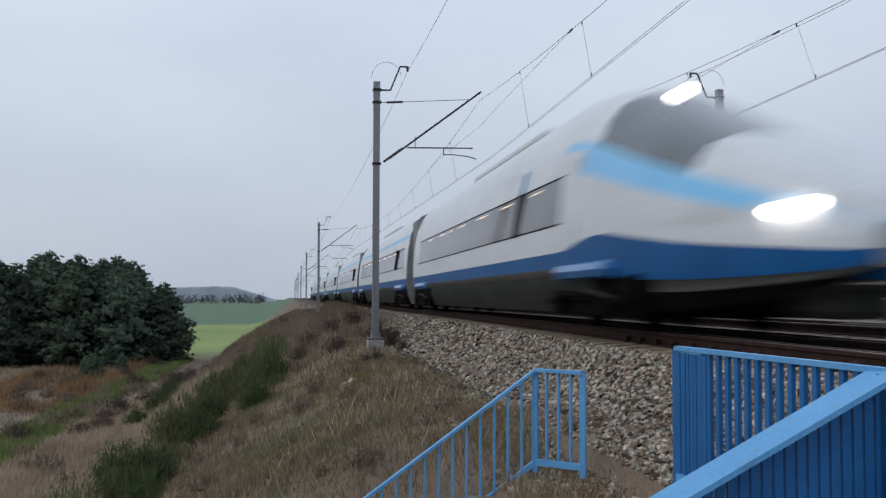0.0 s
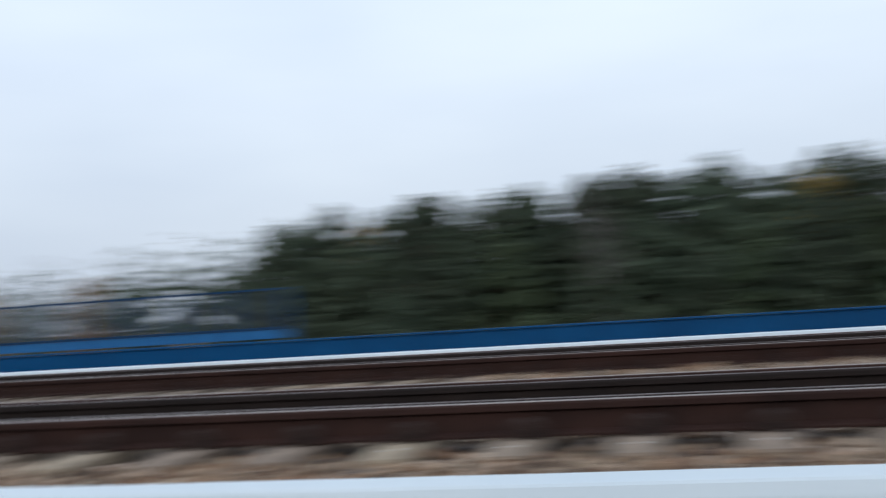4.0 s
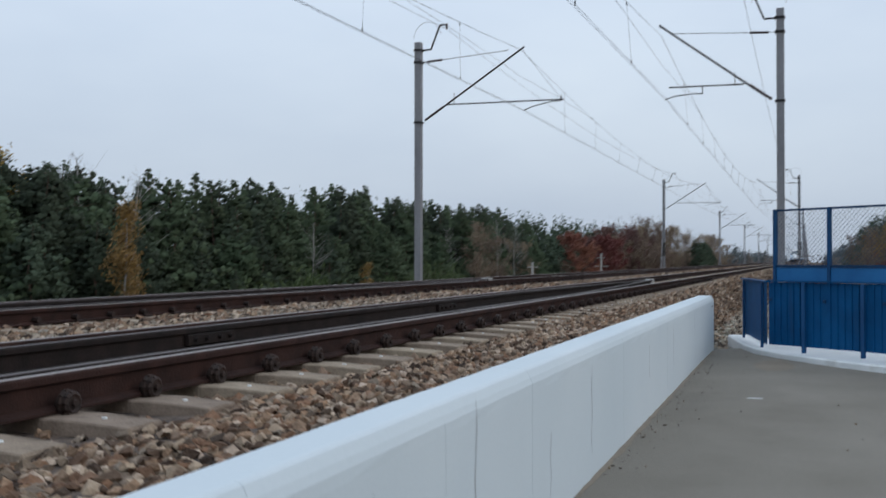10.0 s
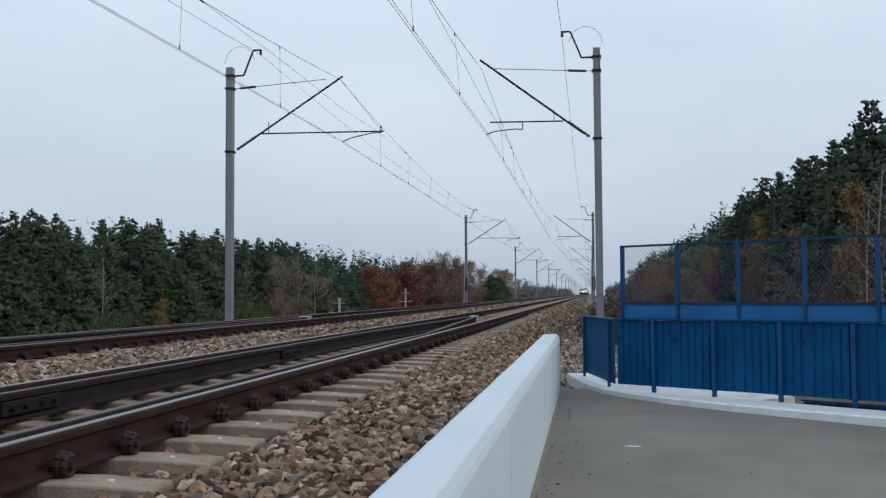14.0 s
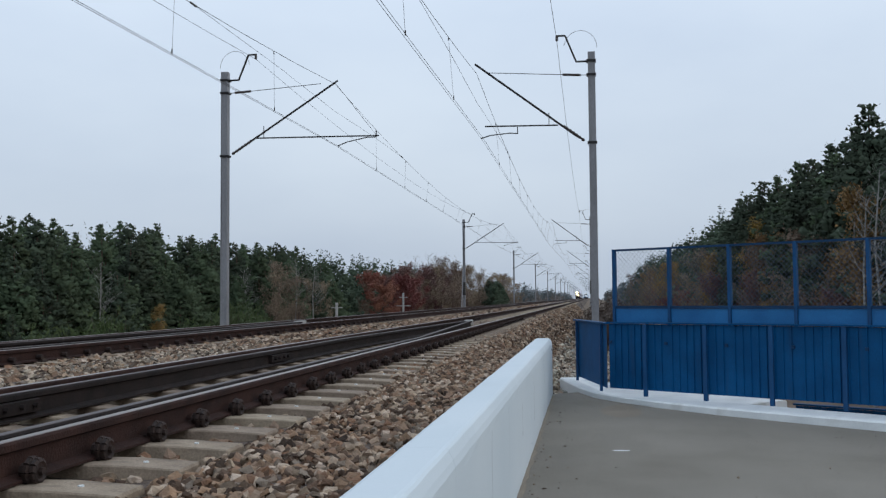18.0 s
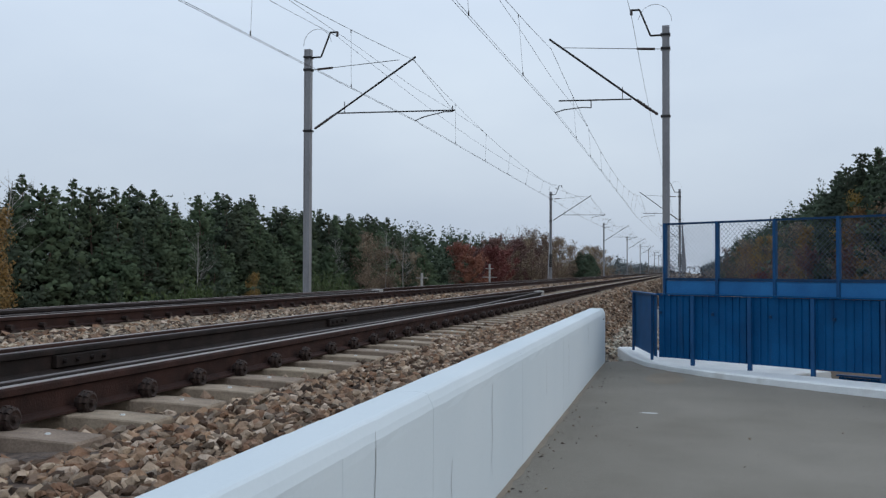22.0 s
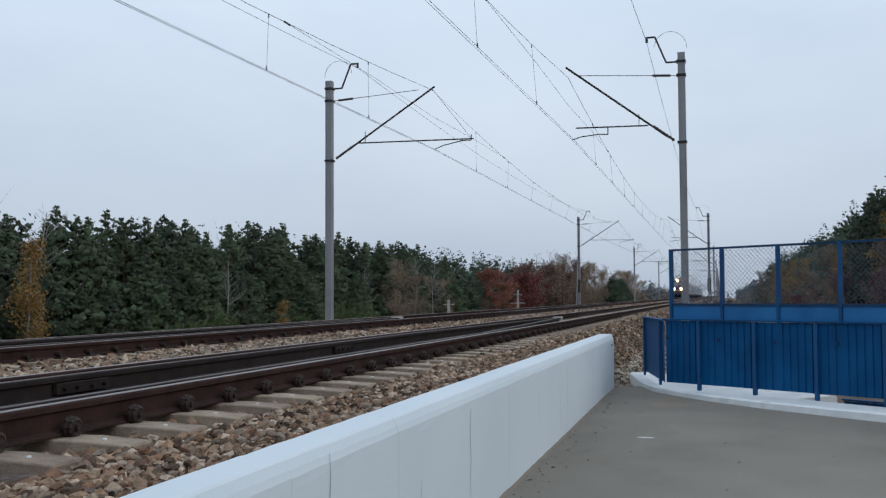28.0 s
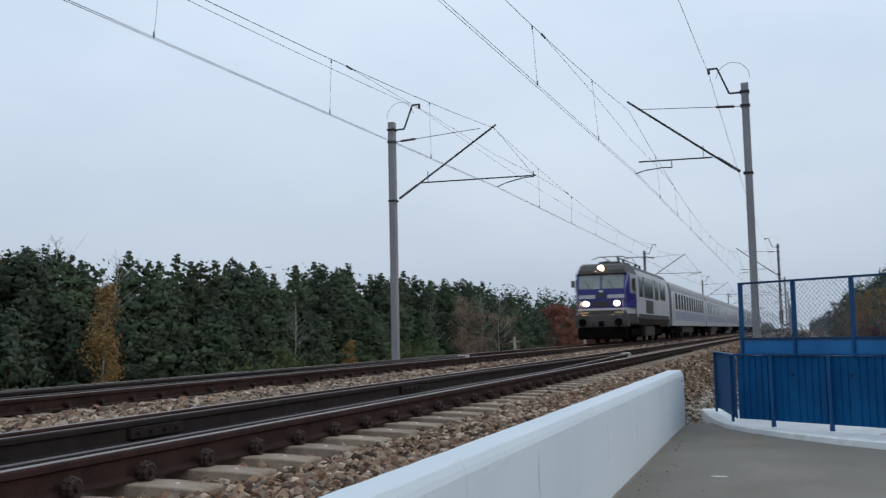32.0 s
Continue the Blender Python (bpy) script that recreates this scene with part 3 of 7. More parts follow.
def sleeper_mesh():
    bm = bmesh.new()
    rings = []
    for y, top, half in ((-1.30, -0.205, 0.118), (-1.292, -0.193, 0.122), (-1.0, -0.178, 0.125), (-0.5, -0.178, 0.11), (-0.25, -0.2, 0.095), (0.25, -0.2, 0.095),
                         (0.5, -0.178, 0.11), (1.0, -0.178, 0.125), (1.292, -0.193, 0.122), (1.30, -0.205, 0.118)):
        rings.append([bm.verts.new(v) for v in ((-0.15, y, -0.42), (-half, y, top - 0.007), (-half + 0.007, y, top), (half - 0.007, y, top), (half, y, top - 0.007), (0.15, y, -0.42))])
    for a, b in zip(rings, rings[1:]):
        for k in range(5):
            bm.faces.new((a[k], a[k + 1], b[k + 1], b[k]))
    bm.faces.new(rings[0][::-1]), bm.faces.new(rings[-1])
    bmesh.ops.recalc_face_normals(bm, faces=bm.faces)
    return mesh_from("sleeper", bm, M["concrete"])


def clip_mesh():
    """A sprung coil and bolt on the rail's foot."""
    bm = bmesh.new()
    box(bm, -0.05, 0.05, -0.12, -0.045, -0.18, -0.158)
    for y, r in ((-0.062, 0.050), (-0.090, 0.043)):
        ring = [(r * math.cos(a), y, -0.108 + r * math.sin(a)) for a in [k * math.pi / 5 for k in range(11)]]
        for a, b in zip(ring, ring[1:]):
            tube(bm, a, b, 0.016, 6)
    tube(bm, (0.03, -0.085, -0.15), (0.06, -0.02, -0.15), 0.013, 6)
    tube(bm, (0, -0.10, -0.108), (0, -0.02, -0.108), 0.034, 8)
    tube(bm, (0, -0.118, -0.108), (0, -0.10, -0.108), 0.018, 6)
    return mesh_from("rail_clip", bm, M["clip"])


SLEEPER, CLIP = sleeper_mesh(), clip_mesh()
FAR_CLIP = mesh_from("far_clip", box(tube(bmesh.new(), (0, -0.095, -0.12), (0, -0.02, -0.12), 0.034, 8), -0.065, 0.065, -0.14, -0.045, -0.18, -0.158), M["clip"])
STUD = mesh_from("stud", tube(bmesh.new(), (0, -1.08, -0.19), (0, -1.08, -0.176), 0.013, 6), M["white_kerb"])


def bonded(mesh, places, name, mat, parent):
    """Many copies of a mesh joined into one part."""
    co = np.empty(len(mesh.vertices) * 3)
    mesh.vertices.foreach_get("co", co)
    co = co.reshape(-1, 3)
    polys = [tuple(p.vertices) for p in mesh.polygons]
    verts, faces = [], []
    for x, y, flip in places:
        base = len(verts)
        c = co * (1, flip, 1) + (x, y, 0)
        verts += [tuple(v) for v in c]
        faces += [tuple(i + base for i in (p if flip > 0 else p[::-1])) for p in polys]
    ob = part(name, raw_mesh(name, verts, faces, mat), mat, parent)
    return tagged(ob, kind="stuff")


def build_track(name, cy, label, near):
    tr = thing(name, label, "track", "railway tracks", "structure")
    for side in (-1, 1):
        path = [(x, cy + side * 0.7535 + bend(x), 0) for x in TRACK_X]
        rail = part("rail", prism(RAIL, path, M["rust"], "rail"), None, tr, "rusty steel running rail with a worn head")
        part("rail_head", prism(HEAD, path, M["railhead"], "rail_head"), None, rail, "dull polished rail head")
        # check rail inside, bent in to a point past the bridge
        g = -0.61 if near and side < 0 else side * 0.47
        gpath = [(x, cy + yy, 0.0) for x, yy in ((-17, side * 0.06), (-9, g), (0, g), (14, g), (25.0, side * 0.07))]
        guard = part("guard_rail", prism(RAIL, gpath, M["guard"], "guard_rail"), None, tr, "dark rusty check rail between the running rails")
        part("rail_head", prism(HEAD, gpath, M["guardhead"], "guard_head"), None, guard)
        for fx in (5.2, 10.6) if side > 0 else (8.4,):
            bm = bmesh.new()
            box(bm, fx - 0.32, fx + 0.32, cy + g - 0.055, cy + g - 0.012, -0.135, -0.05, 0.006)
            for k in (-0.24, -0.09, 0.09, 0.24):
                tube(bm, (fx + k, cy + g - 0.085, -0.09), (fx + k, cy + g - 0.05, -0.09), 0.018, 6)
            part("fishplate", bm, M["guard"], tr)
    part("point_shoe", boxed(24.85, 25.4, cy - 0.10, cy + 0.10, -0.12, 0.02, 0.02), M["old_concrete"], tr, "pale worn casting at the tip of the check rails")
    rest, clips = [], []
    for k in range(-190, 420):
        x = SLEEPER_X0 + 0.6 * k
        if near and -10 < x < 34 or not near and -4 < x < 30:
            sl = part("sleeper", SLEEPER, None, tr, m=pose(x, cy + bend(x), 0))
            if near and -2 < x < 16:
                part("stud", STUD, None, sl, "small pale stud")
        elif x < 170:
            rest.append((x, cy + bend(x), 1))
        for r in (-0.7535, 0.7535):
            for flip in (1, -1):
                if near and r < 0 and flip > 0 and -8 < x < 26:
                    part("rail_clip", CLIP, None, tr, m=pose(x + 0.04, cy + r - 0.022, -0.022))
                elif -14 < x < 34:
                    clips.append((x, cy + r, flip))
    bonded(SLEEPER, rest, "far_sleepers", M["concrete"], tr)
    bonded(FAR_CLIP, clips, "far_clips", M["clip"], tr)


build_track("railway_track", 0.0, "rusty rails with check rails on worn concrete sleepers", True)
build_track("railway_track", FAR, "second track of rusty rails on concrete sleepers", False)

# ---- ballast ----
BED = ((-3.3, -1.5), (-2.75, -1.32), (-2.5, -1.08), (-1.65, -0.31), (-1.5, -0.222), (-1.1, -0.248), (1.1, -0.252), (1.5, -0.222), (1.9, -0.20), (2.7, -0.20), (3.1, -0.21), (FAR + 1.45, -0.215), (FAR + 1.9, -0.4), (FAR + 3.2, -1.0), (FAR + 3.3, -1.3))


def bed_z(x, y):
    """Height of the ballast; between the bridge's parapets the shoulder stays level."""
    y -= bend(x)
    if -4.2 < x < 14.9 and y < -1.4:
        return (-0.222 if y < -1.5 else lerp_rows(BED, y)) if y > -2.32 else -2
    if -8 < x < 10 and y > FAR + 1.4:
        return -0.34
    return lerp_rows(BED, y)


def build_bed():
    xs = spaced((-700, -100, 50), (-100, -30, 4), (-30, -4.25, 0.3), (-4.25, 14.95, 0.25), (14.95, 45, 0.4), (45, 120, 4), (120, 1600, 60))
    ys = [-3.3, -2.75, -2.5, -2.35, -2.31, -1.9, -1.65, -1.45, -1.0, -0.5, 0, 0.5, 1.0, 1.45, 1.9, 2.3, 2.7, 3.1, 3.6, 4.1, 4.6, 5.1, 5.6, FAR + 1.45, FAR + 1.9, FAR + 2.6, FAR + 3.2, FAR + 3.3]
    verts = []
    for x in xs:
        for y in ys:
            z = bed_z(x, y + bend(x))
            verts.append((x, y + bend(x), z + 0.035 * noise.noise((x * 3, y * 3, 0)) if z > -1.5 else z))
    n = len(ys)
    faces = [(i * n + j, (i + 1) * n + j, (i + 1) * n + j + 1, i * n + j + 1) for i in range(len(xs) - 1) for j in range(n - 1)]
    ob = new("ballast_bed", raw_mesh("ballast_bed", verts, faces, M["bed"]))
    return tagged(ob, "bed of broken brown and grey ballast stone", "ballast", kind="structure")


bed = build_bed()


def stone_verts(rng, flat=0.7):
    """One broken stone: a twisted, uneven block of fourteen faces."""
    pts = []
    for sx, sy, sz in ((-1, -1, -1), (1, -1, -1), (1, 1, -1), (-1, 1, -1), (-1, -1, 1), (1, -1, 1), (1, 1, 1), (-1, 1, 1)):
        pts.append([sx * rng.uniform(0.45, 1.0), sy * rng.uniform(0.45, 1.0), sz * rng.uniform(0.4, 1.0) * flat])
    pts += [[rng.uniform(-0.3, 0.3), rng.uniform(-0.3, 0.3), flat * rng.uniform(0.9, 1.25)], [rng.uniform(0.9, 1.2), rng.uniform(-0.3, 0.3), rng.uniform(-0.2, 0.2)],
            [rng.uniform(-1.2, -0.9), rng.uniform(-0.3, 0.3), rng.uniform(-0.2, 0.2)]]
    return np.array(pts)


STONE_FACES = ((0, 1, 5, 4), (2, 3, 7, 6), (4, 5, 8), (5, 6, 8), (6, 7, 8), (7, 4, 8), (1, 2, 9), (2, 6, 9), (6, 5, 9), (5, 1, 9), (3, 0, 10), (0, 4, 10), (4, 7, 10), (7, 3, 10))


PLAIN_FACES = ((0, 1, 5, 4), (1, 2, 6, 5), (2, 3, 7, 6), (3, 0, 4, 7), (4, 5, 6, 7))


def turn_matrix(rng):
    return np.array(Euler((rng.uniform(-0.9, 0.9), rng.uniform(-0.9, 0.9), rng.uniform(0, 6.3))).to_matrix())


def on_sleeper(x, y):
    k = (x - SLEEPER_X0) / 0.6
    return abs(k - round(k)) * 0.6 < 0.14


def build_stones():
    rng = random.Random(5)
    shapes = [stone_verts(rng) for _ in range(14)]
    turned = [shapes[k % 14] @ turn_matrix(rng).T for k in range(90)]
    verts, faces = [], []

    def scatter(count, x0, x1, y0, y1, size, skip_track=True, loose=0.0):
        for _ in range(count):
            x, y = rng.uniform(x0, x1), rng.uniform(y0, y1)
            ry = y - bend(x)
            if skip_track:
                c = 0.0 if ry < 2.3 else FAR
                if abs(ry - c) < 1.34 and on_sleeper(x, ry):
                    continue
                if min(abs(abs(ry - c) - 0.7535), min(abs(ry - c - 0.47), abs(ry - c + 0.61)) if -9 < x < 24 else 9) < 0.08:
                    continue
            z = bed_z(x, y)
            if loose:
                z = max(z, ground_z(x, y))
                if noise.noise((x * 0.8, y * 0.8, 4.0)) < loose * (-y - 2.9) - 0.3:
                    continue
            if z < -1.4:
                continue
            s = size * rng.choice((0.55, 0.75, 0.9, 1.0, 1.1, 1.3, 1.6))
            v = turned[rng.randrange(90)] * (s * rng.uniform(0.8, 1.4), s, s * rng.uniform(0.8, 1.1))
            base = len(verts)
            plain = not -4.2 < x < 10 or y > 1.4
            verts.extend(((v[:8] if plain else v) + (x, y, z + 0.30 * s)).tolist())
            faces.extend([tuple(i + base for i in f) for f in (PLAIN_FACES if plain else STONE_FACES)])

    scatter(11500, -4.2, 15.0, -2.28, -1.3, 0.0222)
    scatter(6500, -4.2, 15.0, -1.34, 1.4, 0.026)
    mid = [len(faces)]
    scatter(7500, -4.0, 18.0, 1.4, 3.2, 0.026)
    mid.append(len(faces))
    scatter(4200, 15.0, 30.0, -2.6, -1.2, 0.031)
    scatter(2600, 16.0, 45.0, 1.4, 3.2, 0.042)
    scatter(1800, 30.0, 50.0, -2.6, -1.2, 0.045)
    scatter(3600, 9.0, 34.0, -1.38, -0.85, 0.034)
    scatter(2600, 34.0, 70.0, -1.5, -0.85, 0.05)
    scatter(3000, 15.0, 48.0, -0.72, 0.72, 0.036)
    scatter(2600, 50.0, 110.0, -2.6, -1.2, 0.06)
    scatter(2400, 45.0, 110.0, 1.3, 3.3, 0.06)
    scatter(1500, -10.0, 20.0, FAR + 1.3, FAR + 2.4, 0.045)
    scatter(3000, -2.0, 30.0, 3.1, FAR + 1.3, 0.036, False)
    scatter(2600, -4.0, 16.0, 3.1, FAR + 1.3, 0.03, True)
    warm = len(faces)
    scatter(15000, -14.0, -4.2, -2.65, -1.2, 0.022)
    scatter(4600, -19.0, -14.0, -2.65, -1.2, 0.024)
    scatter(7500, -40.0, -17.0, -2.7, -1.2, 0.033)
    scatter(5200, -17.0, -4.45, -3.7, -2.3, 0.024, True, 0.5)
    scatter(5000, -11.0, -4.45, -3.4, -2.3, 0.022, True, 0.12)
    scatter(1500, -30.0, -17.0, -3.6, -2.4, 0.036, True, 0.5)
    scatter(4200, 15.3, 27.0, -4.6, -2.3, 0.033, True, 0.35)
    scatter(3000, 27.0, 60.0, -4.2, -2.3, 0.05, True, 0.3)
    me = raw_mesh("ballast_stones", verts, faces, M["stone"])
    me.materials.append(M["stone_grey"]), me.materials.append(M["stone_mid"])
    me.polygons.foreach_set("material_index", [1 if k >= warm else 2 if mid[0] <= k < mid[1] else 0 for k in range(len(faces))])
    ob = part("ballast_stones", me, None, bed)
    tagged(ob, kind="stuff")
    # the loose stones nearest the wall, one by one
    meshes = [raw_mesh("stone", (s * 0.023).tolist(), STONE_FACES, M["stone_one"]) for s in shapes]
    made = 0
    while made < 280:
        x, y = rng.uniform(1.2, 7.5), rng.uniform(-2.27, -1.35)
        m = Matrix.Translation((x, y, bed_z(x, y) + rng.uniform(0.015, 0.035))) @ Euler((rng.uniform(-0.8, 0.8), rng.uniform(-0.8, 0.8), rng.uniform(0, 6.3))).to_matrix().to_4x4()
        part("stone", meshes[made % 14], None, bed, m=m @ Matrix.Diagonal((rng.uniform(0.7, 1.5), rng.uniform(0.7, 1.3), rng.uniform(0.7, 1.2), 1)))
        made += 1


build_stones()


# ---- landing, parapets, kerb ----
def build_landing():
    pts = ((-4.3, -2.56), (15.1, -2.56), (15.45, -2.95), (14.0, -3.55), (10.2, -7.7), (6.2, -12.4), (-4.3, -12.4))
    bm = bmesh.new()
    lo, hi = [bm.verts.new((x, y, -0.25)) for x, y in pts], [bm.verts.new((x, y, 0)) for x, y in pts]
    n = len(pts)
    for k in range(n):
        bm.faces.new((lo[k], hi[k], hi[(k + 1) % n], lo[(k + 1) % n]))
    bm.faces.new(hi[::-1]), bm.faces.new(lo)
    bmesh.ops.bisect_plane(bm, geom=bm.verts[:] + bm.edges[:] + bm.faces[:], plane_co=(13.5, 0, 0), plane_no=(1, 0, 0))
    for v in bm.verts:
        v.co.z += floor_z(v.co.x)
    bmesh.ops.recalc_face_normals(bm, faces=bm.faces)
    ob = part("pavement", bm, M["paving"])
    tagged(ob, "smooth grey concrete landing beside the bridge parapet", "pavement", kind="structure")
    for x0, x1, y0, name in ((-4.3, -4.0, -12.4, "retaining_wall"),):
        w = part(name, boxed(x0 - 0.06, x1, y0, -2.6, -5.2, PLAT - 0.47, 0.01), M["old_concrete"])
        tagged(w, "grey concrete retaining wall under the landing", "wall", kind="structure")
    # little stones and leaves dropped on the paving
    rng = random.Random(9)
    verts, faces = [], []
    for _ in range(70):
        x, y = rng.uniform(1, 14.5), rng.uniform(-7.4, -2.7)
        if rng.random() < 0.5:
            y = -2.6 - abs(rng.gauss(0, 0.12))
        if y < -2.9 - (15.2 - x) * 1.0 + 0.3:
            continue
        s = rng.uniform(0.004, 0.014)
        v = stone_verts(rng, 0.5) @ turn_matrix(rng).T * s
        base = len(verts)
        verts.extend((v + (x, y, floor_z(x) + 0.3 * s)).tolist())
        faces.extend([tuple(i + base for i in f) for f in STONE_FACES])
    tagged(part("grit", raw_mesh("grit", verts, faces, M["heather"]), None), "small stones and leaf scraps on the paving", "grit", kind="stuff")


def build_parapet(x0, x1, y0, y1, z0, top0, top1, joints, label):
    """White wall with rounded top edges, cast in lengths with hairline joints. The top falls from top1 to top0."""
    wall = thing("parapet", label, "parapet wall", "white parapets", "structure")
    cuts = [x0, *joints, x1]
    top = lambda x: top0 + (top1 - top0) * (x - x0) / (x1 - x0)
    rng = random.Random(int(x1 * 10))
    for a, b in zip(cuts, cuts[1:]):
        verts, faces = [], []
        count = max(2, round((b - a) / 0.3))
        for k in range(count + 1):
            x = a + 0.0012 + (b - a - 0.0024) * k / count
            z1, w = top(x) + rng.uniform(-0.002, 0.002), rng.uniform(-0.003, 0.003) * (0 < k < count)
            verts += [(x, y, z) for y, z in ((y0, z0), (y0, z1 - 0.13), (y0 + 0.001 + w, z1 - 0.085), (y0 + 0.012 + w, z1 - 0.052), (y0 + 0.032 + w, z1 - 0.012), (y0 + 0.044 + w, z1 - 0.003), (y0 + 0.062 + w, z1),
                                             (y1 - 0.03, z1), (y1 - 0.008, z1 - 0.008), (y1, z1 - 0.03), (y1, z0))]
        m = 11
        for k in range(count):
            faces += [(k * m + j, k * m + (j + 1) % m, (k + 1) * m + (j + 1) % m, (k + 1) * m + j) for j in range(m)]
        faces += [tuple(range(m - 1, -1, -1)), tuple(range(count * m, count * m + m))]
        me = raw_mesh("wall_length", verts, faces, M["white_wall"])
        part("wall_length", me, None, wall)
    part("joint_core", boxed(x0 + 0.05, x1 - 0.05, y0 + 0.02, y1 - 0.02, z0, min(top0, top1) - 0.07), M["old_concrete"], wall, "grey joint filler")
    return wall


build_landing()
def build_seam():
    """Dirt caught along the foot of the parapet."""
    bm, rng = bmesh.new(), random.Random(31)
    xs = [-3.8 + 0.16 * k for k in range(117)]
    rows = [(bm.verts.new((x, -2.561, floor_z(x) + 0.004 + rng.uniform(0.004, 0.014))), bm.verts.new((x, -2.562 - rng.uniform(0.012, 0.055), floor_z(x) + 0.003))) for x in xs]
    for a, b in zip(rows, rows[1:]):
        bm.faces.new((a[0], b[0], b[1], a[1]))
    tagged(part("dirt", bm, M["patch"]), "tan dirt along the foot of the parapet", "dirt", kind="stuff")


build_seam()


def build_litter():
    """Dead leaves and crumbs blown against the foot of the parapet and over the paving."""
    rng = random.Random(83)
    bm = bmesh.new()
    for k in range(90):
        near = k < 55
        x, y = rng.uniform(2.0, 14.0), -2.62 - (rng.random() ** 2 * 0.35 if near else rng.uniform(0.2, 3.6))
        r, a = rng.uniform(0.006, 0.028 if near else 0.016), rng.uniform(0, 6.283)
        z = floor_z(x) + 0.004
        vs = [bm.verts.new((x + r * f * math.cos(a + j * 1.571) * rng.uniform(0.7, 1.2), y + r * f * math.sin(a + j * 1.571), z + rng.uniform(0, 0.010))) for j, f in enumerate((1, 0.45, 1.1, 0.5))]
        tip = bm.verts.new((x, y, z + rng.uniform(0.004, 0.014)))
        for p, q in zip(vs, vs[1:] + vs[:1]):
            bm.faces.new((p, q, tip))
    tagged(part("leaf_litter", bm, M["thorn"]), "small dead leaves and crumbs on the paving", "litter", kind="stuff")


build_litter()


def build_floor_marks():
    """A dried tan patch and a chalky scrape on the paving."""
    rng = random.Random(77)
    for name, cx, cy, a, b, mat, label in (("stain", 12.9, -3.55, 0.75, 0.26, M["patch"], "dried tan stain on the paving"), ("scrape", 9.7, -3.45, 0.03, 0.10, M["white_kerb"], "chalky scrape on the paving")):
        bm = bmesh.new()
        rim = [bm.verts.new((cx + a * math.cos(k * 0.2618) * rng.uniform(0.8, 1.1), cy + b * math.sin(k * 0.2618) * rng.uniform(0.8, 1.1), 0)) for k in range(24)]
        for v in rim:
            v.co.z = floor_z(v.co.x) + 0.003
        bm.faces.new(rim)
        bmesh.ops.recalc_face_normals(bm, faces=bm.faces)
        tagged(part(name, bm, mat), label, "mark", kind="stuff")


build_floor_marks()
near_wall = build_parapet(-3.92, 14.96, -2.56, -2.30, PLAT - 0.25, -0.107, -0.05, (0.9, 2.44, 3.83, 6.7, 9.4, 12.2), "low white painted concrete parapet along the track")
part("plate", boxed(14.6, 14.72, -2.566, -2.558, -0.22, -0.2), M["clip"], near_wall)
# fine stains that run down from cracks on the walkway face
for k, (sx, za, zb, wd) in enumerate(((2.84, -0.13, -0.98, 0.0045), (4.24, -0.5, -0.9, 0.003), (5.42, -0.22, -0.84, 0.0055), (8.1, -0.3, -0.62, 0.002), (9.9, -0.24, -0.7, 0.0035), (12.1, -0.2, -0.5, 0.002), (1.7, -0.3, -0.8, 0.002))):
    bm, rng = bmesh.new(), random.Random(50 + k)
    side = []
    for j in range(13):
        u = j / 12
        cx, w = sx + 0.012 * math.sin(j * 0.9 + k) + rng.uniform(-0.003, 0.003), wd * (0.25 + math.sin(math.pi * min(1, u + 0.08)) * rng.uniform(0.6, 1.2))
        side.append([bm.verts.new((cx + d, -2.5615 - 0.0006 * (d == 0), za + (zb - za) * u)) for d in (-w, 0, w)])
    for a, b in zip(side, side[1:]):
        bm.faces.new((a[0], a[1], b[1], b[0])), bm.faces.new((a[1], a[2], b[2], b[1]))
    part("crack", bm, M["crack"], near_wall, "thin grey stained crack")
build_parapet(-12.0, 6.6, FAR + 2.75, FAR + 3.0, -0.9, -0.045, -0.045, (-5.0, -1.0, 3.0), "white concrete parapet on the far side of the bridge")


def strip_along(pts, w0, w1, z0, z1, mat, name, bevel=0.02):
    """A kerb along plan points, from w0 to w1 to the left of the way."""
    bm = bmesh.new()
    rings = []
    for k, (x, y) in enumerate(pts):
        a, b = pts[max(0, k - 1)], pts[min(len(pts) - 1, k + 1)]
        d = Vector((b[0] - a[0], b[1] - a[1])).normalized()
        nx, ny = -d.y, d.x
        rings.append([bm.verts.new((x + nx * w, y + ny * w, z)) for w, z in ((w0, z0), (w0, z1 - bevel), (w0 + bevel, z1), (w1 - bevel, z1), (w1, z1 - bevel), (w1, z0))])
    for a, b in zip(rings, rings[1:]):
        for k in range(6):
            bm.faces.new((a[k], b[k], b[(k + 1) % 6], a[(k + 1) % 6]))
    bm.faces.new(rings[0]), bm.faces.new(rings[-1][::-1])
    bmesh.ops.recalc_face_normals(bm, faces=bm.faces)
    return mesh_from(name, bm, mat)


KERB = ((17.3, -2.62), (16.3, -2.80), (15.3, -3.0), (14.55, -3.22), (13.9, -3.6), (13.25, -4.1), (12.6, -4.75), (11.9, -5.6), (11.2, -6.5), (10.45, -7.5), (9.4, -8.9), (6.3, -12.4))
kerb = part("kerb", strip_along(KERB, -0.02, 0.62, PLAT - 0.5, PLAT + 0.085, M["white_kerb"], "kerb"), None)
part("kerb_back", strip_along(KERB[1:7], 0.61, 1.5, PLAT - 0.5, PLAT + 0.075, M["white_kerb"], "kerb_back"), None, kerb, "white painted slab behind the kerb")
tagged(kerb, "white painted concrete kerb curving under the blue railing", "kerb", kind="structure")


# ---- blue fences ----
FD = Vector((-0.575, -0.818, 0)).normalized()      # way of the fence away from the track
FN = Vector((FD.y, -FD.x, 0))                      # towards the landing
FN = FN if FN.x < 0 else -FN


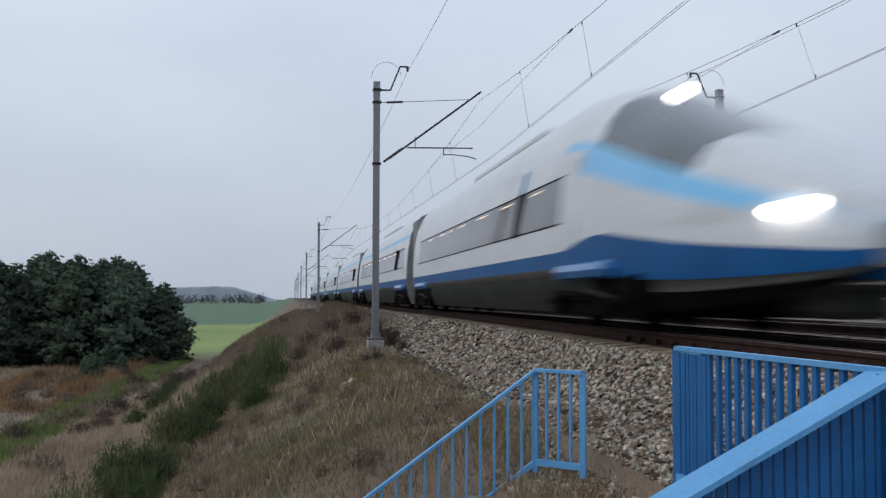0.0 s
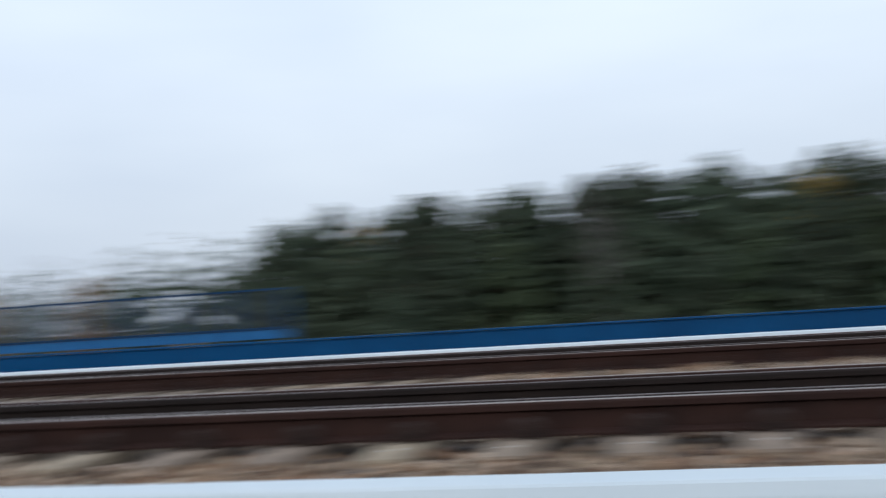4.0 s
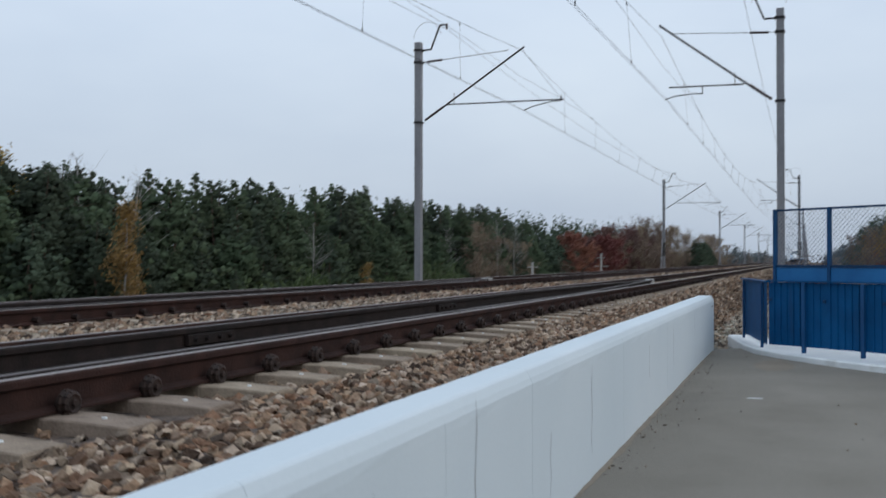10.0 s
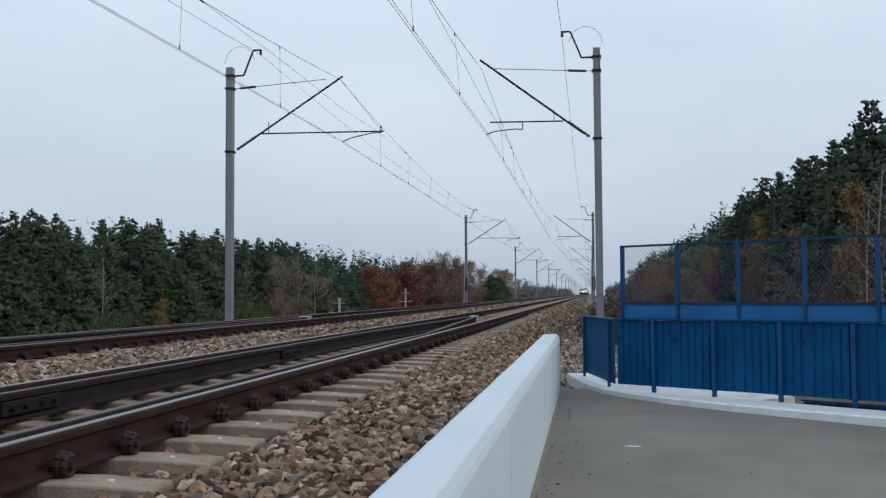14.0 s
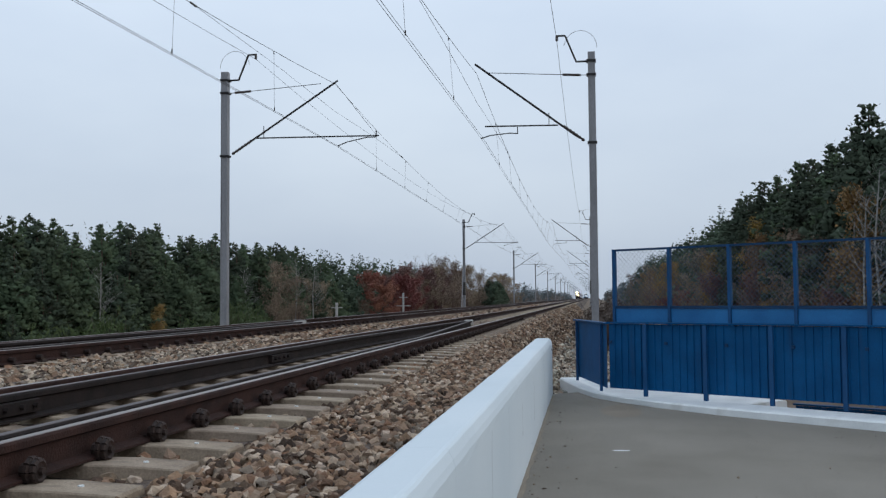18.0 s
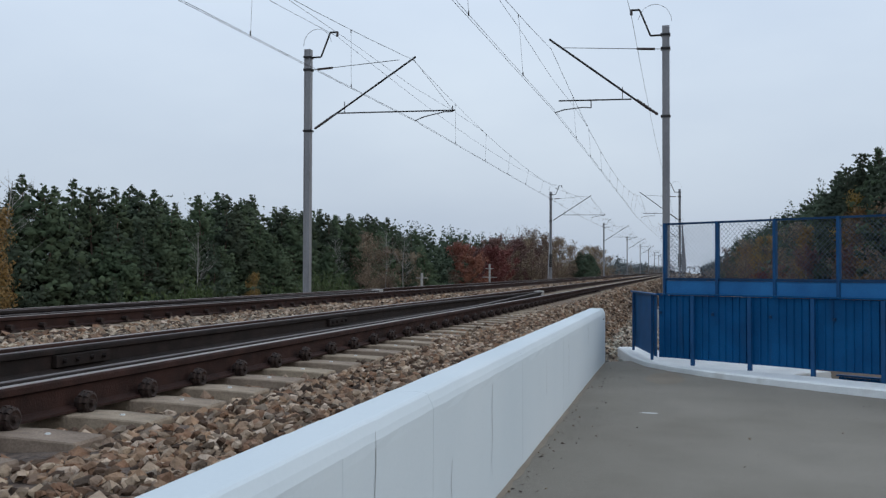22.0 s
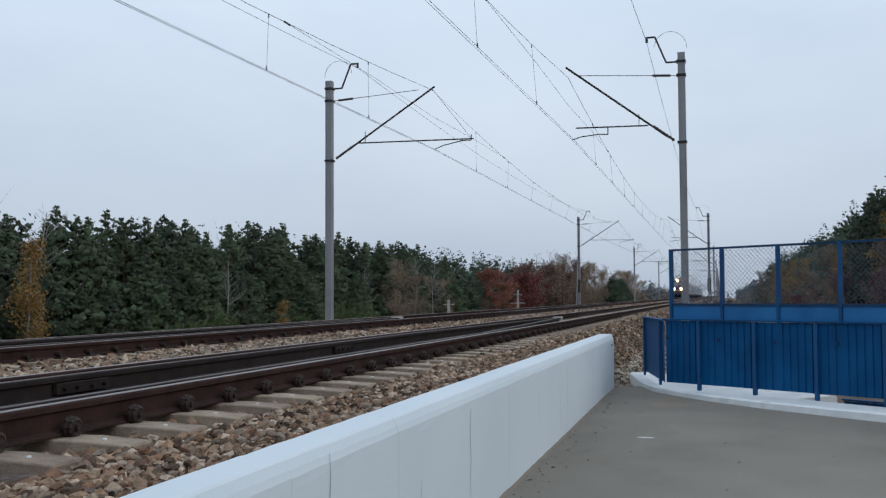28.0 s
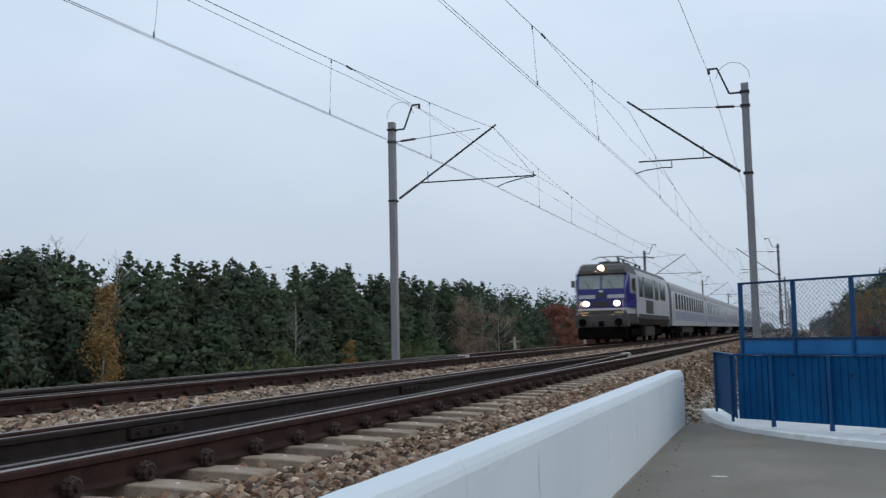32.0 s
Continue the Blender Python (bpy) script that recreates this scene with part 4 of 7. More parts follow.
def panel_box(bm, o, d, a, b, off0, off1, z0, z1):
    """A box along the way d from o, from a to b, between two offsets sideways."""
    nrm = Vector((-d.y, d.x, 0))
    vs = []
    for z in (z0, z1):
        for s, w in ((a, off0), (b, off0), (b, off1), (a, off1)):
            p = o + d * s + nrm * w
            vs.append(bm.verts.new((p.x, p.y, z)))
    for f in ((0, 3, 2, 1), (4, 5, 6, 7), (0, 1, 5, 4), (1, 2, 6, 5), (2, 3, 7, 6), (3, 0, 4, 7)):
        bm.faces.new([vs[i] for i in f])
    return bm


def sheet_mesh(o, d, a, b, z0, z1, name, pitch=0.105):
    """Folded steel sheet: flat ribs with narrow raised folds."""
    nrm = Vector((-d.y, d.x, 0))
    prof, s = [], a
    while s < b - pitch:
        prof += [(s, 0.0), (s + pitch * 0.80, 0.0), (s + pitch * 0.83, -0.02), (s + pitch * 0.96, -0.02)]
        s += pitch
    prof += [(s, 0.0), (b, 0.0)]
    verts, faces = [], []
    for back in (0.0, 0.0015):
        for s, w in prof:
            for z in (z0, z1):
                p = o + d * s + nrm * (w + back)
                verts.append((p.x, p.y, z))
    n = len(prof) * 2
    for k in range(len(prof) - 1):
        i = 2 * k
        faces += [(i, i + 2, i + 3, i + 1), (i + n, i + n + 1, i + n + 3, i + n + 2)]
    return raw_mesh(name, verts, faces, M["blue"])


def mesh_wires(o, d, a, b, z0, z1, step, r, off):
    """Diamond wire netting as thin crossed strands."""
    verts, faces = [], []
    nrm = Vector((-d.y, d.x, 0))
    h = z1 - z0

    def strand(s0, za, s1, zb, w):
        p, q = o + d * s0 + nrm * w, o + d * s1 + nrm * w
        p, q = Vector((p.x, p.y, za)), Vector((q.x, q.y, zb))
        along = (q - p).normalized()
        side = along.cross(nrm).normalized() * r
        base = len(verts)
        for c in (p, q):
            verts.extend([tuple(c + side), tuple(c - side * 0.5 + nrm * r), tuple(c - side * 0.5 - nrm * r)])
        faces.extend([(base, base + 1, base + 4, base + 3), (base + 1, base + 2, base + 5, base + 4), (base + 2, base, base + 3, base + 5)])

    k = a - h
    while k < b:
        lo, hi = max(a, k), min(b, k + h)
        if hi > lo:
            strand(lo, z0 + (lo - k), hi, z0 + (hi - k), off)
            strand(lo, z1 - (lo - k), hi, z1 - (hi - k), off + 0.003)
        k += step
    return raw_mesh("netting", verts, faces, M["wire_mesh"])


def build_mesh_fence(o, d, count, pitch, z_foot, z_low, z_mid, z_top, label, bracket=0.0):
    f = thing("mesh_fence", label, "fence", "blue fences")
    for k in range(count + 1):
        s = k * pitch
        part("post", panel_box(bmesh.new(), o, d, s - 0.022, s + 0.022, -0.03, 0.03, z_foot, z_top), M["blue_post"], f)
        if bracket:
            part("bracket", panel_box(bmesh.new(), o, d, s - 0.02, s + 0.02, bracket, 0.028 if bracket < 0 else -0.028, -0.1, -0.06), M["blue_shaded"], f)
    for k in range(count):
        a, b = k * pitch + 0.024, (k + 1) * pitch - 0.024
        # both bars take the blue with silhouette shade in its colour
        part("top_bar", panel_box(bmesh.new(), o, d, a, b, -0.02, 0.02, z_top - 0.03, z_top), M["blue_shaded"], f)
        part("mid_bar", panel_box(bmesh.new(), o, d, a, b, -0.02, 0.02, z_mid - 0.02, z_mid + 0.02), M["blue_shaded"], f)
        part("band_plate", panel_box(bmesh.new(), o, d, a, b, -0.006, 0.006, z_low, z_mid - 0.022), M["band_blue"], f, "plain lighter blue plate")
        part("netting", mesh_wires(o, d, a, b, z_mid + 0.02, z_top - 0.03, 0.07, 0.0026, 0.0), None, f, "fine dark diamond wire netting")
    return f


def build_sheet_railing(o, d, length, pitch, z0, z1, foot, label, post_off, first=0.12, fold=0.112):
    f = thing("sheet_railing", label, "railing", "blue fences")
    k, s = 0, first
    while s < length:
        part("post", panel_box(bmesh.new(), o, d, s - 0.028, s + 0.028, post_off - 0.02, post_off + 0.02, foot, z1 - 0.03), M["blue_post"], f)
        s += pitch
    n = max(1, round(length / (pitch * 1.0)))
    for k in range(n):
        part("sheet", sheet_mesh(o, d, length * k / n, length * (k + 1) / n, z0, z1 - 0.03, "sheet", fold), None, f, "dark blue steel sheet")
    part("handrail", panel_box(bmesh.new(), o, d, -0.02, length + 0.02, -0.045, 0.045, z1 - 0.022, z1), M["blue"], f, "flat blue steel top rail")
    return f


FO = Vector((14.42, -3.52, 0))
build_mesh_fence(FO, FD, 9, 0.93, PLAT + 0.19, 0.2, 0.43, 1.29, "tall blue steel fence with diamond wire netting", -0.14)
# sheet railing in front of it, and its short return to the track
SO = Vector((14.44, -3.495, 0)) + FN * 0.12
build_sheet_railing(SO, FD, 8.6, 0.95, PLAT + 0.17, 0.215, PLAT + 0.08, "waist-high railing of folded dark blue steel sheet", -0.042, 0.64)
RET = Vector((16.95, -2.90, 0))
build_sheet_railing(RET, (SO - RET).normalized(), (SO - RET).length - 0.16, 1.95, PLAT + 0.15, 0.2, PLAT + 0.06, "short plain blue sheet railing that turns to the track", -0.03, 0.25, 9.0)
build_sheet_railing(Vector((14.42, -3.52, 0)) + FD * 2.5 - FN * 0.55, FD, 5.6, 1.1, PLAT - 0.75, PLAT + 0.06, PLAT - 1.1, "low blue sheet railing behind the kerb", -0.04, 0.4)
# the far side of the bridge has the same fence and railing
build_mesh_fence(Vector((-5.9, FAR + 3.9, 0)), Vector((-1, 0.04, 0)).normalized(), 10, 0.93, -1.3, 0.22, 0.38, 1.0, "tall blue netting fence across the tracks")
build_sheet_railing(Vector((-12.0, FAR + 3.3, 0)), Vector((1, 0, 0)), 19.0, 0.95, -0.85, 0.2, -1.3, "blue sheet railing across the tracks", 0.05)


def stair_rail(name, points, z_drop, mat_label, bars, infill, broad=0.036):
    """A railing whose flat top follows the points; posts and bars hang from it to z_drop below."""
    f = thing(name, mat_label, "railing", "blue stair railings")
    pts = [Vector(p) for p in points]
    for a, b in zip(pts, pts[1:]):
        d = (b - a)
        flat = Vector((d.x, d.y, 0))
        nrm = Vector((-flat.y, flat.x, 0)).normalized()
        for nm, dz, half, th in (("handrail", 0.0, broad, 0.016), ("bottom_rail", -z_drop + 0.10, 0.02, 0.03)):
            bm = bmesh.new()
            vs = [bm.verts.new(p + nrm * w + Vector((0, 0, dz + h))) for p in (a, b) for w, h in ((-half, -th), (half, -th), (half, th), (-half, th))]
            for k in range(4):
                bm.faces.new((vs[k], vs[(k + 1) % 4], vs[4 + (k + 1) % 4], vs[4 + k]))
            bm.faces.new(vs[3::-1]), bm.faces.new(vs[4:])
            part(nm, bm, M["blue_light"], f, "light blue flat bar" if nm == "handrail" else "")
        n = max(1, round(flat.length / bars))
        for k in range(n + 1):
            p = a + d * (k / n)
            big = k == 0 or k == n
            w = (0.03 if big else 0.011) * (1.0 if not infill else 2.1)
            foot = p.z - z_drop + (0.0 if big else 0.10)
            fl = flat.normalized()
            bm = bmesh.new()
            vs = [bm.verts.new(Vector((p.x, p.y, z)) + fl * s + nrm * t) for z in (foot, p.z - 0.014) for s, t in ((-w, -0.014), (w, -0.014), (w, 0.014), (-w, 0.014))]
            for q in ((0, 3, 2, 1), (4, 5, 6, 7), (0, 1, 5, 4), (1, 2, 6, 5), (2, 3, 7, 6), (3, 0, 4, 7)):
                bm.faces.new([vs[i] for i in q])
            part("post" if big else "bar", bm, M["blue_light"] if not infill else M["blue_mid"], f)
    return f


# the stairs down the embankment and their two railings
stair_rail("stair_railing", ((-8.83, -2.84, -0.26), (-9.2, -3.22, -0.26), (-9.2, -7.2, -3.15)), 1.0, "light blue steel stair railing with thin upright bars", 0.135, False)
stair_rail("stair_railing", ((-6.66, -2.74, 0.085), (-4.25, -2.57, 0.09)), 1.05, "blue steel railing of broad upright bars by the track", 0.125, True, 0.03)
stair_rail("stair_railing", ((-6.60, -2.73, 0.07), (-6.25, -2.71, 0.07)), 1.03, "blue steel end plate of the railing by the track", 0.055, True, 0.02)
stair_rail("stair_railing", ((-4.25, -2.57, 0.09), (-4.33, -7.6, -2.6)), 1.0, "blue stair railing with a broad sloping handrail", 0.06, True, 0.14)


def build_stairs():
    f = thing("stairs", "worn grey concrete stairs down the embankment", "stairs", kind="structure")
    for k in range(16):
        y = -3.6 - 0.29 * k
        part("step", boxed(-9.25, -4.4, y - 0.29, y, -2.0 - 0.178 * k, -1.3 - 0.178 * (k + 1), 0.012), M["paving"], f)


build_stairs()


# ---- overhead line ----
def build_mast(name, far, label):
    """A mast with its cantilever, drawn at x = 0 with the track to its +y side."""
    f = thing(name, label, "mast", "overhead line masts")
    H = 7.42
    part("post", boxed(-0.085, 0.085, -0.0745, 0.0745, -0.42, H), M["mast"], f, "grey galvanised steel column")
    for fy in (-0.10, 0.075):
        part("flange", boxed(-0.11, 0.11, fy, fy + 0.025, -0.42, H, 0.004), M["mast"], f)
    part("base_plate", boxed(-0.235, 0.235, -0.235, 0.235, -0.46, -0.43, 0.006), M["mast"], f)
    for sx in (-0.19, 0.19):
        for sy in (-0.19, 0.19):
            part("bolt", tube(bmesh.new(), (sx, sy, -0.53), (sx, sy, -0.37), 0.02), M["tube"], f)
    for sx, sy in ((1, 0), (-1, 0), (0, 1), (0, -1)):
        bm = bmesh.new()
        a = [(0.11 * sx, 0.1 * sy), (0.175 * sx, 0.175 * sy)]
        t = (0.01 * sy, 0.01 * sx)
        vs = []
        for s in (-1, 1):
            vs += [bm.verts.new((a[0][0] + t[0] * s, a[0][1] + t[1] * s, -0.43)), bm.verts.new((a[1][0] + t[0] * s, a[1][1] + t[1] * s, -0.43)), bm.verts.new((a[0][0] + t[0] * s, a[0][1] + t[1] * s, -0.1))]
        bm.faces.new(vs[:3]), bm.faces.new(vs[3:][::-1]), bm.faces.new((vs[1], vs[4], vs[5], vs[2])), bm.faces.new((vs[0], vs[2], vs[5], vs[3]))
        part("gusset", bm, M["mast"], f)
    part("foundation", boxed(-0.25, 0.25, -0.25, 0.25, -1.9, -0.51, 0.025), M["old_concrete"], f, "pale concrete foundation block")
    low, top = (4.9, 0.2), ((6.93, 3.35) if far else (7.12, 3.15))
    strut = part("strut", tube(bmesh.new(), (0, low[1] + 0.2, low[0] + 0.15), (0, top[1] + 0.12, top[0] + 0.1), 0.03, 8), M["tube"], f, "dark diagonal cantilever tube")
    ins, prof = bmesh.new(), []
    d = Vector((0, top[1] - low[1], top[0] - low[0])).normalized()
    rot = d.to_track_quat("Z", "Y").to_matrix()
    for k in range(14):
        c = Vector((0, low[1] + 0.02, low[0] + 0.04)) + d * 0.055 * k
        prof.append([ins.verts.new(c + rot @ Vector((math.cos(a), math.sin(a), 0)) * (0.05 if k % 2 else 0.026)) for a in [j * math.pi / 3.5 for j in range(7)]])
    for a, b in zip(prof, prof[1:]):
        for j in range(7):
            ins.faces.new((a[j], a[(j + 1) % 7], b[(j + 1) % 7], b[j]))
    part("insulator", ins, M["insulator"], strut)
    for z in (4.88, 6.78, 7.17):
        part("clamp", boxed(-0.13, 0.13, -0.125, 0.14, z - 0.03, z + 0.03, 0.008), M["tube"], f)
    part("stay", tubed([(0, 0.12, 6.78), (0, 0.95, 6.83), (0, 2.95, 6.96)], 0.010), M["tube"], f)
    part("stay_insulator", tube(bmesh.new(), (0, 0.3, 6.79), (0, 0.8, 6.82), 0.036, 8), M["insulator"], f)
    reg = part("registration_tube", tube(bmesh.new(), (0, 0.95, 5.40), (0, (4.7 if far else 3.0), 5.36 if far else 5.43), 0.022), M["tube"], f)
    part("hanger", tubed([(0, 1.2, 5.38), (0, 1.2, 5.75)], 0.012), M["tube"], f)
    if far:
        arm = [(0, 4.62, 5.5), (0, 4.62, 5.32), (0, 4.35, 5.32), (0, 3.75, 5.2), (0, 3.46, 5.09)]
    else:
        arm = [(0, 2.08, 5.43), (0, 2.08, 5.2), (0, 2.3, 5.22), (0, 2.85, 5.17), (0, 3.12, 5.09)]
    part("steady_arm", tubed(arm, 0.016), M["tube"], reg)
    if far:
        part("drop_wire", tubed([(0, 3.4, 6.95), (0, 4.62, 5.38)], 0.006, 5), M["copper"], f)
    # feeder bracket with a looping lead
    part("feeder_bracket", tubed([(0, 0.08, 7.17), (0, 0.42, 7.17), (0, 0.72, 7.92), (0, 0.98, 7.92)], 0.028), M["tube"], f)
    part("feeder_insulator", tube(bmesh.new(), (0, 0.95, 7.92), (0, 0.95, 7.78), 0.04, 8), M["insulator"], f)
    loop = [(0, 0.3 - 0.46 * math.cos(a), 7.55 + 0.5 * math.sin(a)) for a in [k * math.pi / 10 * 0.95 for k in range(11)]]
    part("lead", tubed(loop, 0.006, 5), M["copper"], f)
    return f


SPAN = 56.4
NEAR_Y, FAR_Y = -3.29, 7.58
mast_near = build_mast("catenary_mast", False, "grey steel overhead line mast with a dark cantilever")
mast_far = build_mast("catenary_mast", True, "grey steel overhead line mast with a long dark cantilever")
near_at = [(27.0 + SPAN * k, 0.0) for k in range(0, 14)] + [(-29.7 - SPAN * k, -0.32 - 0.09 * k) for k in range(0, 7)]
far_at = [(27.5 + SPAN * k, 0.0) for k in range(0, 14)] + [(-29.2 - SPAN * k, -0.32) for k in range(0, 7)]


def mast_pose(x, y, dz, side):
    return pose(x, y + bend(x), dz, 0, 0, 0 if side > 0 else 180)


mast_near.matrix_basis = mast_pose(near_at[0][0], NEAR_Y, 0, 1)
for x, dz in near_at[1:]:
    copy_thing(mast_near, mast_pose(x, NEAR_Y, dz, 1))
mast_far.matrix_basis = mast_pose(far_at[0][0], FAR_Y, 0, -1)
for x, dz in far_at[1:]:
    copy_thing(mast_far, mast_pose(x, FAR_Y, dz, -1))


def build_wires(name, cy, supports, staggers, hang_y, feeder_y, label):
    f = thing(name, label, "overhead wire", "overhead wires")
    sup = sorted(supports)
    mess, con, con2, feed, drops = bmesh.new(), bmesh.new(), bmesh.new(), bmesh.new(), bmesh.new()
    for (xa, za), (xb, zb) in zip(sup, sup[1:]):
        fine = -90 < xa < 90
        sag = 4.6
        n = 14 if fine else 6
        r = 0.0062 if fine else 0.010

        def at(u):
            x = xa + (xb - xa) * u
            return x, bend(x), za + (zb - za) * u

        def sagging(u):
            x, b, z = at(u)
            return Vector((x, hang_y + b, z + 6.94 - sag * u * (1 - u)))

        k0 = round((xa - 27) / SPAN)
        s0, s1 = staggers[k0 % 2], staggers[(k0 + 1) % 2]

        def running(u, off=0.0):
            x, b, z = at(u)
            return Vector((x, cy + b + s0 + (s1 - s0) * u + off, z + 5.09))

        for k in range(n):
            u, v = k / n, (k + 1) / n
            tube(mess, sagging(u), sagging(v), r * 1.1, 4)
            tube(con, running(u, -0.02), running(v, -0.02), r * 0.85, 4)
            tube(con2, running(u, 0.035), running(v, 0.035), r * 0.85, 4)
        for k in range(1, 10 if fine else 1):
            u = k / 10
            tube(drops, sagging(u), running(u), 0.0035, 4)
            tube(drops, running(u) + Vector((0, 0, 0.0)), running(u) + Vector((0, 0, 0.09)), 0.014, 5)
            tube(drops, sagging(u), sagging(u) - Vector((0, 0, 0.07)), 0.014, 5)
        if fine:
            # stitch wire slung under each support
            for u0, um, u1 in ((0.0, 0.09, 0.185), (1.0, 0.91, 0.815)):
                p, m, q = sagging(u0) - Vector((0, 0, 0.82)), sagging(um) - Vector((0, 0, 0.34)), sagging(u1)
                tube(mess, p, m, r * 0.8, 4), tube(mess, m, q, r * 0.8, 4)
                tube(mess, q - Vector((0.14, 0, 0)), q + Vector((0.14, 0, 0)), 0.022, 5)
        x, b, z = at(0)
        fs = []
        for k in range(n + 1):
            x, b, z = at(k / n)
            fs.append(Vector((x, feeder_y + b, z + 7.78 - 2.6 * (k / n) * (1 - k / n))))
        for a, c in zip(fs, fs[1:]):
            tube(feed, a, c, r, 4)
    part("messenger_wire", mess, M["copper"], f), part("contact_wire", con, M["copper"], f), part("contact_wire", con2, M["copper"], f)
    part("feeder_wire", feed, M["copper"], f), tagged(part("droppers", drops, M["copper"], f, "thin upright hangers"), kind="stuff")


build_wires("overhead_wires", 0.0, [(x, dz) for x, dz in near_at], (-0.22, 0.2), -0.07, NEAR_Y + 0.95, "thin dark overhead wires with droppers over the near track")
build_wires("overhead_wires", FAR, [(x, dz) for x, dz in far_at], (-0.42, 0.15), 4.2, FAR_Y - 0.95, "thin dark overhead wires with droppers over the far track")


# ---- trees ----
def leaf_quads(rng, centres, size, lift=0.0, slim=0.42, jitter=0.2):
    """One small pointed spray at each centre, turned at random; rng is numpy's."""
    c = np.asarray(centres, float)
    n = len(c)
    c = c + rng.normal(0, jitter, (n, 3))
    d = rng.normal(0, 1, (n, 3)) + (0, 0, lift)
    d /= np.linalg.norm(d, axis=1)[:, None] + 1e-9
    w = np.cross(d, rng.normal(0, 1, (n, 3)))
    w /= np.linalg.norm(w, axis=1)[:, None] + 1e-9
    s = (size * rng.uniform(0.6, 1.4, n))[:, None]
    tri = np.stack([c - d * s * 0.5 + w * s * slim * 0.6, c - d * s * 0.5 - w * s * slim * 0.6, c + d * s * 0.6], 1).reshape(-1, 3)
    return tri.tolist(), np.arange(3 * n).reshape(-1, 3).tolist()


def limb(bm, rng, p, q, r, n=5):
    """A slightly crooked tapering limb."""
    p, q = Vector(p), Vector(q)
    last, steps = p, 3
    for k in range(1, steps + 1):
        t = k / steps
        c = p.lerp(q, t) + Vector((rng.uniform(-1, 1), rng.uniform(-1, 1), rng.uniform(-1, 1))) * (q - p).length * 0.04 * (k < steps)
        tube(bm, last, c, r * (1 - 0.8 * (k - 1) / steps), n, r * (1 - 0.8 * k / steps))
        last = c


OCTA = np.array(((1, 0, 0), (0, 1, 0), (-1, 0, 0), (0, -1, 0), (0, 0, 1), (0, 0, -1)), float)
OCTA_FACES = np.array([(k, (k + 1) % 4, 4) for k in range(4)] + [((k + 1) % 4, k, 5) for k in range(4)])


def clump_mesh(name, rng, centres, radii, sprays, size, mat, flat=0.5, slim=0.22, hubs=None):
    """A crown of small uneven tufts strewn along boughs from the stem to bough ends, with fine sprays standing out of them.
    hubs: the stem from which each bough grows."""
    c, r = np.asarray(centres, float), np.asarray(radii, float)
    n = len(c)
    stem = np.zeros((n, 3)) if hubs is None else np.asarray(hubs, float).copy()
    stem[:, 2] = c[:, 2] - 0.35 * np.hypot(c[:, 0] - stem[:, 0], c[:, 1] - stem[:, 1])
    away = c - stem
    away[:, 2] = 0
    away = away / (np.linalg.norm(away, axis=1)[:, None] + 0.3) * 0.6 + (0, 0, 0.4)

    def strew(count, spread):
        k = rng.choice(n, count, p=r * r / (r * r).sum())
        along = 1.06 - 0.75 * rng.beta(1.0, 3.2, count)[:, None]
        off = rng.normal(0, spread, (count, 3)) * (1, 1, flat)
        nn = away[k] * 0.9 + off * 0.6 + rng.normal(0, 0.12, (count, 3))
        return k, off, stem[k] + (c - stem)[k] * along + off * r[k][:, None], nn / (np.linalg.norm(nn, axis=1)[:, None] + 1e-9)

    tufts, fine = sprays // 6, int(sprays * 0.55)
    k, off, p, nn = strew(fine, 0.42)
    face = nn + rng.normal(0, 0.38, (fine, 3))
    g = rng.normal(0, 0.7, (fine, 3)) + away[k] + off * 0.5 + (0, 0, 0.3)
    g /= np.linalg.norm(g, axis=1)[:, None]
    side = np.cross(face, g)
    side /= np.linalg.norm(side, axis=1)[:, None] + 1e-9
    s = size * rng.uniform(0.5, 1.5, fine)[:, None] * 0.85
    tri = np.stack([p + side * s * slim * 0.5, p + g * s, p - side * s * slim * 0.5], 1)
    turned = (np.cross(tri[:, 1] - tri[:, 0], tri[:, 2] - tri[:, 0]) * nn).sum(1) < 0
    tri[turned] = tri[turned][:, ::-1]
    k, off, p, tn = strew(tufts, 0.36)
    a = rng.uniform(0, 6.283, tufts)
    turn = np.stack([np.stack([np.cos(a), np.sin(a), 0 * a], 1), np.stack([-np.sin(a), np.cos(a), 0 * a], 1), np.tile((0.0, 0.0, 0.75), (tufts, 1))], 1)
    ball = OCTA[None] * rng.uniform(0.45, 1.35, (tufts, 6, 1)) + rng.normal(0, 0.16, (tufts, 6, 3))
    ball = np.einsum("tij,tjk->tik", ball, turn) * np.minimum(size * rng.uniform(0.55, 1.6, tufts), 0.4 * r[k] + 0.04)[:, None, None]
    ln = tn[:, None] + OCTA[None] * 0.35 + rng.normal(0, 0.12, (tufts, 6, 3))
    ln /= np.linalg.norm(ln, axis=2)[..., None]
    faces = np.concatenate([np.arange(3 * fine).reshape(-1, 3), (OCTA_FACES[None] + 6 * np.arange(tufts)[:, None, None]).reshape(-1, 3) + 3 * fine])
    me = raw_mesh(name, np.concatenate([tri.reshape(-1, 3), (p[:, None] + ball).reshape(-1, 3)]).tolist(), faces.tolist(), mat, True)
    me.normals_split_custom_set_from_vertices(np.concatenate([np.repeat(nn, 3, axis=0), ln.reshape(-1, 3)]).tolist())
    return me


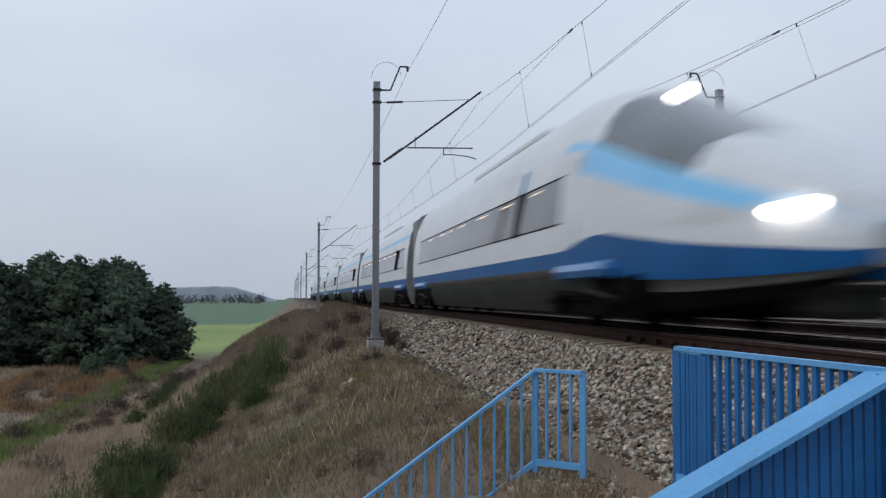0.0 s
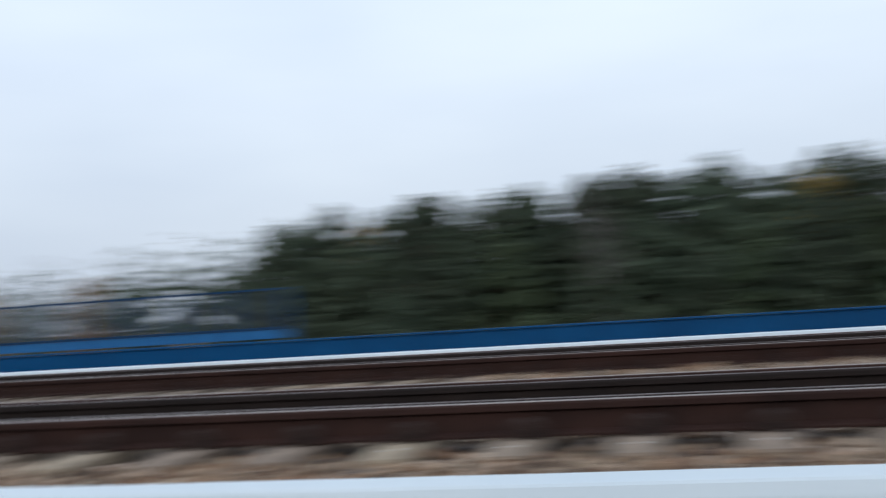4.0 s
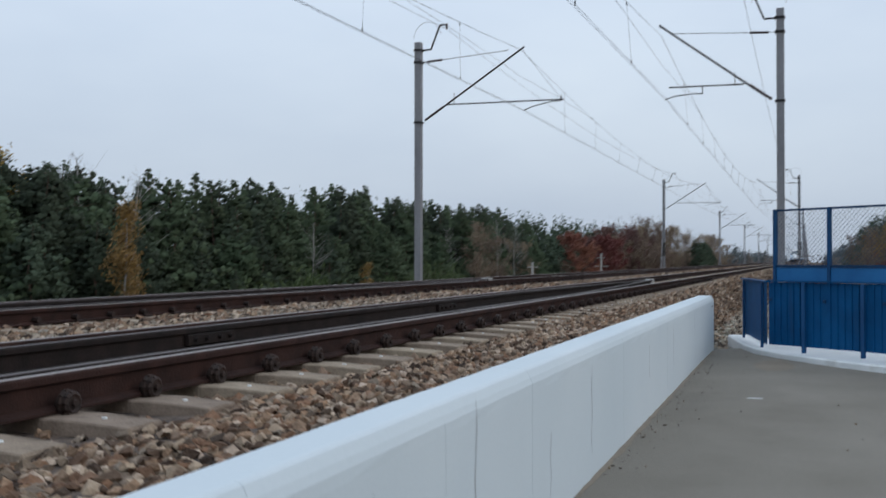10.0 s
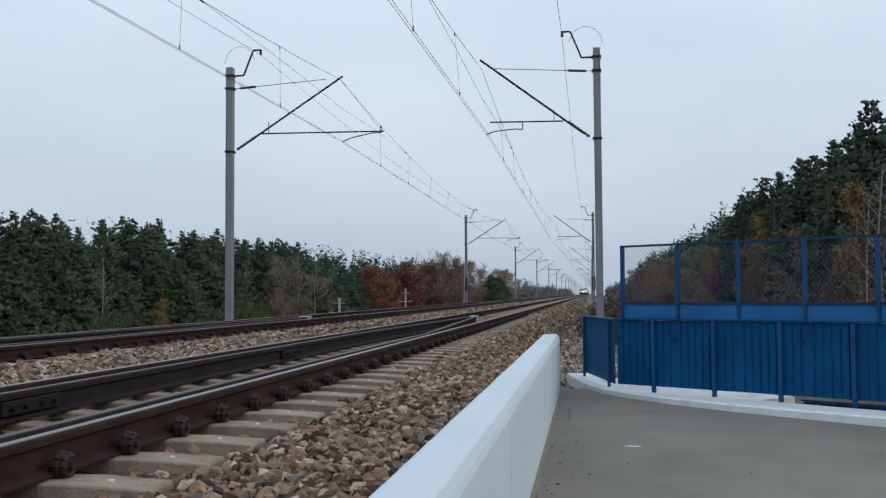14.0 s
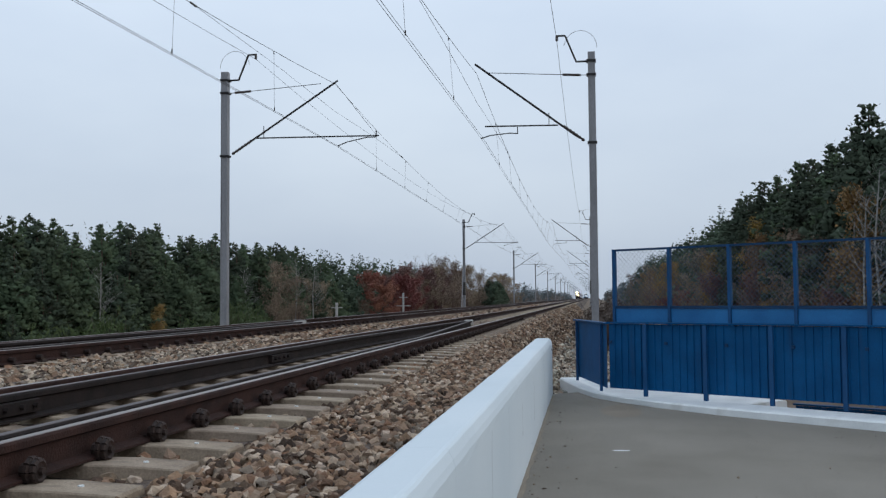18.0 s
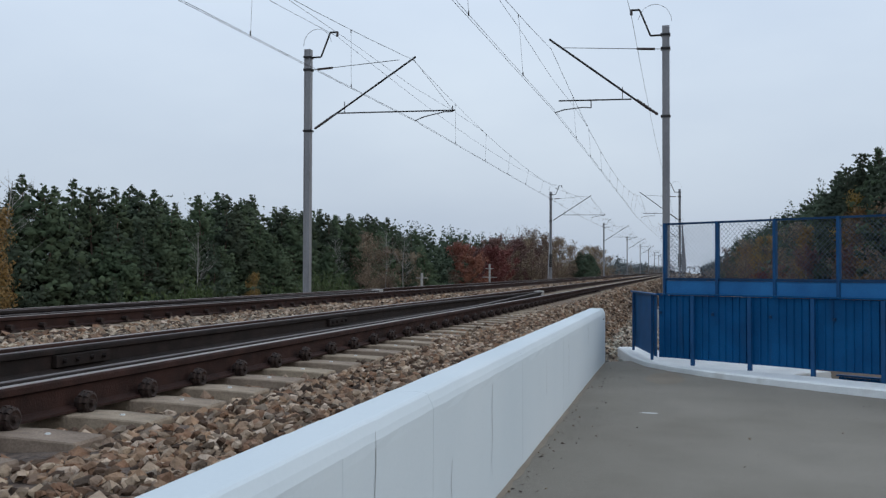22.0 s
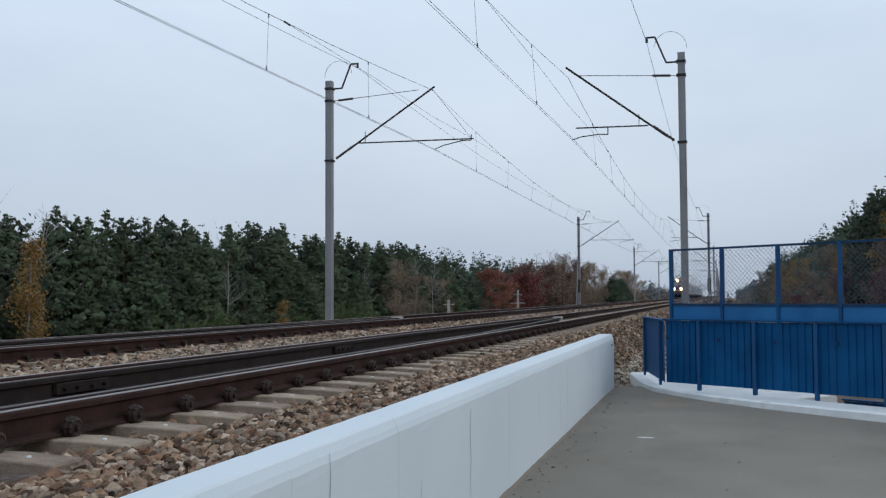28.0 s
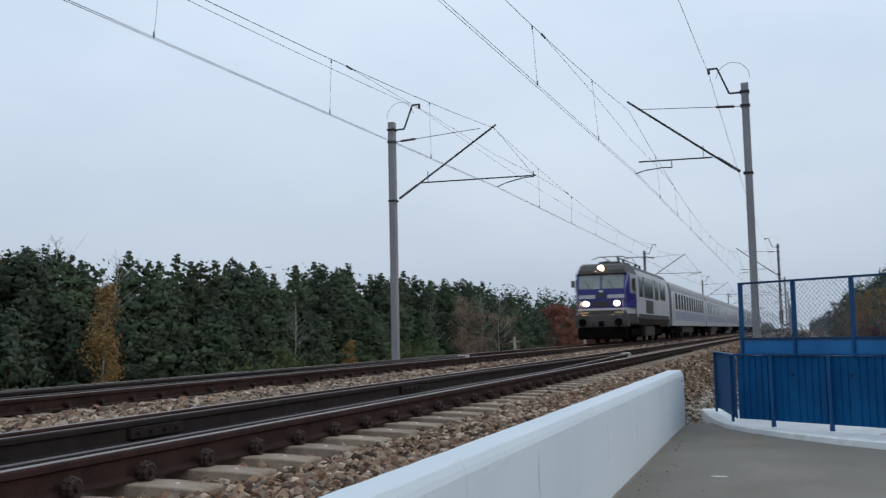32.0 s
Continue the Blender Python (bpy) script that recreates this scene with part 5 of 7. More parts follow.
def pine_clumps(rng, h, low, wide, count, blunt):
    """Tuft centres and radii for a crown from low * h to the top."""
    t = low + (1 - low) * ((np.arange(count) + rng.uniform(0, 1, count)) / count) ** 0.74
    u = ((t - low) / (1 - low)).clip(0, 1)
    reach = h * wide * np.minimum(1, 0.6 + 1.5 * u) * np.maximum(0.015, 1 - u) ** blunt
    a = np.arange(count) * 2.4 + rng.uniform(-0.7, 0.7, count)
    d = reach * np.sqrt(rng.uniform(0.05, 1.15, count)) * (1 - 0.35 * np.clip((u - 0.5) / 0.5, 0, 1))
    r = np.maximum(0.02 * h, (0.22 + 0.14 * u) * reach * rng.uniform(0.6, 1.45, count))
    return np.stack([np.cos(a) * d, np.sin(a) * d, h * t - 0.4 * r], 1), r


def build_pine(seed, h, label, mat, low=0.35, wide=0.26, count=62, blunt=0.7, sprays=10000, size=0.22, slim=0.34):
    rng, nrg = random.Random(seed), np.random.default_rng(seed)
    f = thing("pine_tree", label, "pine tree", "pines of the wood")
    trunk = bmesh.new()
    limb(trunk, rng, (0, 0, -0.6), (rng.uniform(-0.2, 0.2), rng.uniform(-0.2, 0.2), h * 0.96), 0.013 * h, 5)
    c, r = pine_clumps(nrg, h, low, wide, count, blunt)
    for k in range(0, count, 9):
        tube(trunk, (0, 0, max(0.3, c[k][2] - 0.35 * math.hypot(c[k][0], c[k][1]))), tuple(c[k]), 0.035, 3, 0.01)
    part("trunk", trunk, M["bark"], f)
    part("crown", clump_mesh("crown", nrg, c, r, sprays, size, mat, slim=slim), None, f, "dark green needles in soft tufts")
    return f


def build_leafy(seed, h, name, label, category, leaf, bark, count=1500, bare=False, wide=0.2, size=0.26, base=0.25):
    rng, nrg = random.Random(seed), np.random.default_rng(seed)
    f = thing(name, label, category, "broadleaf trees by the line")
    trunk, pts = bmesh.new(), []
    lean = Vector((rng.uniform(-0.05, 0.05) * h, rng.uniform(-0.05, 0.05) * h, h * 0.97))
    limb(trunk, rng, (0, 0, -0.6), lean, 0.010 * h, 6)
    for k in range(int(h * 3.2)):
        t = base + (0.95 - base) * rng.random()
        z = h * t
        reach = h * wide * (math.sin(math.pi * min(1, (t - base) / (1 - base) * 0.85 + 0.12))) * rng.uniform(0.5, 1.1) + 0.15
        a = rng.uniform(0, 6.283)
        p = lean * t
        q = Vector((p.x + math.cos(a) * reach, p.y + math.sin(a) * reach, z + reach * rng.uniform(0.6, 1.3)))
        limb(trunk, rng, (p.x, p.y, z), q, 0.010 + 0.007 * reach, 3)
        for _ in range(5 if bare else 2):
            s = q.lerp(Vector((p.x, p.y, z)), rng.random() * 0.7)
            tube(trunk, s, s + Vector((rng.uniform(-1, 1), rng.uniform(-1, 1), rng.uniform(0.2, 1.3))) * 0.34 * reach, 0.007, 3, 0.003)
        for _ in range(6):
            pts.append(q.lerp(Vector((p.x, p.y, z)), rng.random() * 0.8))
    part("trunk", trunk, bark, f)
    if not bare:
        pick = nrg.choice(len(pts), count)
        v, fc = leaf_quads(nrg, np.array([tuple(x) for x in pts])[pick], size, -0.2, 0.7, 0.06 * h ** 0.5 + 0.08)
        part("crown", raw_mesh("crown", v, fc, leaf), None, f, "thin autumn leaves")
    return f


def build_shrub(seed, h, r, name, label, mat, count=700, stems=26, size=0.2, lift=1.6, slim=0.3):
    """A broom or thorn bush: many thin upright shoots with fine leaves."""
    rng, nrg = random.Random(seed), np.random.default_rng(seed)
    f = thing(name, label, "shrub", "shrubs on the banks")
    wood, pts = bmesh.new(), []
    for _ in range(stems):
        a, d = rng.uniform(0, 6.283), r * math.sqrt(rng.random())
        q = Vector((math.cos(a) * d, math.sin(a) * d, h * rng.uniform(0.5, 1.0) * (1.05 - 0.5 * (d / r) ** 2)))
        p = Vector((q.x * 0.3, q.y * 0.3, -0.2))
        tube(wood, p, q, 0.011, 3, 0.004)
        for _ in range(8):
            pts.append(tuple(p.lerp(q, rng.uniform(0.3, 1.05))))
    part("wood", wood, M["twig"], f)
    v, fc = leaf_quads(nrg, np.array(pts)[nrg.choice(len(pts), count)], size, lift, slim, 0.06 * h + 0.03)
    part("crown", raw_mesh("crown", v, fc, mat), None, f)
    return f


def plant(proto, spots):
    """Copies of a plant at (x, y, size, turn)."""
    for k, (x, y, s, a) in enumerate(spots):
        m = pose(x, y, ground_z(x, y) - 0.05, 0, 0, a) @ Matrix.Diagonal((s, s, s, 1))
        if k == 0:
            proto.matrix_basis = m
        else:
            copy_thing(proto, m).scale = (s, s, s)


def build_thicket(name, label, category, mat, spots, quads, size, wide=0.36, low=0.04, seed=8, tufts=44):
    """The depth of a wood, joined: a cone of sprays and a stem for each of (x, y, height)."""
    nrg = np.random.default_rng(seed)
    cs, rs, hubs = [], [], []
    for x, y, h in spots:
        c, r = pine_clumps(nrg, h, low, wide, tufts, 0.65)
        cs.append(c + (x, y, ground_z(x, y))), rs.append(r * 1.25), hubs.append(np.tile((x, y, 0.0), (tufts, 1)))
    v = clump_mesh(name, nrg, np.concatenate(cs), np.concatenate(rs), quads * len(spots), size, mat, slim=0.5, hubs=np.concatenate(hubs))
    tagged(part(name, v, None), label, category, kind="stuff")


def left_height(x):
    return lerp_rows(((-50, 8.4), (-40, 9.2), (-25, 10.6), (-8, 11.8), (20, 12.2), (50, 12.0), (70, 12.2), (95, 13.4), (160, 14.0), (330, 15.5)), x)


def right_height(x):
    return lerp_rows(((20, 17.4), (60, 18.2), (120, 18.2), (190, 18.6), (420, 19.0)), x)


def broom_strip(rng):
    """Broom along the lower bank, from beside the stairs into the distance."""
    out = []
    for k in range(44):
        x = -16.8 - 32 * (k / 44) ** 1.2
        lo = lerp_rows(((-50, -8.4), (-41, -8.9), (-35, -9.4), (-29, -9.8), (-16, -9.8)), x)
        hi = lerp_rows(((-50, -6.7), (-38, -6.3), (-25, -6.4), (-20, -7.4), (-16, -8.0)), x)
        out.append((x + rng.uniform(-0.6, 0.6), rng.uniform(lo, hi), rng.choice((0.3, 0.45, 0.6, 0.8, 1.0)), rng.uniform(0, 360)))
    return out


def plant_woods():
    rng = random.Random(21)
    H = (11.5, 12.5, 10.5, 12.0, 12.0, 12.5, 17.5, 17.0)
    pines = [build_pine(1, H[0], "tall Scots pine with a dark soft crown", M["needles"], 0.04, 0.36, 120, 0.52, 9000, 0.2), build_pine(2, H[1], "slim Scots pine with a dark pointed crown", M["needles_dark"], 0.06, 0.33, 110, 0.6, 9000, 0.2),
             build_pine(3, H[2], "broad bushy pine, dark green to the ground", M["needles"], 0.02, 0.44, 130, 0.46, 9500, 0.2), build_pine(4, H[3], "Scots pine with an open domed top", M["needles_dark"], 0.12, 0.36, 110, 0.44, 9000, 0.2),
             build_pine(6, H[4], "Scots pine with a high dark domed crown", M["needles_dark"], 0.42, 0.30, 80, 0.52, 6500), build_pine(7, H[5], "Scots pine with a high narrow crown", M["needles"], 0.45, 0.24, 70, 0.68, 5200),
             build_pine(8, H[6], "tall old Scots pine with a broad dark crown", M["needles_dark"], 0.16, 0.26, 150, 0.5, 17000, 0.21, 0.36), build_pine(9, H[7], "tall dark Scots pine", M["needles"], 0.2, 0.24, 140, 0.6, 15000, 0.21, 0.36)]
    spots, deep = [[] for _ in pines], []
    x = -50.0
    while x < 335:
        step = 2.3 + max(0, x) * 0.016
        for row in range(5):
            px, py = x + rng.uniform(-1.1, 1.1), 33.8 + 3.4 * row + rng.uniform(-1.4, 1.4)
            h = left_height(px) * (rng.uniform(0.38, 0.72), rng.uniform(0.62, 0.94), rng.uniform(0.92, 1.03), rng.uniform(0.97, 1.06), rng.uniform(1.0, 1.06))[row]
            if row == 0 and rng.random() < 0.3:
                continue
            if -20 < x < 150 and row < 4:
                # from x = 55 on mostly paler needles, standing in for distance haze
                if row < 2:
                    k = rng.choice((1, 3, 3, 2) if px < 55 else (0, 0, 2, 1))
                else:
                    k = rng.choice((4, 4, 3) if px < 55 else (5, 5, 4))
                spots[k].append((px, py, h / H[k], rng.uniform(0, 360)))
            else:
                deep.append((px, py, h))
        x += step
    x = 24.0
    while x < 430:
        step = 2.4 + x * 0.016
        for row in range(3):
            px, py = x + rng.uniform(-1.2, 1.2), -22.5 - 3.8 * row + rng.uniform(-1.5, 1.5)
            h = right_height(px) * (rng.uniform(0.86, 1.04) if row == 0 else rng.uniform(1.0, 1.16))
            if (row == 0 and x < 130) or (row > 0 and x < 70):
                k = rng.choice((6, 6, 7))
                spots[k].append((px, py, h / H[k], rng.uniform(0, 360)))
            else:
                deep.append((px, py, h))
        x += step
    # a group of pines among the bare trees along the line
    for k in range(7):
        spots[3].append((226 + 5 * k + rng.uniform(-2, 2), 19.5 + rng.uniform(-1.5, 1.5), rng.uniform(0.75, 0.95), rng.uniform(0, 360)))
    # the clump of pines by the field
    field = []
    for k in range(36):
        px, py = -88 + rng.uniform(-6, 5), -17.2 - 19 * (k / 36) + rng.uniform(-0.9, 0.9)
        field.append((px, py, (9.3 if py < -19.5 else 7.0) * rng.uniform(0.85, 1.05) / 8.0, rng.uniform(0, 360)))
    plant(build_pine(5, 8.0, "round bushy grey-green pine at the field's edge", M["needles_grey"], 0.02, 0.42, 130, 0.42, 15000, 0.17, 0.42), field + [(-72, -20.6, 0.2, 30), (-69, -19.4, 0.24, 80), (-77, -19.0, 0.2, 140), (-80, -20.5, 0.26, 10)])
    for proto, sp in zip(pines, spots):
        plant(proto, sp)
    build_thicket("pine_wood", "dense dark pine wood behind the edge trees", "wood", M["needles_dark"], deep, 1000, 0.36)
    orange = build_leafy(31, 9.0, "birch_tree", "slender birch with rusty orange leaves", "birch tree", M["leaf_orange"], M["birch_bark"], 4600, wide=0.095, size=0.12)
    yellow = build_leafy(32, 12.0, "aspen_tree", "yellow-leaved aspen above the pines", "aspen tree", M["leaf_yellow"], M["birch_bark"], 4500, wide=0.15, size=0.13)
    red = build_leafy(33, 8.5, "oak_tree", "red-brown autumn oak at the wood's edge", "oak tree", M["leaf_red"], M["bark"], 8500, wide=0.36, base=0.08, size=0.17)
    brown = build_leafy(34, 9.0, "hornbeam_tree", "thin brown-leaved tree at the wood's edge", "hornbeam tree", M["leaf_brown"], M["bark"], 4200, wide=0.27, base=0.12, size=0.13)
    bare = build_leafy(35, 11.0, "birch_tree", "leafless pale birch with fine twigs", "birch tree", None, M["birch_bark"], bare=True, wide=0.17)
    plant(orange, [(42.9, 31.0, 0.98, 10), (13.0, 33.0, 1.0, 80), (-27, 35, 0.9, 130), (-33, 37, 0.85, 20), (78, 33, 0.6, 50), (104, -19.5, 1.35, 33), (88, -20, 1.3, 140), (140, -20, 1.2, 200), (64, -18.5, 1.0, 70)]
          + [(rng.uniform(45, 300), -18.4 + rng.uniform(-1.5, 1.0), rng.uniform(0.8, 1.45), rng.uniform(0, 360)) for _ in range(20)], )
    plant(yellow, [(43.6, 41.0, 1.05, 0), (48.8, 41.5, 0.86, 90), (31, 38, 0.72, 40), (7, 42, 0.9, 15), (-15, 41, 0.85, 60), (112, -21, 1.2, 0)])
    maroon = build_leafy(36, 9.0, "oak_tree", "dark red-brown oak at the wood's edge", "oak tree", M["leaf_maroon"], M["bark"], 7000, wide=0.33, base=0.08, size=0.16)
    plant(red, [(145 + 5 * k + rng.uniform(-2, 2), 28 + rng.uniform(-2, 4), rng.uniform(0.85, 1.2), rng.uniform(0, 360)) for k in range(5)]
          + [(rng.uniform(60, 260), -18.5 + rng.uniform(-1, 1), rng.uniform(0.6, 0.9), rng.uniform(0, 360)) for _ in range(5)])
    plant(maroon, [(166 + 8 * k + rng.uniform(-2, 2), 27.5 + rng.uniform(-2, 4), rng.uniform(0.95, 1.35), rng.uniform(0, 360)) for k in range(9)]
          + [(rng.uniform(60, 260), -18.5 + rng.uniform(-1, 1), rng.uniform(0.6, 0.9), rng.uniform(0, 360)) for _ in range(8)])
    plant(brown, [(rng.uniform(36, 330), -17.6 + rng.uniform(-1.5, 1.5), rng.uniform(0.7, 1.4), rng.uniform(0, 360)) for _ in range(15)]
          + [(rng.uniform(90, 330), 31 + rng.uniform(-3, 3), rng.uniform(0.7, 1.1), rng.uniform(0, 360)) for _ in range(26)] + [(168 + 6.5 * k + rng.uniform(-2, 2), 21.5 + rng.uniform(-1.5, 3.5), rng.uniform(0.9, 1.4), 40 * k) for k in range(26)])
    plant(bare, [(109, 30, 0.95, 5), (118.5, 30.5, 0.92, 70), (52, 37, 1.05, 140), (205, 33, 1.35, 50), (215, 32, 1.45, 100), (52.5, -17.5, 1.0, 20), (48, -18.5, 1.1, 60), (100, 33, 0.85, 75), (70, 33.5, 0.8, 33), (57, -19, 1.2, 120),
                 (-3, 37, 0.95, 66), (-31, 38, 0.9, 10), (232, 30, 1.3, 60), (250, 29, 1.3, 160), (48.5, 39.5, 1.15, 250)])
    broom = build_shrub(41, 1.5, 0.85, "broom_bush", "bright green broom bush on the bank", M["broom_green"], 1000, 34, 0.22, 2.6, 0.09)
    strip = broom_strip(rng)
    plant(broom, [(-18.4, -8.7, 0.7, 20)] + strip[::2])
    brush = build_shrub(44, 1.5, 0.95, "broom_bush", "tall green broom thicket across the tracks", M["broom_dark"], 6500, 70, 0.12, 1.6, 0.2)
    plant(brush, [(rng.uniform(22, 42), 10.9 + rng.uniform(-0.5, 2.0), rng.uniform(1.0, 1.6), rng.uniform(0, 360)) for _ in range(36)])
    upright = build_shrub(45, 1.5, 0.8, "broom_bush", "dense dark green broom bush on the bank", M["broom_dark"], 4200, 80, 0.15, 2.4, 0.13)
    plant(upright, [(x, y, 0.25 + 0.5 * k, a) for x, y, k, a in strip[1::2]] + [(-44, -12.6, 0.7, 0), (-47.5, -12.2, 0.8, 40), (-53, -12.4, 0.8, 90), (-58, -12.8, 0.75, 10)])
    thorn = build_shrub(42, 1.0, 0.75, "thorn_bush", "low dark brown leafless bush", M["thorn"], 800, 44, 0.14, 0.8, 0.2)
    plant(thorn, [(-28.2, -4.5, 0.62, 0), (-31.2, -2.7, 0.75, 0), (-27.9, -2.7, 0.42, 90), (30, -5.2, 1.0, 20), (30.5, -3.5, 1.15, 15), (32.5, -3.4, 1.2, 70), (36, -3.45, 1.4, 140), (40, -3.5, 1.5, 200), (35, -5.5, 1.2, 100), (39, -4.4, 1.5, 40), (45, -4.8, 1.6, 0), (34, -4.2, 1.3, 10), (37, -3.9, 1.3, 75), (41, -4.0, 1.5, 130), (48, -4.2, 1.7, 160), (53, -4.4, 1.7, 210), (28.3, -5.6, 0.9, 0), (-33, -5.6, 0.6, 10), (-23.5, -4.0, 0.3, 10)]
          + [(rng.uniform(-82, -40), rng.uniform(-24, -12), rng.uniform(0.5, 1.0), rng.uniform(0, 360)) for _ in range(16)]
          + [(rng.uniform(-120, -45), -7.5 + rng.uniform(-2.5, 0.8), rng.uniform(0.35, 0.7), rng.uniform(0, 360)) for _ in range(26)]
          + [(-42 - 0.9 * k + rng.uniform(-1, 1), -14.2 + 0.04 * k + rng.uniform(-0.5, 0.5), rng.uniform(0.5, 0.95), rng.uniform(0, 360)) for k in range(0, 36, 2)]
          + [(-41.5, -4.3, 0.8, 5), (-49.5, -3.0, 1.0, 9), (-34.7, -2.9, 0.7, 30), (-24.2, -3.7, 0.35, 60), (-38.5, -5.2, 0.7, 90)])
    heath = build_shrub(43, 0.9, 0.6, "dry_bush", "clump of pale straw-coloured dead weeds", M["leaf_brown"], 420, 30, 0.2, 1.8, 0.15)
    plant(heath, [(rng.uniform(-70, -24), rng.uniform(-26, -12), rng.uniform(0.6, 1.2), rng.uniform(0, 360)) for _ in range(50)] + [(rng.uniform(-32, -10.5), rng.uniform(-8.5, -3.2), rng.uniform(0.22, 0.5), rng.uniform(0, 360)) for _ in range(36)] + [(-10.3, -2.5, 0.3, 0), (-9.9, -2.35, 0.26, 50), (-9.6, -2.75, 0.2, 90)])


plant_woods()


def build_branch():
    """A broken pale bough on the bank."""
    rng = random.Random(19)
    f = thing("fallen_branch", "pale barkless broken bough lying on the bank", "branch")
    f.location = (-18.4, -4.62, ground_z(-18.4, -4.62) + 0.06)
    wood = bmesh.new()
    limb(wood, rng, (0.55, -0.15, 0.0), (-0.6, 0.16, 0.03), 0.07, 6)
    part("bough", wood, M["grass_pale"], f)


build_branch()


def build_grass():
    """Dry blades over the bank by the stairs, and short green between."""
    for seed, (name, mat, count, region, hgt, label, even) in enumerate((
            ("dry_grass", M["grass_dry"], 60000, (-32, -9.3, -12.5, -3.0), (0.04, 0.16), "long dry brown grass on the embankment", 0.1),
            ("dry_grass", M["grass_dry"], 26000, (-85, -30, -30, -5), (0.15, 0.5), "brown dead grass at the foot of the bank", 0),
            ("weeds", M["heather"], 80000, (-60, -9.3, -10, -2.75), (0.04, 0.17), "dark brown dead weeds on the embankment", 0.45),
            ("green_grass", M["grass_green"], 60000, (-36, -4.5, -11, -2.75), (0.03, 0.13), "short green grass and moss", 0.12),
            ("moss", M["moss"], 36000, (-26, -9.0, -8.6, -2.7), (0.03, 0.12), "olive and ochre moss between the weeds", 0.22),
            ("dry_grass", M["grass_dry"], 7000, (-12.5, -6.0, -3.6, -2.55), (0.03, 0.15), "short dry grass by the head of the stairs", 0.5),
            ("pale_grass", M["grass_pale"], 9000, (-34, -9.4, -9.5, -3.1), (0.08, 0.3), "thin pale stalks over the embankment", 0.0),
            ("weeds", M["heather"], 24000, (-110, -36, -7.0, -2.1), (0.12, 0.42), "tall brown weeds along the crest of the bank", 0.4),
            ("weeds", M["heather"], 30000, (-125, -48, -13.0, -6.0), (0.2, 0.6), "brown weeds down the far slope of the bank", 0.35),
            ("moss", M["moss"], 6000, (-12.5, -5.0, -3.6, -2.6), (0.02, 0.07), "moss by the head of the stairs", 0.2),
            ("dry_grass", M["grass_dry"], 9000, (16, 60, -8, -3.6), (0.1, 0.4), "dry grass along the far bank", 0),
            ("dry_grass", M["grass_dry"], 9000, (15, 75, 8.2, 19), (0.15, 0.6), "dry grass across the tracks", 0),
            ("pale_grass", M["grass_pale"], 80000, (-60, -20, -15.2, -9.6), (0.1, 0.4), "pale dead grass along the foot path", 0.55),
            ("path_grass", M["grass_path"], 44000, (-92, -34, -17.7, -15.3), (0.1, 0.32), "bright green grass along the trodden path", 0.5),
            ("bracken", M["bracken"], 16000, (-88, -50, -25, -17.6), (0.2, 0.7), "rusty dead bracken before the pines", 0.2))):
        rng = random.Random(70 + seed)
        verts, faces = [], []
        for _ in range(count):
            x, y = rng.uniform(region[0], region[1]), rng.uniform(region[2], region[3])
            k = noise.noise((x * 0.45, y * 0.45, seed * 3.7)) + even
            if k < 0.0 and rng.random() < min(0.96, 0.55 - 2.5 * k):
                continue
            if -4.5 < x < 16 and y > -14:
                continue
            z = (ground_z(x, y) if y < -3.4 else max(ground_z(x, y), bed_z(x, y))) - 0.015
            h, a = rng.uniform(*hgt) * (0.75 + 0.8 * k), rng.uniform(0, 6.283)
            w = 0.0022 + 0.006 * h + 0.00022 * abs(x)
            dx, dy = math.cos(a) * w, math.sin(a) * w
            lx, ly = rng.uniform(-0.6, 0.6) * h, rng.uniform(-0.6, 0.6) * h
            base = len(verts)
            verts.extend([(x - dx, y - dy, z), (x + dx, y + dy, z), (x + lx, y + ly, z + h)])
            faces.append((base, base + 1, base + 2))
        tagged(part(name, raw_mesh(name, verts, faces, mat), None), label, "grass", kind="stuff")


build_grass()


def build_hill():
    """A low wooded ridge on the horizon, its haze put into the colour."""
    rng = random.Random(14)
    verts, faces, n = [], [], 130
    for k in range(n + 1):
        u = k / n
        y = -345 + 300 * u
        h = 23 * min(1, 6 * u + 0.15, 4 * (1 - u) + 0.1) * (0.95 + 0.1 * noise.noise((u * 5, 0, 2))) + rng.uniform(-0.6, 0.6)
        verts += [(-1500, y, -6), (-1500 - 4, y, -6 + 0.9 * h), (-1520, y, -6 + h), (-1600, y, -6 + h), (-1640, y, -6)]
        if k:
            faces += [tuple(5 * (k - 1) + j + i for i in (0, 1, 6, 5)) for j in range(4)]
    tagged(part("far_hill", raw_mesh("far_hill", verts, faces, M["haze_blue"], True), None), "low wooded ridge on the horizon, tinted blue as haze", "hill", kind="structure")


build_hill()


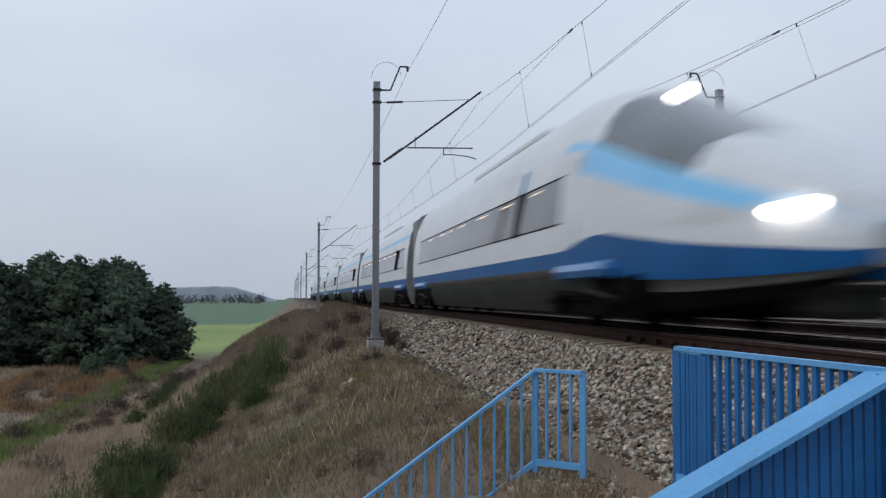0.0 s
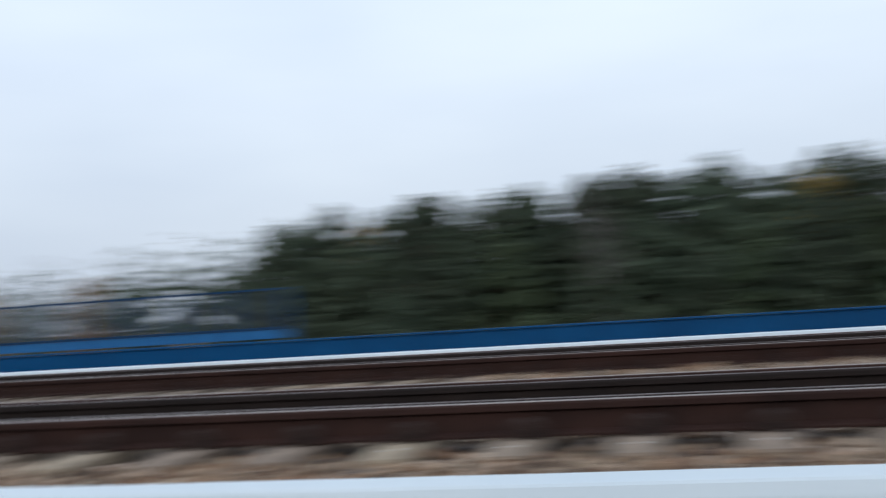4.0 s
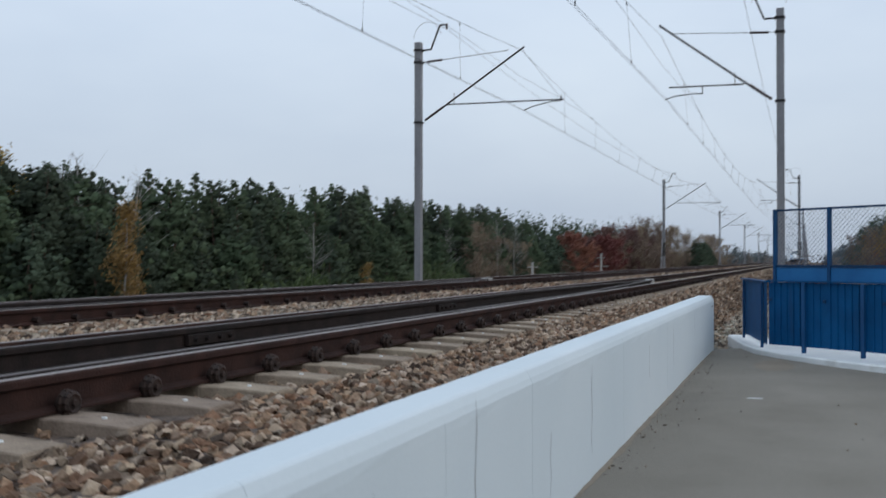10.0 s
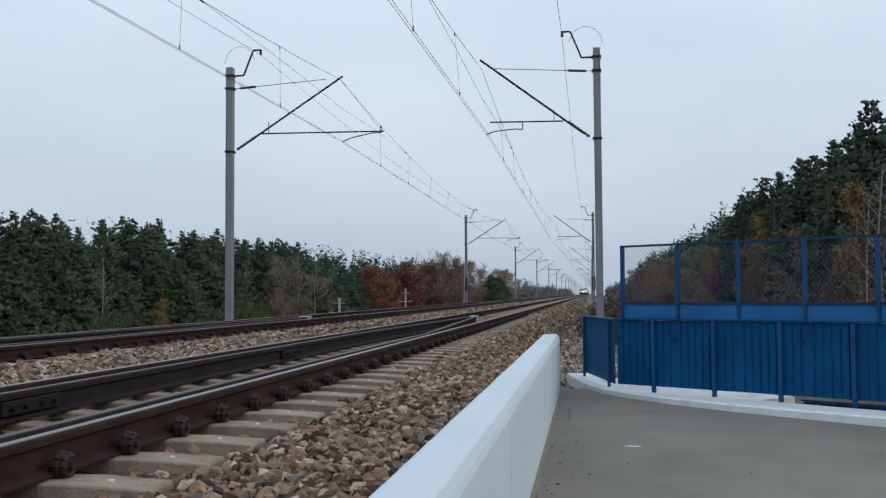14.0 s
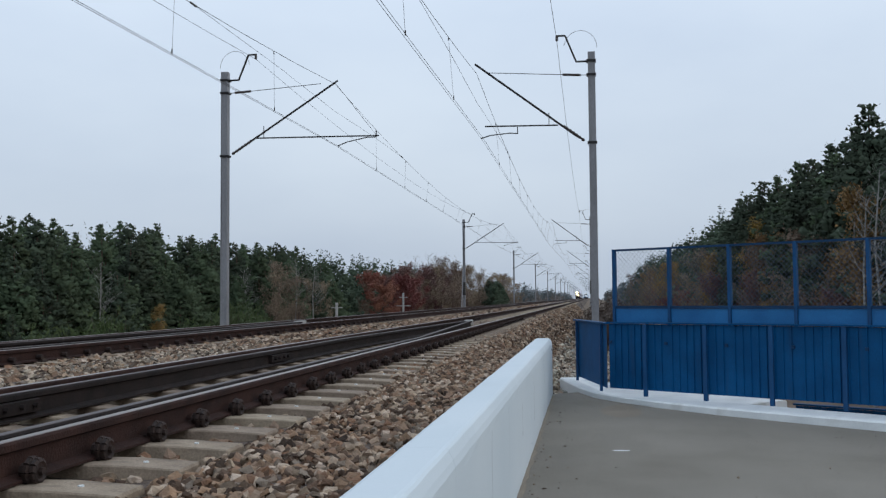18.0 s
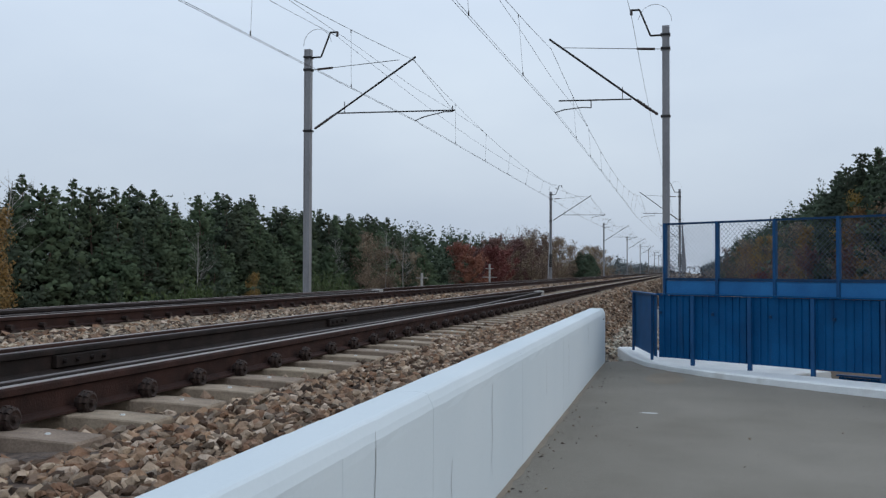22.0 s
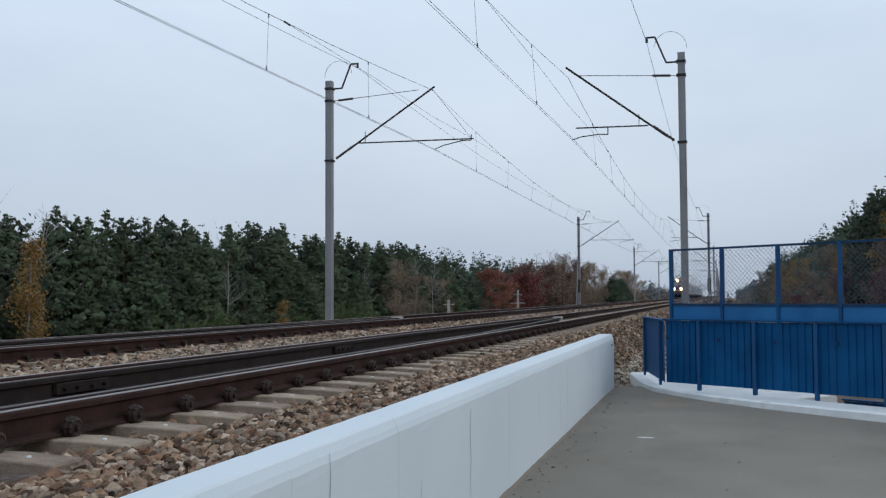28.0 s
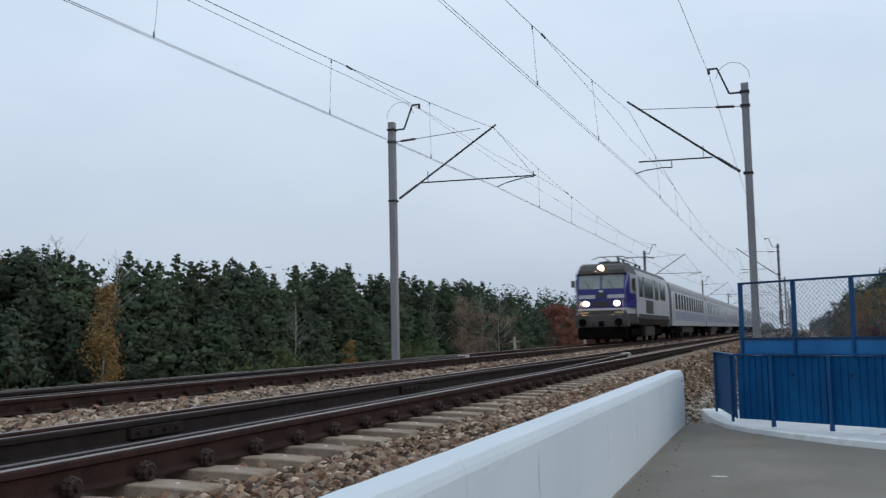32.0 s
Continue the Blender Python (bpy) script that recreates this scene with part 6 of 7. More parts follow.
def build_far_woods():
    """Low bands of wood near the horizon, with haze mixed into their colours."""
    rng = random.Random(3)

    def band(x0, y0, x1, y1, h, n, deep=20):
        out = []
        for _ in range(n):
            t = rng.random()
            y = y0 + (y1 - y0) * t
            out.append((x0 + (x1 - x0) * t + rng.uniform(0, deep) * (-1 if x0 < 0 else 1), y + rng.uniform(0, deep) * (1 if y > 0 else -1) * (0 if x0 < 0 else 1), h * rng.uniform(0.75, 1.1)))
        return out

    build_thicket("far_wood", "far wood along the horizon, tinted blue as haze", "wood", M["haze_blue"], band(-1300, 10, -1250, 500, 14, 150, 60), 60, 3.0, 0.4, tufts=8)
    build_thicket("far_wood", "far dark wood beyond the fields", "wood", M["haze_green"], band(-880, -118, -900, -40, 9, 60) + band(-900, 300, -120, 110, 11, 140), 100, 1.6, 0.4, tufts=8)
    build_thicket("far_wood", "far woods on both sides of the line", "wood", M["haze_green"], band(320, 26, 1300, 22, 13, 130) + band(420, -22, 1300, -22, 16, 90) + band(1450, -200, 1450, 200, 14, 90), 560, 0.6, 0.42, tufts=16)
    build_thicket("far_wood", "wood at the end of the line, tinted blue-grey as haze", "wood", M["haze_blue"], band(820, -120, 820, -14, 14, 70, 30), 400, 0.8, 0.42, tufts=16)
    build_thicket("far_wood", "far leafless brown wood by the line", "wood", M["haze_brown"], band(300, 22, 900, 18, 9, 90) + band(400, -16, 900, -17, 9, 50) + band(-800, -120, -820, -40, 6, 24), 500, 0.45, 0.42, tufts=16)


build_far_woods()


# ---- small things by the line ----
def build_anchor(x, y, side):
    """Tension weights and a raking stay at a mast."""
    f = thing("tension_weights", "dark stacked tension weights and a raking stay on a mast", "wire tensioner", "wire tensioners")
    f.matrix_basis = pose(x, y, 0)
    for k in range(7):
        part("weight", tube(bmesh.new(), (0.32, 0, 0.9 + 0.16 * k), (0.32, 0, 1.03 + 0.16 * k), 0.17, 10), M["loco_dark"], f)
    part("rod", tubed([(0.32, 0, 2.0), (0.32, 0, 6.3)], 0.015), M["tube"], f)
    part("stay", tubed([(-0.1, 0, 3.3), (-1.5 * side, 0, -1.1)], 0.04), M["mast"], f)
    part("hanger", tubed([(0, 0, 6.3), (0.32, 0, 6.3)], 0.03), M["tube"], f)


build_anchor(83.3, FAR_Y, 1)
build_anchor(82.8, NEAR_Y, 1)


def build_marker(x, y, h, arm, label):
    f = thing("line_post", label, "post", "small posts by the line")
    f.matrix_basis = pose(x, y, ground_z(x, y))
    part("post", boxed(-0.07, 0.07, -0.07, 0.07, -0.4, h, 0.02), M["old_concrete"], f)
    if arm:
        part("arm", boxed(-0.04, 0.04, -0.6, 0.6, h * 0.72, h * 0.72 + 0.06, 0.01), M["old_concrete"], f)
        part("arm", boxed(-0.04, 0.04, -0.35, 0.35, h * 0.9, h * 0.9 + 0.05, 0.01), M["old_concrete"], f)


build_marker(57.5, 12.0, 3.3, True, "pale concrete post with cross arms")
build_marker(79.0, 12.0, 3.9, True, "pale concrete post with short cross arms")
build_marker(70.0, 12.5, 2.6, False, "short pale concrete post")


# ---- trains ----
def shell(sections, profile, regions, parent, warp=None):
    """A car body of cross sections along x. sections: (x, half width factor, floor z, roof z); profile: (half width, height 0..1).
    regions: name, material, label and a test of (x, row) for each quad, first match wins."""
    cols = {}
    rings = []
    n = len(profile)
    for x, wide, z0, z1 in sections:
        prof = [(w, h + (warp(x, j) if warp else 0.0)) for j, (w, h) in enumerate(profile)]
        left = [(x, -w * wide, z0 + (z1 - z0) * h) for w, h in prof]
        right = [(x, w * wide, z0 + (z1 - z0) * h) for w, h in reversed(prof)]
        rings.append(left + right)
    m = 2 * n
    for i in range(len(rings) - 1):
        for j in range(m - 1):
            row = j if j < n else m - 2 - j
            xm = (rings[i][j][0] + rings[i + 1][j][0]) / 2
            for key, (nm, mat, label, test) in enumerate(regions):
                if test(xm, row):
                    v, f = cols.setdefault(key, ([], []))
                    b = len(v)
                    v.extend([rings[i][j], rings[i + 1][j], rings[i + 1][j + 1], rings[i][j + 1]])
                    f.append((b, b + 1, b + 2, b + 3))
                    break
    out = {}
    for key, (v, f) in cols.items():
        nm, mat, label, _ = regions[key]
        bm = bmesh.new()
        me = raw_mesh(nm, v, f, mat)
        bm.from_mesh(me)
        bmesh.ops.remove_doubles(bm, verts=bm.verts, dist=0.002)
        bmesh.ops.recalc_face_normals(bm, faces=bm.faces)
        for face in bm.faces:
            face.smooth = True
        bm.to_mesh(me)
        bm.free()
        out[nm] = part(nm, me, None, parent, label)
    for end, flip in ((rings[0], True), (rings[-1], False)):
        part("end_wall", raw_mesh("end_wall", end, [tuple(range(m))[::-1] if flip else tuple(range(m))], M["bellows"]), None, parent)
    return out


def build_bogie(parent, x, wheel_r=0.44, mat=None):
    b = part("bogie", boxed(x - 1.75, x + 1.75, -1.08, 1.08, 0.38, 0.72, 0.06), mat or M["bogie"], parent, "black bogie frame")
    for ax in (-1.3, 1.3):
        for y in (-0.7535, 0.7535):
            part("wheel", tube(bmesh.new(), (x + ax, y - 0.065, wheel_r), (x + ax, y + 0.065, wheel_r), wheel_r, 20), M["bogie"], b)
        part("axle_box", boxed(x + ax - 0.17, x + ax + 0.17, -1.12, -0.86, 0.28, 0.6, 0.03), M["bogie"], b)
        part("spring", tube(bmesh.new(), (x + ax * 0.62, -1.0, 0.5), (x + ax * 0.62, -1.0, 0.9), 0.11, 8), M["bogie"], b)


# half width and height of the tilting train's side, from the skirt's foot to the ridge
TILT_PROFILE = ((1.22, 0.0), (1.36, 0.10), (1.38, 0.163), (1.40, 0.166), (1.415, 0.199), (1.43, 0.272), (1.43, 0.278), (1.43, 0.396), (1.40, 0.50), (1.355, 0.616), (1.35, 0.620),
                (1.29, 0.714), (1.285, 0.718), (1.25, 0.754), (1.245, 0.758), (1.10, 0.86), (0.85, 0.95), (0.45, 0.99), (0.0, 1.0))
PITCH = 27.3
BODY = 25.65
FOOT, ROOF = 0.22, 3.78


def tilt_regions(win0, win1, line0, line1):
    return [("skirt", M["train_grey"], "dark grey equipment skirt", lambda x, r: r < 2),
            ("sill", M["train_lip"], "pale grey sill", lambda x, r: r in (2, 3)),
            ("blue_band", M["train_blue"], "deep blue lower band", lambda x, r: r == 4),
            ("window_band", M["glass"], "long dark tinted window band", lambda x, r: 7 <= r <= 8 and win0 < x < win1),
            ("light_stripe", M["train_sky"], "light blue stripe under the roof", lambda x, r: r in (12, 13) and line0 < x < line1),
            ("body", M["train_white"], "white painted body", lambda x, r: True)]


def build_tilt_car(kind):
    f = thing("train_car", "white high-speed train car with a blue band and dark windows", "train car", "cars of the express train")
    half = BODY / 2
    nose = half + (0.0 if kind == "middle" else 2.6)
    if kind == "middle":
        xs = [-half, -half + 1.5, -half + 1.7, -half + 3.2, -half + 3.4, half - 3.4, half - 3.2, half - 1.2, half - 1.0, half]
        shell([(x, 1.0, FOOT, ROOF) for x in xs], TILT_PROFILE, tilt_regions(-half + 1.6, half - 1.1, -half, half), f)
        spans = ((-half + 4, half - 4),)
    else:
        # the nose points to +x
        tip = nose - 0.6
        secs = [(-half, 1, FOOT, ROOF), (-half + 1.5, 1, FOOT, ROOF), (-half + 1.7, 1, FOOT, ROOF), (-half + 3.2, 1, FOOT, ROOF), (-half + 3.4, 1, FOOT, ROOF), (nose - 7.6, 1, FOOT, ROOF), (nose - 7.4, 1, FOOT, ROOF)]
        for d, w, z0, z1 in ((7.5, 1.0, 0.22, 3.76), (6.8, 0.995, 0.22, 3.66), (6.2, 0.98, 0.23, 3.50), (5.4, 0.95, 0.24, 3.24), (4.6, 0.91, 0.26, 2.96), (3.8, 0.86, 0.29, 2.70), (3.0, 0.79, 0.32, 2.44), (2.2, 0.70, 0.38, 2.18), (1.5, 0.61, 0.44, 1.95),
                             (0.9, 0.52, 0.50, 1.75), (0.45, 0.42, 0.56, 1.56), (0.15, 0.30, 0.64, 1.38), (0.0, 0.14, 0.76, 1.2)):
            secs.append((tip - 0.88 * d, w, z0, z1))
        reg = [("windscreen", M["screen"], "large dark windscreen", lambda x, r: r >= 14 and tip - 5.3 < x < tip - 2.3),
               ("nose_stripe", M["train_sky"], "light blue stripe that sweeps round the cab", lambda x, r: 9 <= r <= 13 and tip - 6.0 < x < tip - 1.1),
               # black lower rows behind the chin imitate the shaded bogie opening
               ("nose_foot", M["bogie"], "black underside of the nose and shade of its bogie opening", lambda x, r: r < 1 and x > tip - 5.7 or r < 2 and tip - 5.7 < x < tip - 3.2),
               ("chin", M["train_lip"], "pale grey chin", lambda x, r: r < 3 and x > tip - 3.2),
               ("nose_blue", M["train_blue"], "deep blue chin", lambda x, r: 3 <= r <= 4 and x > tip - 5.5)]
        shell(secs, TILT_PROFILE, reg + tilt_regions(-half + 1.6, nose - 7.5, 4.9 if kind == "front" else -half, tip), f, lambda x, j: 0.10 * smooth(tip - 7.0, tip - 4.6, x) * (j in (5, 6)))
        spans = ((-half + 4, nose - 8.0),)
        lamp = M["lamp_white"] if kind == "front" else M["lamp_tail"]
        for y in (-1, 1):
            lm = bmesh.new()
            bmesh.ops.create_uvsphere(lm, u_segments=12, v_segments=8, radius=1.0)
            front = kind == "front"
            part("headlight", lm, lamp, f, "bright white headlight" if front else "glowing red tail light", m=Matrix.Translation((tip - 0.85, y * (0.66 if front else 0.58), 1.36)) @ Matrix.Diagonal((0.30, 0.2, 0.10, 1) if front else (0.16, 0.13, 0.06, 1)))
        if kind == "front":
            lm = bmesh.new()
            bmesh.ops.create_uvsphere(lm, u_segments=12, v_segments=8, radius=1.0)
            part("top_light", lm, lamp, f, m=Matrix.Translation((tip - 5.4, 0, 3.50)) @ Matrix.Diagonal((0.16, 0.16, 0.07, 1)))
        part("coupler_cover", boxed(tip - 1.6, tip - 0.5, -0.35, 0.35, 0.25, 0.62, 0.08), M["train_grey"], f)
        for sd in (-1, 1):
            part("panel_gap", tubed([(tip - 6.1, sd * 1.41, 0.8), (tip - 6.1, sd * 1.425, 1.5), (tip - 6.1, sd * 1.32, 2.6)], 0.012, 5), M["bogie"], f)
    rng = random.Random(12)
    for sd in (-1, 1):
        for a, b in spans:
            x = a
            while x < b:
                ln = rng.uniform(0.5, 1.3)
                part("cabin_lamp", boxed(x, min(x + ln, b), sd * 1.376 - 0.004, sd * 1.376 + 0.004, 2.31, 2.325), M["lamp_strip"], f)
                x += ln + rng.uniform(0.6, 2.4)
    for sd in (-1, 1):
        px = half - 3.9 if kind == "middle" else 4.55
        part("pillar", tubed([(px, sd * 1.425, 1.62), (px + 0.34, sd * 1.362, 2.42)], 0.075, 6), M["bogie"], f, "dark slanting window pillar")
        if kind == "front":
            part("stripe_end", tubed([(px + 0.34, sd * 1.362, 2.44), (px + 0.5, sd * 1.30, 2.82)], 0.04, 6), M["train_sky"], f)
        b1 = half - 1.1 if kind == "middle" else nose - 7.5
        bx = -half + 4.3
        while bx < b1 - 1.2:
            wd = rng.uniform(0.45, 0.75)
            # paler grey-brown plates break up the dark window band
            part("blind", boxed(0, wd, -0.004, 0.004, -0.30, 0.24, 0.003), M["blind"], f, "grey-brown patch on the window band", m=Matrix.Translation((bx, sd * 1.398, 1.99)) @ Euler((sd * math.radians(5.6), 0, 0)).to_matrix().to_4x4())
            bx += wd + rng.uniform(0.7, 1.1)
        for z, y in ((1.64, 1.431), (2.41, 1.356)):
            part("window_seal", boxed(-half + 1.6, b1, sd * y - 0.006, sd * y + 0.006, z - 0.013, z + 0.013), M["bogie"], f)
    for x in (-half + 2.4, half - 2.4 if kind == "middle" else nose - 6.4):
        build_bogie(f, x)
        for sd in (-1, 1):
            part("fairing", boxed(x - 1.3, x + 1.3, sd * 1.36 - 0.17, sd * 1.36 + 0.17, 0.72, 0.99, 0.13), M["fairing"], f, "glossy blue bogie fairing")
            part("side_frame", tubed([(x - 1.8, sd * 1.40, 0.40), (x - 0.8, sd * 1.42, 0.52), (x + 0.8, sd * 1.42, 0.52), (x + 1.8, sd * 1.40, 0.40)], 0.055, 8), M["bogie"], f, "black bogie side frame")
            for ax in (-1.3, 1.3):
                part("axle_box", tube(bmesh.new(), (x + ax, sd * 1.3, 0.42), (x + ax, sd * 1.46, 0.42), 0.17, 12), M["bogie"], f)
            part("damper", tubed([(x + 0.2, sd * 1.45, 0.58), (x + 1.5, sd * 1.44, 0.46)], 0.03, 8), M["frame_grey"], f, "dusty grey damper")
        # black box over the skirt stands in for the shaded bogie opening
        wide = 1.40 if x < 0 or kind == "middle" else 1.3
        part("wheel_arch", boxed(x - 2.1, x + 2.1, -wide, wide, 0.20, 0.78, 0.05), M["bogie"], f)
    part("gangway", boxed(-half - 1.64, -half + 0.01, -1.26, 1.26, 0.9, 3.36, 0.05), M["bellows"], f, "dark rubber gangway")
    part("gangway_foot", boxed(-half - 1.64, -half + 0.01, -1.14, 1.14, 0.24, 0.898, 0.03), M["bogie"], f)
    part("roof_pod", boxed(-4, 4, -0.7, 0.7, 3.70, 3.86, 0.05), M["train_white"], f)
    return f


def pantograph(parent, x, z, up):
    p = part("pantograph", tubed([(x - 0.7, -0.5, z), (x - 0.7, 0.5, z)], 0.03), M["tube"], parent, "raised black pantograph")
    for y in (-0.45, 0.45):
        part("lower_arm", tubed([(x - 0.7, y, z), (x + 0.75, y * 0.5, z + up * 0.55)], 0.025), M["tube"], p)
        part("upper_arm", tubed([(x + 0.75, y * 0.5, z + up * 0.55), (x - 0.3, y * 0.9, z + up)], 0.018), M["tube"], p)
    part("bow", tubed([(x - 0.3, -0.95, z + up - 0.12), (x - 0.3, -0.6, z + up), (x - 0.3, 0.6, z + up), (x - 0.3, 0.95, z + up - 0.12)], 0.025), M["tube"], p)


LOCO_PROFILE = ((1.30, 0.0), (1.36, 0.02), (1.48, 0.10), (1.50, 0.12), (1.50, 0.30), (1.50, 0.31), (1.50, 0.52), (1.50, 0.53), (1.46, 0.80), (1.40, 0.88), (1.20, 0.955), (0.7, 0.99), (0.0, 1.0))


def build_loco():
    """Electric locomotive, its lit front to -x."""
    f = thing("locomotive", "violet-blue and grey electric locomotive with lit headlamps", "locomotive")
    L = 16.4
    secs = [(1.9, 0.985, 0.9, 4.02), (2.2, 1.0, 0.9, 4.02), (6.2, 1.0, 0.9, 4.02), (L - 1.9, 1.0, 0.9, 4.02), (L - 0.7, 0.94, 0.9, 3.7), (L, 0.86, 0.95, 2.6)]
    shell(secs, LOCO_PROFILE, [("underframe", M["loco_dark"], "sooty grey underframe", lambda x, r: r < 3),
                               ("side", M["loco_white"], "light grey side", lambda x, r: r < 9),
                               ("roof", M["loco_dark"], "dark sooty roof", lambda x, r: True)], f)
    # the cab: a side outline carried across, narrower to the front
    outline = ((0.0, 0.98), (0.0, 1.74), (0.0, 2.62), (0.26, 3.40), (0.10, 3.43), (0.16, 3.60), (0.55, 3.84), (1.1, 3.97), (1.93, 4.02), (1.93, 0.98))

    def cab_half(x, z):
        return (1.17 + 0.31 * min(1, x / 1.3) ** 0.7) * (1 - 0.42 * max(0, z - 3.40))

    for nm, mat, label, ks in (("front_lower", M["beam_grey"], "sooty foot of the cab front", (0,)), ("front_plate", M["loco_blue"], "violet-blue cab front", (1,)), ("screen_frame", M["loco_blue"], "violet-blue frame of the windscreens", (2,)),
                               ("cab_roof", M["loco_dark"], "dark roof with a brow over the windscreens", (3, 4, 5, 6, 7))):
        bm = bmesh.new()
        for k in ks:
            (xa, za), (xb, zb) = outline[k], outline[k + 1]
            bm.faces.new([bm.verts.new((x, s * cab_half(x, z), z)) for x, z, s in ((xa, za, -1), (xb, zb, -1), (xb, zb, 1), (xa, za, 1))])
        bmesh.ops.recalc_face_normals(bm, faces=bm.faces)
        part(nm, bm, mat, f, label)
    for sd in (-1, 1):
        for nm, mat, poly in (("cab_side", M["loco_white"], ((0.0, 1.62), (0.0, 2.62), (0.26, 3.40), (1.93, 3.40), (1.93, 0.98), (0.5, 0.98))), ("cab_corner", M["loco_blue"], ((0.0, 0.98), (0.0, 1.62), (0.5, 0.98))),
                              ("roof_side", M["loco_dark"], ((0.26, 3.40), (0.10, 3.43), (0.16, 3.60), (0.55, 3.84), (1.1, 3.97), (1.93, 4.02), (1.93, 3.40)))):
            part(nm, raw_mesh(nm, [(x, sd * cab_half(x, z), z) for x, z in poly], [tuple(range(len(poly)))[::sd]], mat), None, f)
        part("cab_flash", raw_mesh("cab_flash", [(x, sd * (cab_half(x, z) + 0.006), z) for x, z in ((0.01, 1.74), (0.01, 2.6), (0.35, 3.36), (0.52, 3.36), (0.46, 2.46), (1.55, 2.40), (1.45, 1.74))], [(0, 1, 2, 3, 4, 5, 6)[::sd]], M["loco_blue"]), None, f, "violet-blue flash on the cab side")
        part("cab_foot", raw_mesh("cab_foot", [(x, sd * (cab_half(x, z) + 0.010), z) for x, z in ((0.01, 0.98), (0.01, 1.44), (0.4, 1.44), (0.9, 1.44), (1.4, 1.44), (1.93, 1.44), (1.93, 0.98), (1.4, 0.98), (0.9, 0.98), (0.4, 0.98))], [tuple(range(10))[::sd]], M["loco_dark"]), None, f, "sooty grey foot of the cab side")
        part("side_foot", boxed(1.94, L - 1.9, sd * 1.506 - 0.008, sd * 1.506 + 0.008, 1.20, 1.44), M["loco_dark"], f, "sooty grey lower side")
        part("cab_window", boxed(0.98, 1.4, sd * 1.462 - 0.012, sd * 1.462 + 0.012, 2.55, 3.2, 0.01), M["screen"], f)
    # front plates, glass and lamps
    for y0, y1 in ((-1.12, -0.30), (0.30, 1.12)):
        part("lamp_panel", boxed(-0.03, 0.005, y0, y1, 2.20, 2.38, 0.006), M["loco_white"], f, "pale grey panel")
    part("front_band", boxed(-0.025, 0.005, -1.16, 1.16, 1.62, 1.72, 0.006), M["loco_white"], f, "thin pale grey band")
    part("badge", boxed(-0.03, 0.005, -0.2, 0.2, 2.26, 2.46, 0.006), M["loco_dark"], f)
    part("grille", boxed(-0.03, 0.005, -0.42, 0.42, 1.80, 2.08, 0.006), M["loco_dark"], f, "dark front grille")
    part("crest", boxed(-0.04, -0.01, -0.1, 0.1, 2.5, 2.6, 0.01), M["train_white"], f)
    part("beam", boxed(-0.12, 0.3, -1.3, 1.3, 0.80, 1.40, 0.03), M["beam_grey"], f, "dusty brown-grey buffer beam")
    part("plough", boxed(-0.16, 0.35, -1.2, 1.2, 0.22, 0.80, 0.08), M["bogie"], f, "black snow plough")
    for y in (-0.875, 0.875):
        part("buffer", tube(bmesh.new(), (-0.5, y, 1.03), (-0.1, y, 1.03), 0.2, 14, 0.11), M["bogie"], f)
    part("coupling", boxed(-0.32, -0.1, -0.12, 0.12, 0.85, 1.1, 0.03), M["bogie"], f)
    part("hose", tubed([(-0.14, 0.4, 1.05), (-0.3, 0.42, 0.8), (-0.24, 0.44, 0.5)], 0.025), M["bogie"], f)
    sl = math.atan2(0.26, 0.78)
    for y in (-0.57, 0.57):
        part("windscreen", boxed(-0.025, 0.012, -0.53, 0.53, 0.05, 0.79, 0.012), M["cab_glass"], f, "pale grey reflecting windscreen", m=Matrix.Translation((0.0, y, 2.62)) @ Euler((0, sl, 0)).to_matrix().to_4x4())
        part("wiper", tubed([(-0.03, y, 2.66), (0.12, y + 0.2, 3.1)], 0.012, 4), M["bogie"], f)
    for y, z, r in ((-0.75, 1.95, 0.11), (0.75, 1.95, 0.11), (0.0, 3.70, 0.11)):
        x = -0.05 if z < 3 else 0.14
        rim = part("lamp_housing", tube(bmesh.new(), (x + 0.012, y, z), (x + 0.3, y, z), r + 0.05, 18), M["loco_dark"], f)
        part("headlamp", tube(bmesh.new(), (x, y, z), (x + 0.03, y, z), r, 18), M["lamp_warm"], rim, "glowing round headlamp")
    for y0, y1 in ((-1.0, -0.66), (0.66, 1.0)):
        part("marker_lamp", boxed(-0.04, 0.005, y0, y1, 1.46, 1.56, 0.01), M["coach_cream"], f, "small amber marker lamp")
    for y in (-1.05, 1.05):
        part("handrail", tubed([(-0.06, y, 1.45), (-0.06, y, 2.15)], 0.015, 5), M["train_white"], f)
    for a, b, z0, z1 in ((2.3, 3.7, 2.3, 3.35), (4.0, 7.6, 2.3, 3.4), (8.3, 9.8, 2.3, 3.4), (10.6, 13, 2.35, 3.35)):
        part("side_window", boxed(a, b, -1.512, -1.47, z0, z1, 0.02), M["screen"], f, "dark engine room window")
    part("louvre", boxed(4.6, 7.4, -1.512, -1.49, 1.5, 2.2, 0.01), M["loco_dark"], f)
    part("cab_door", boxed(1.5, 1.9, -1.495, -1.46, 1.3, 3.2, 0.01), M["loco_white"], f)
    for y in (-1.5, 1.5):
        part("mirror", boxed(0.5, 0.6, y - 0.08, y + 0.08, 2.8, 3.15, 0.02), M["loco_dark"], f)
    part("roof_gear", boxed(2.4, 14.0, -0.55, 0.55, 3.98, 4.16, 0.06), M["loco_dark"], f)
    for x in (3.6, 5.2, 9.4, 11.0):
        part("roof_insulator", tube(bmesh.new(), (x, -0.3, 4.16), (x, -0.3, 4.4), 0.07, 8), M["insulator"], f)
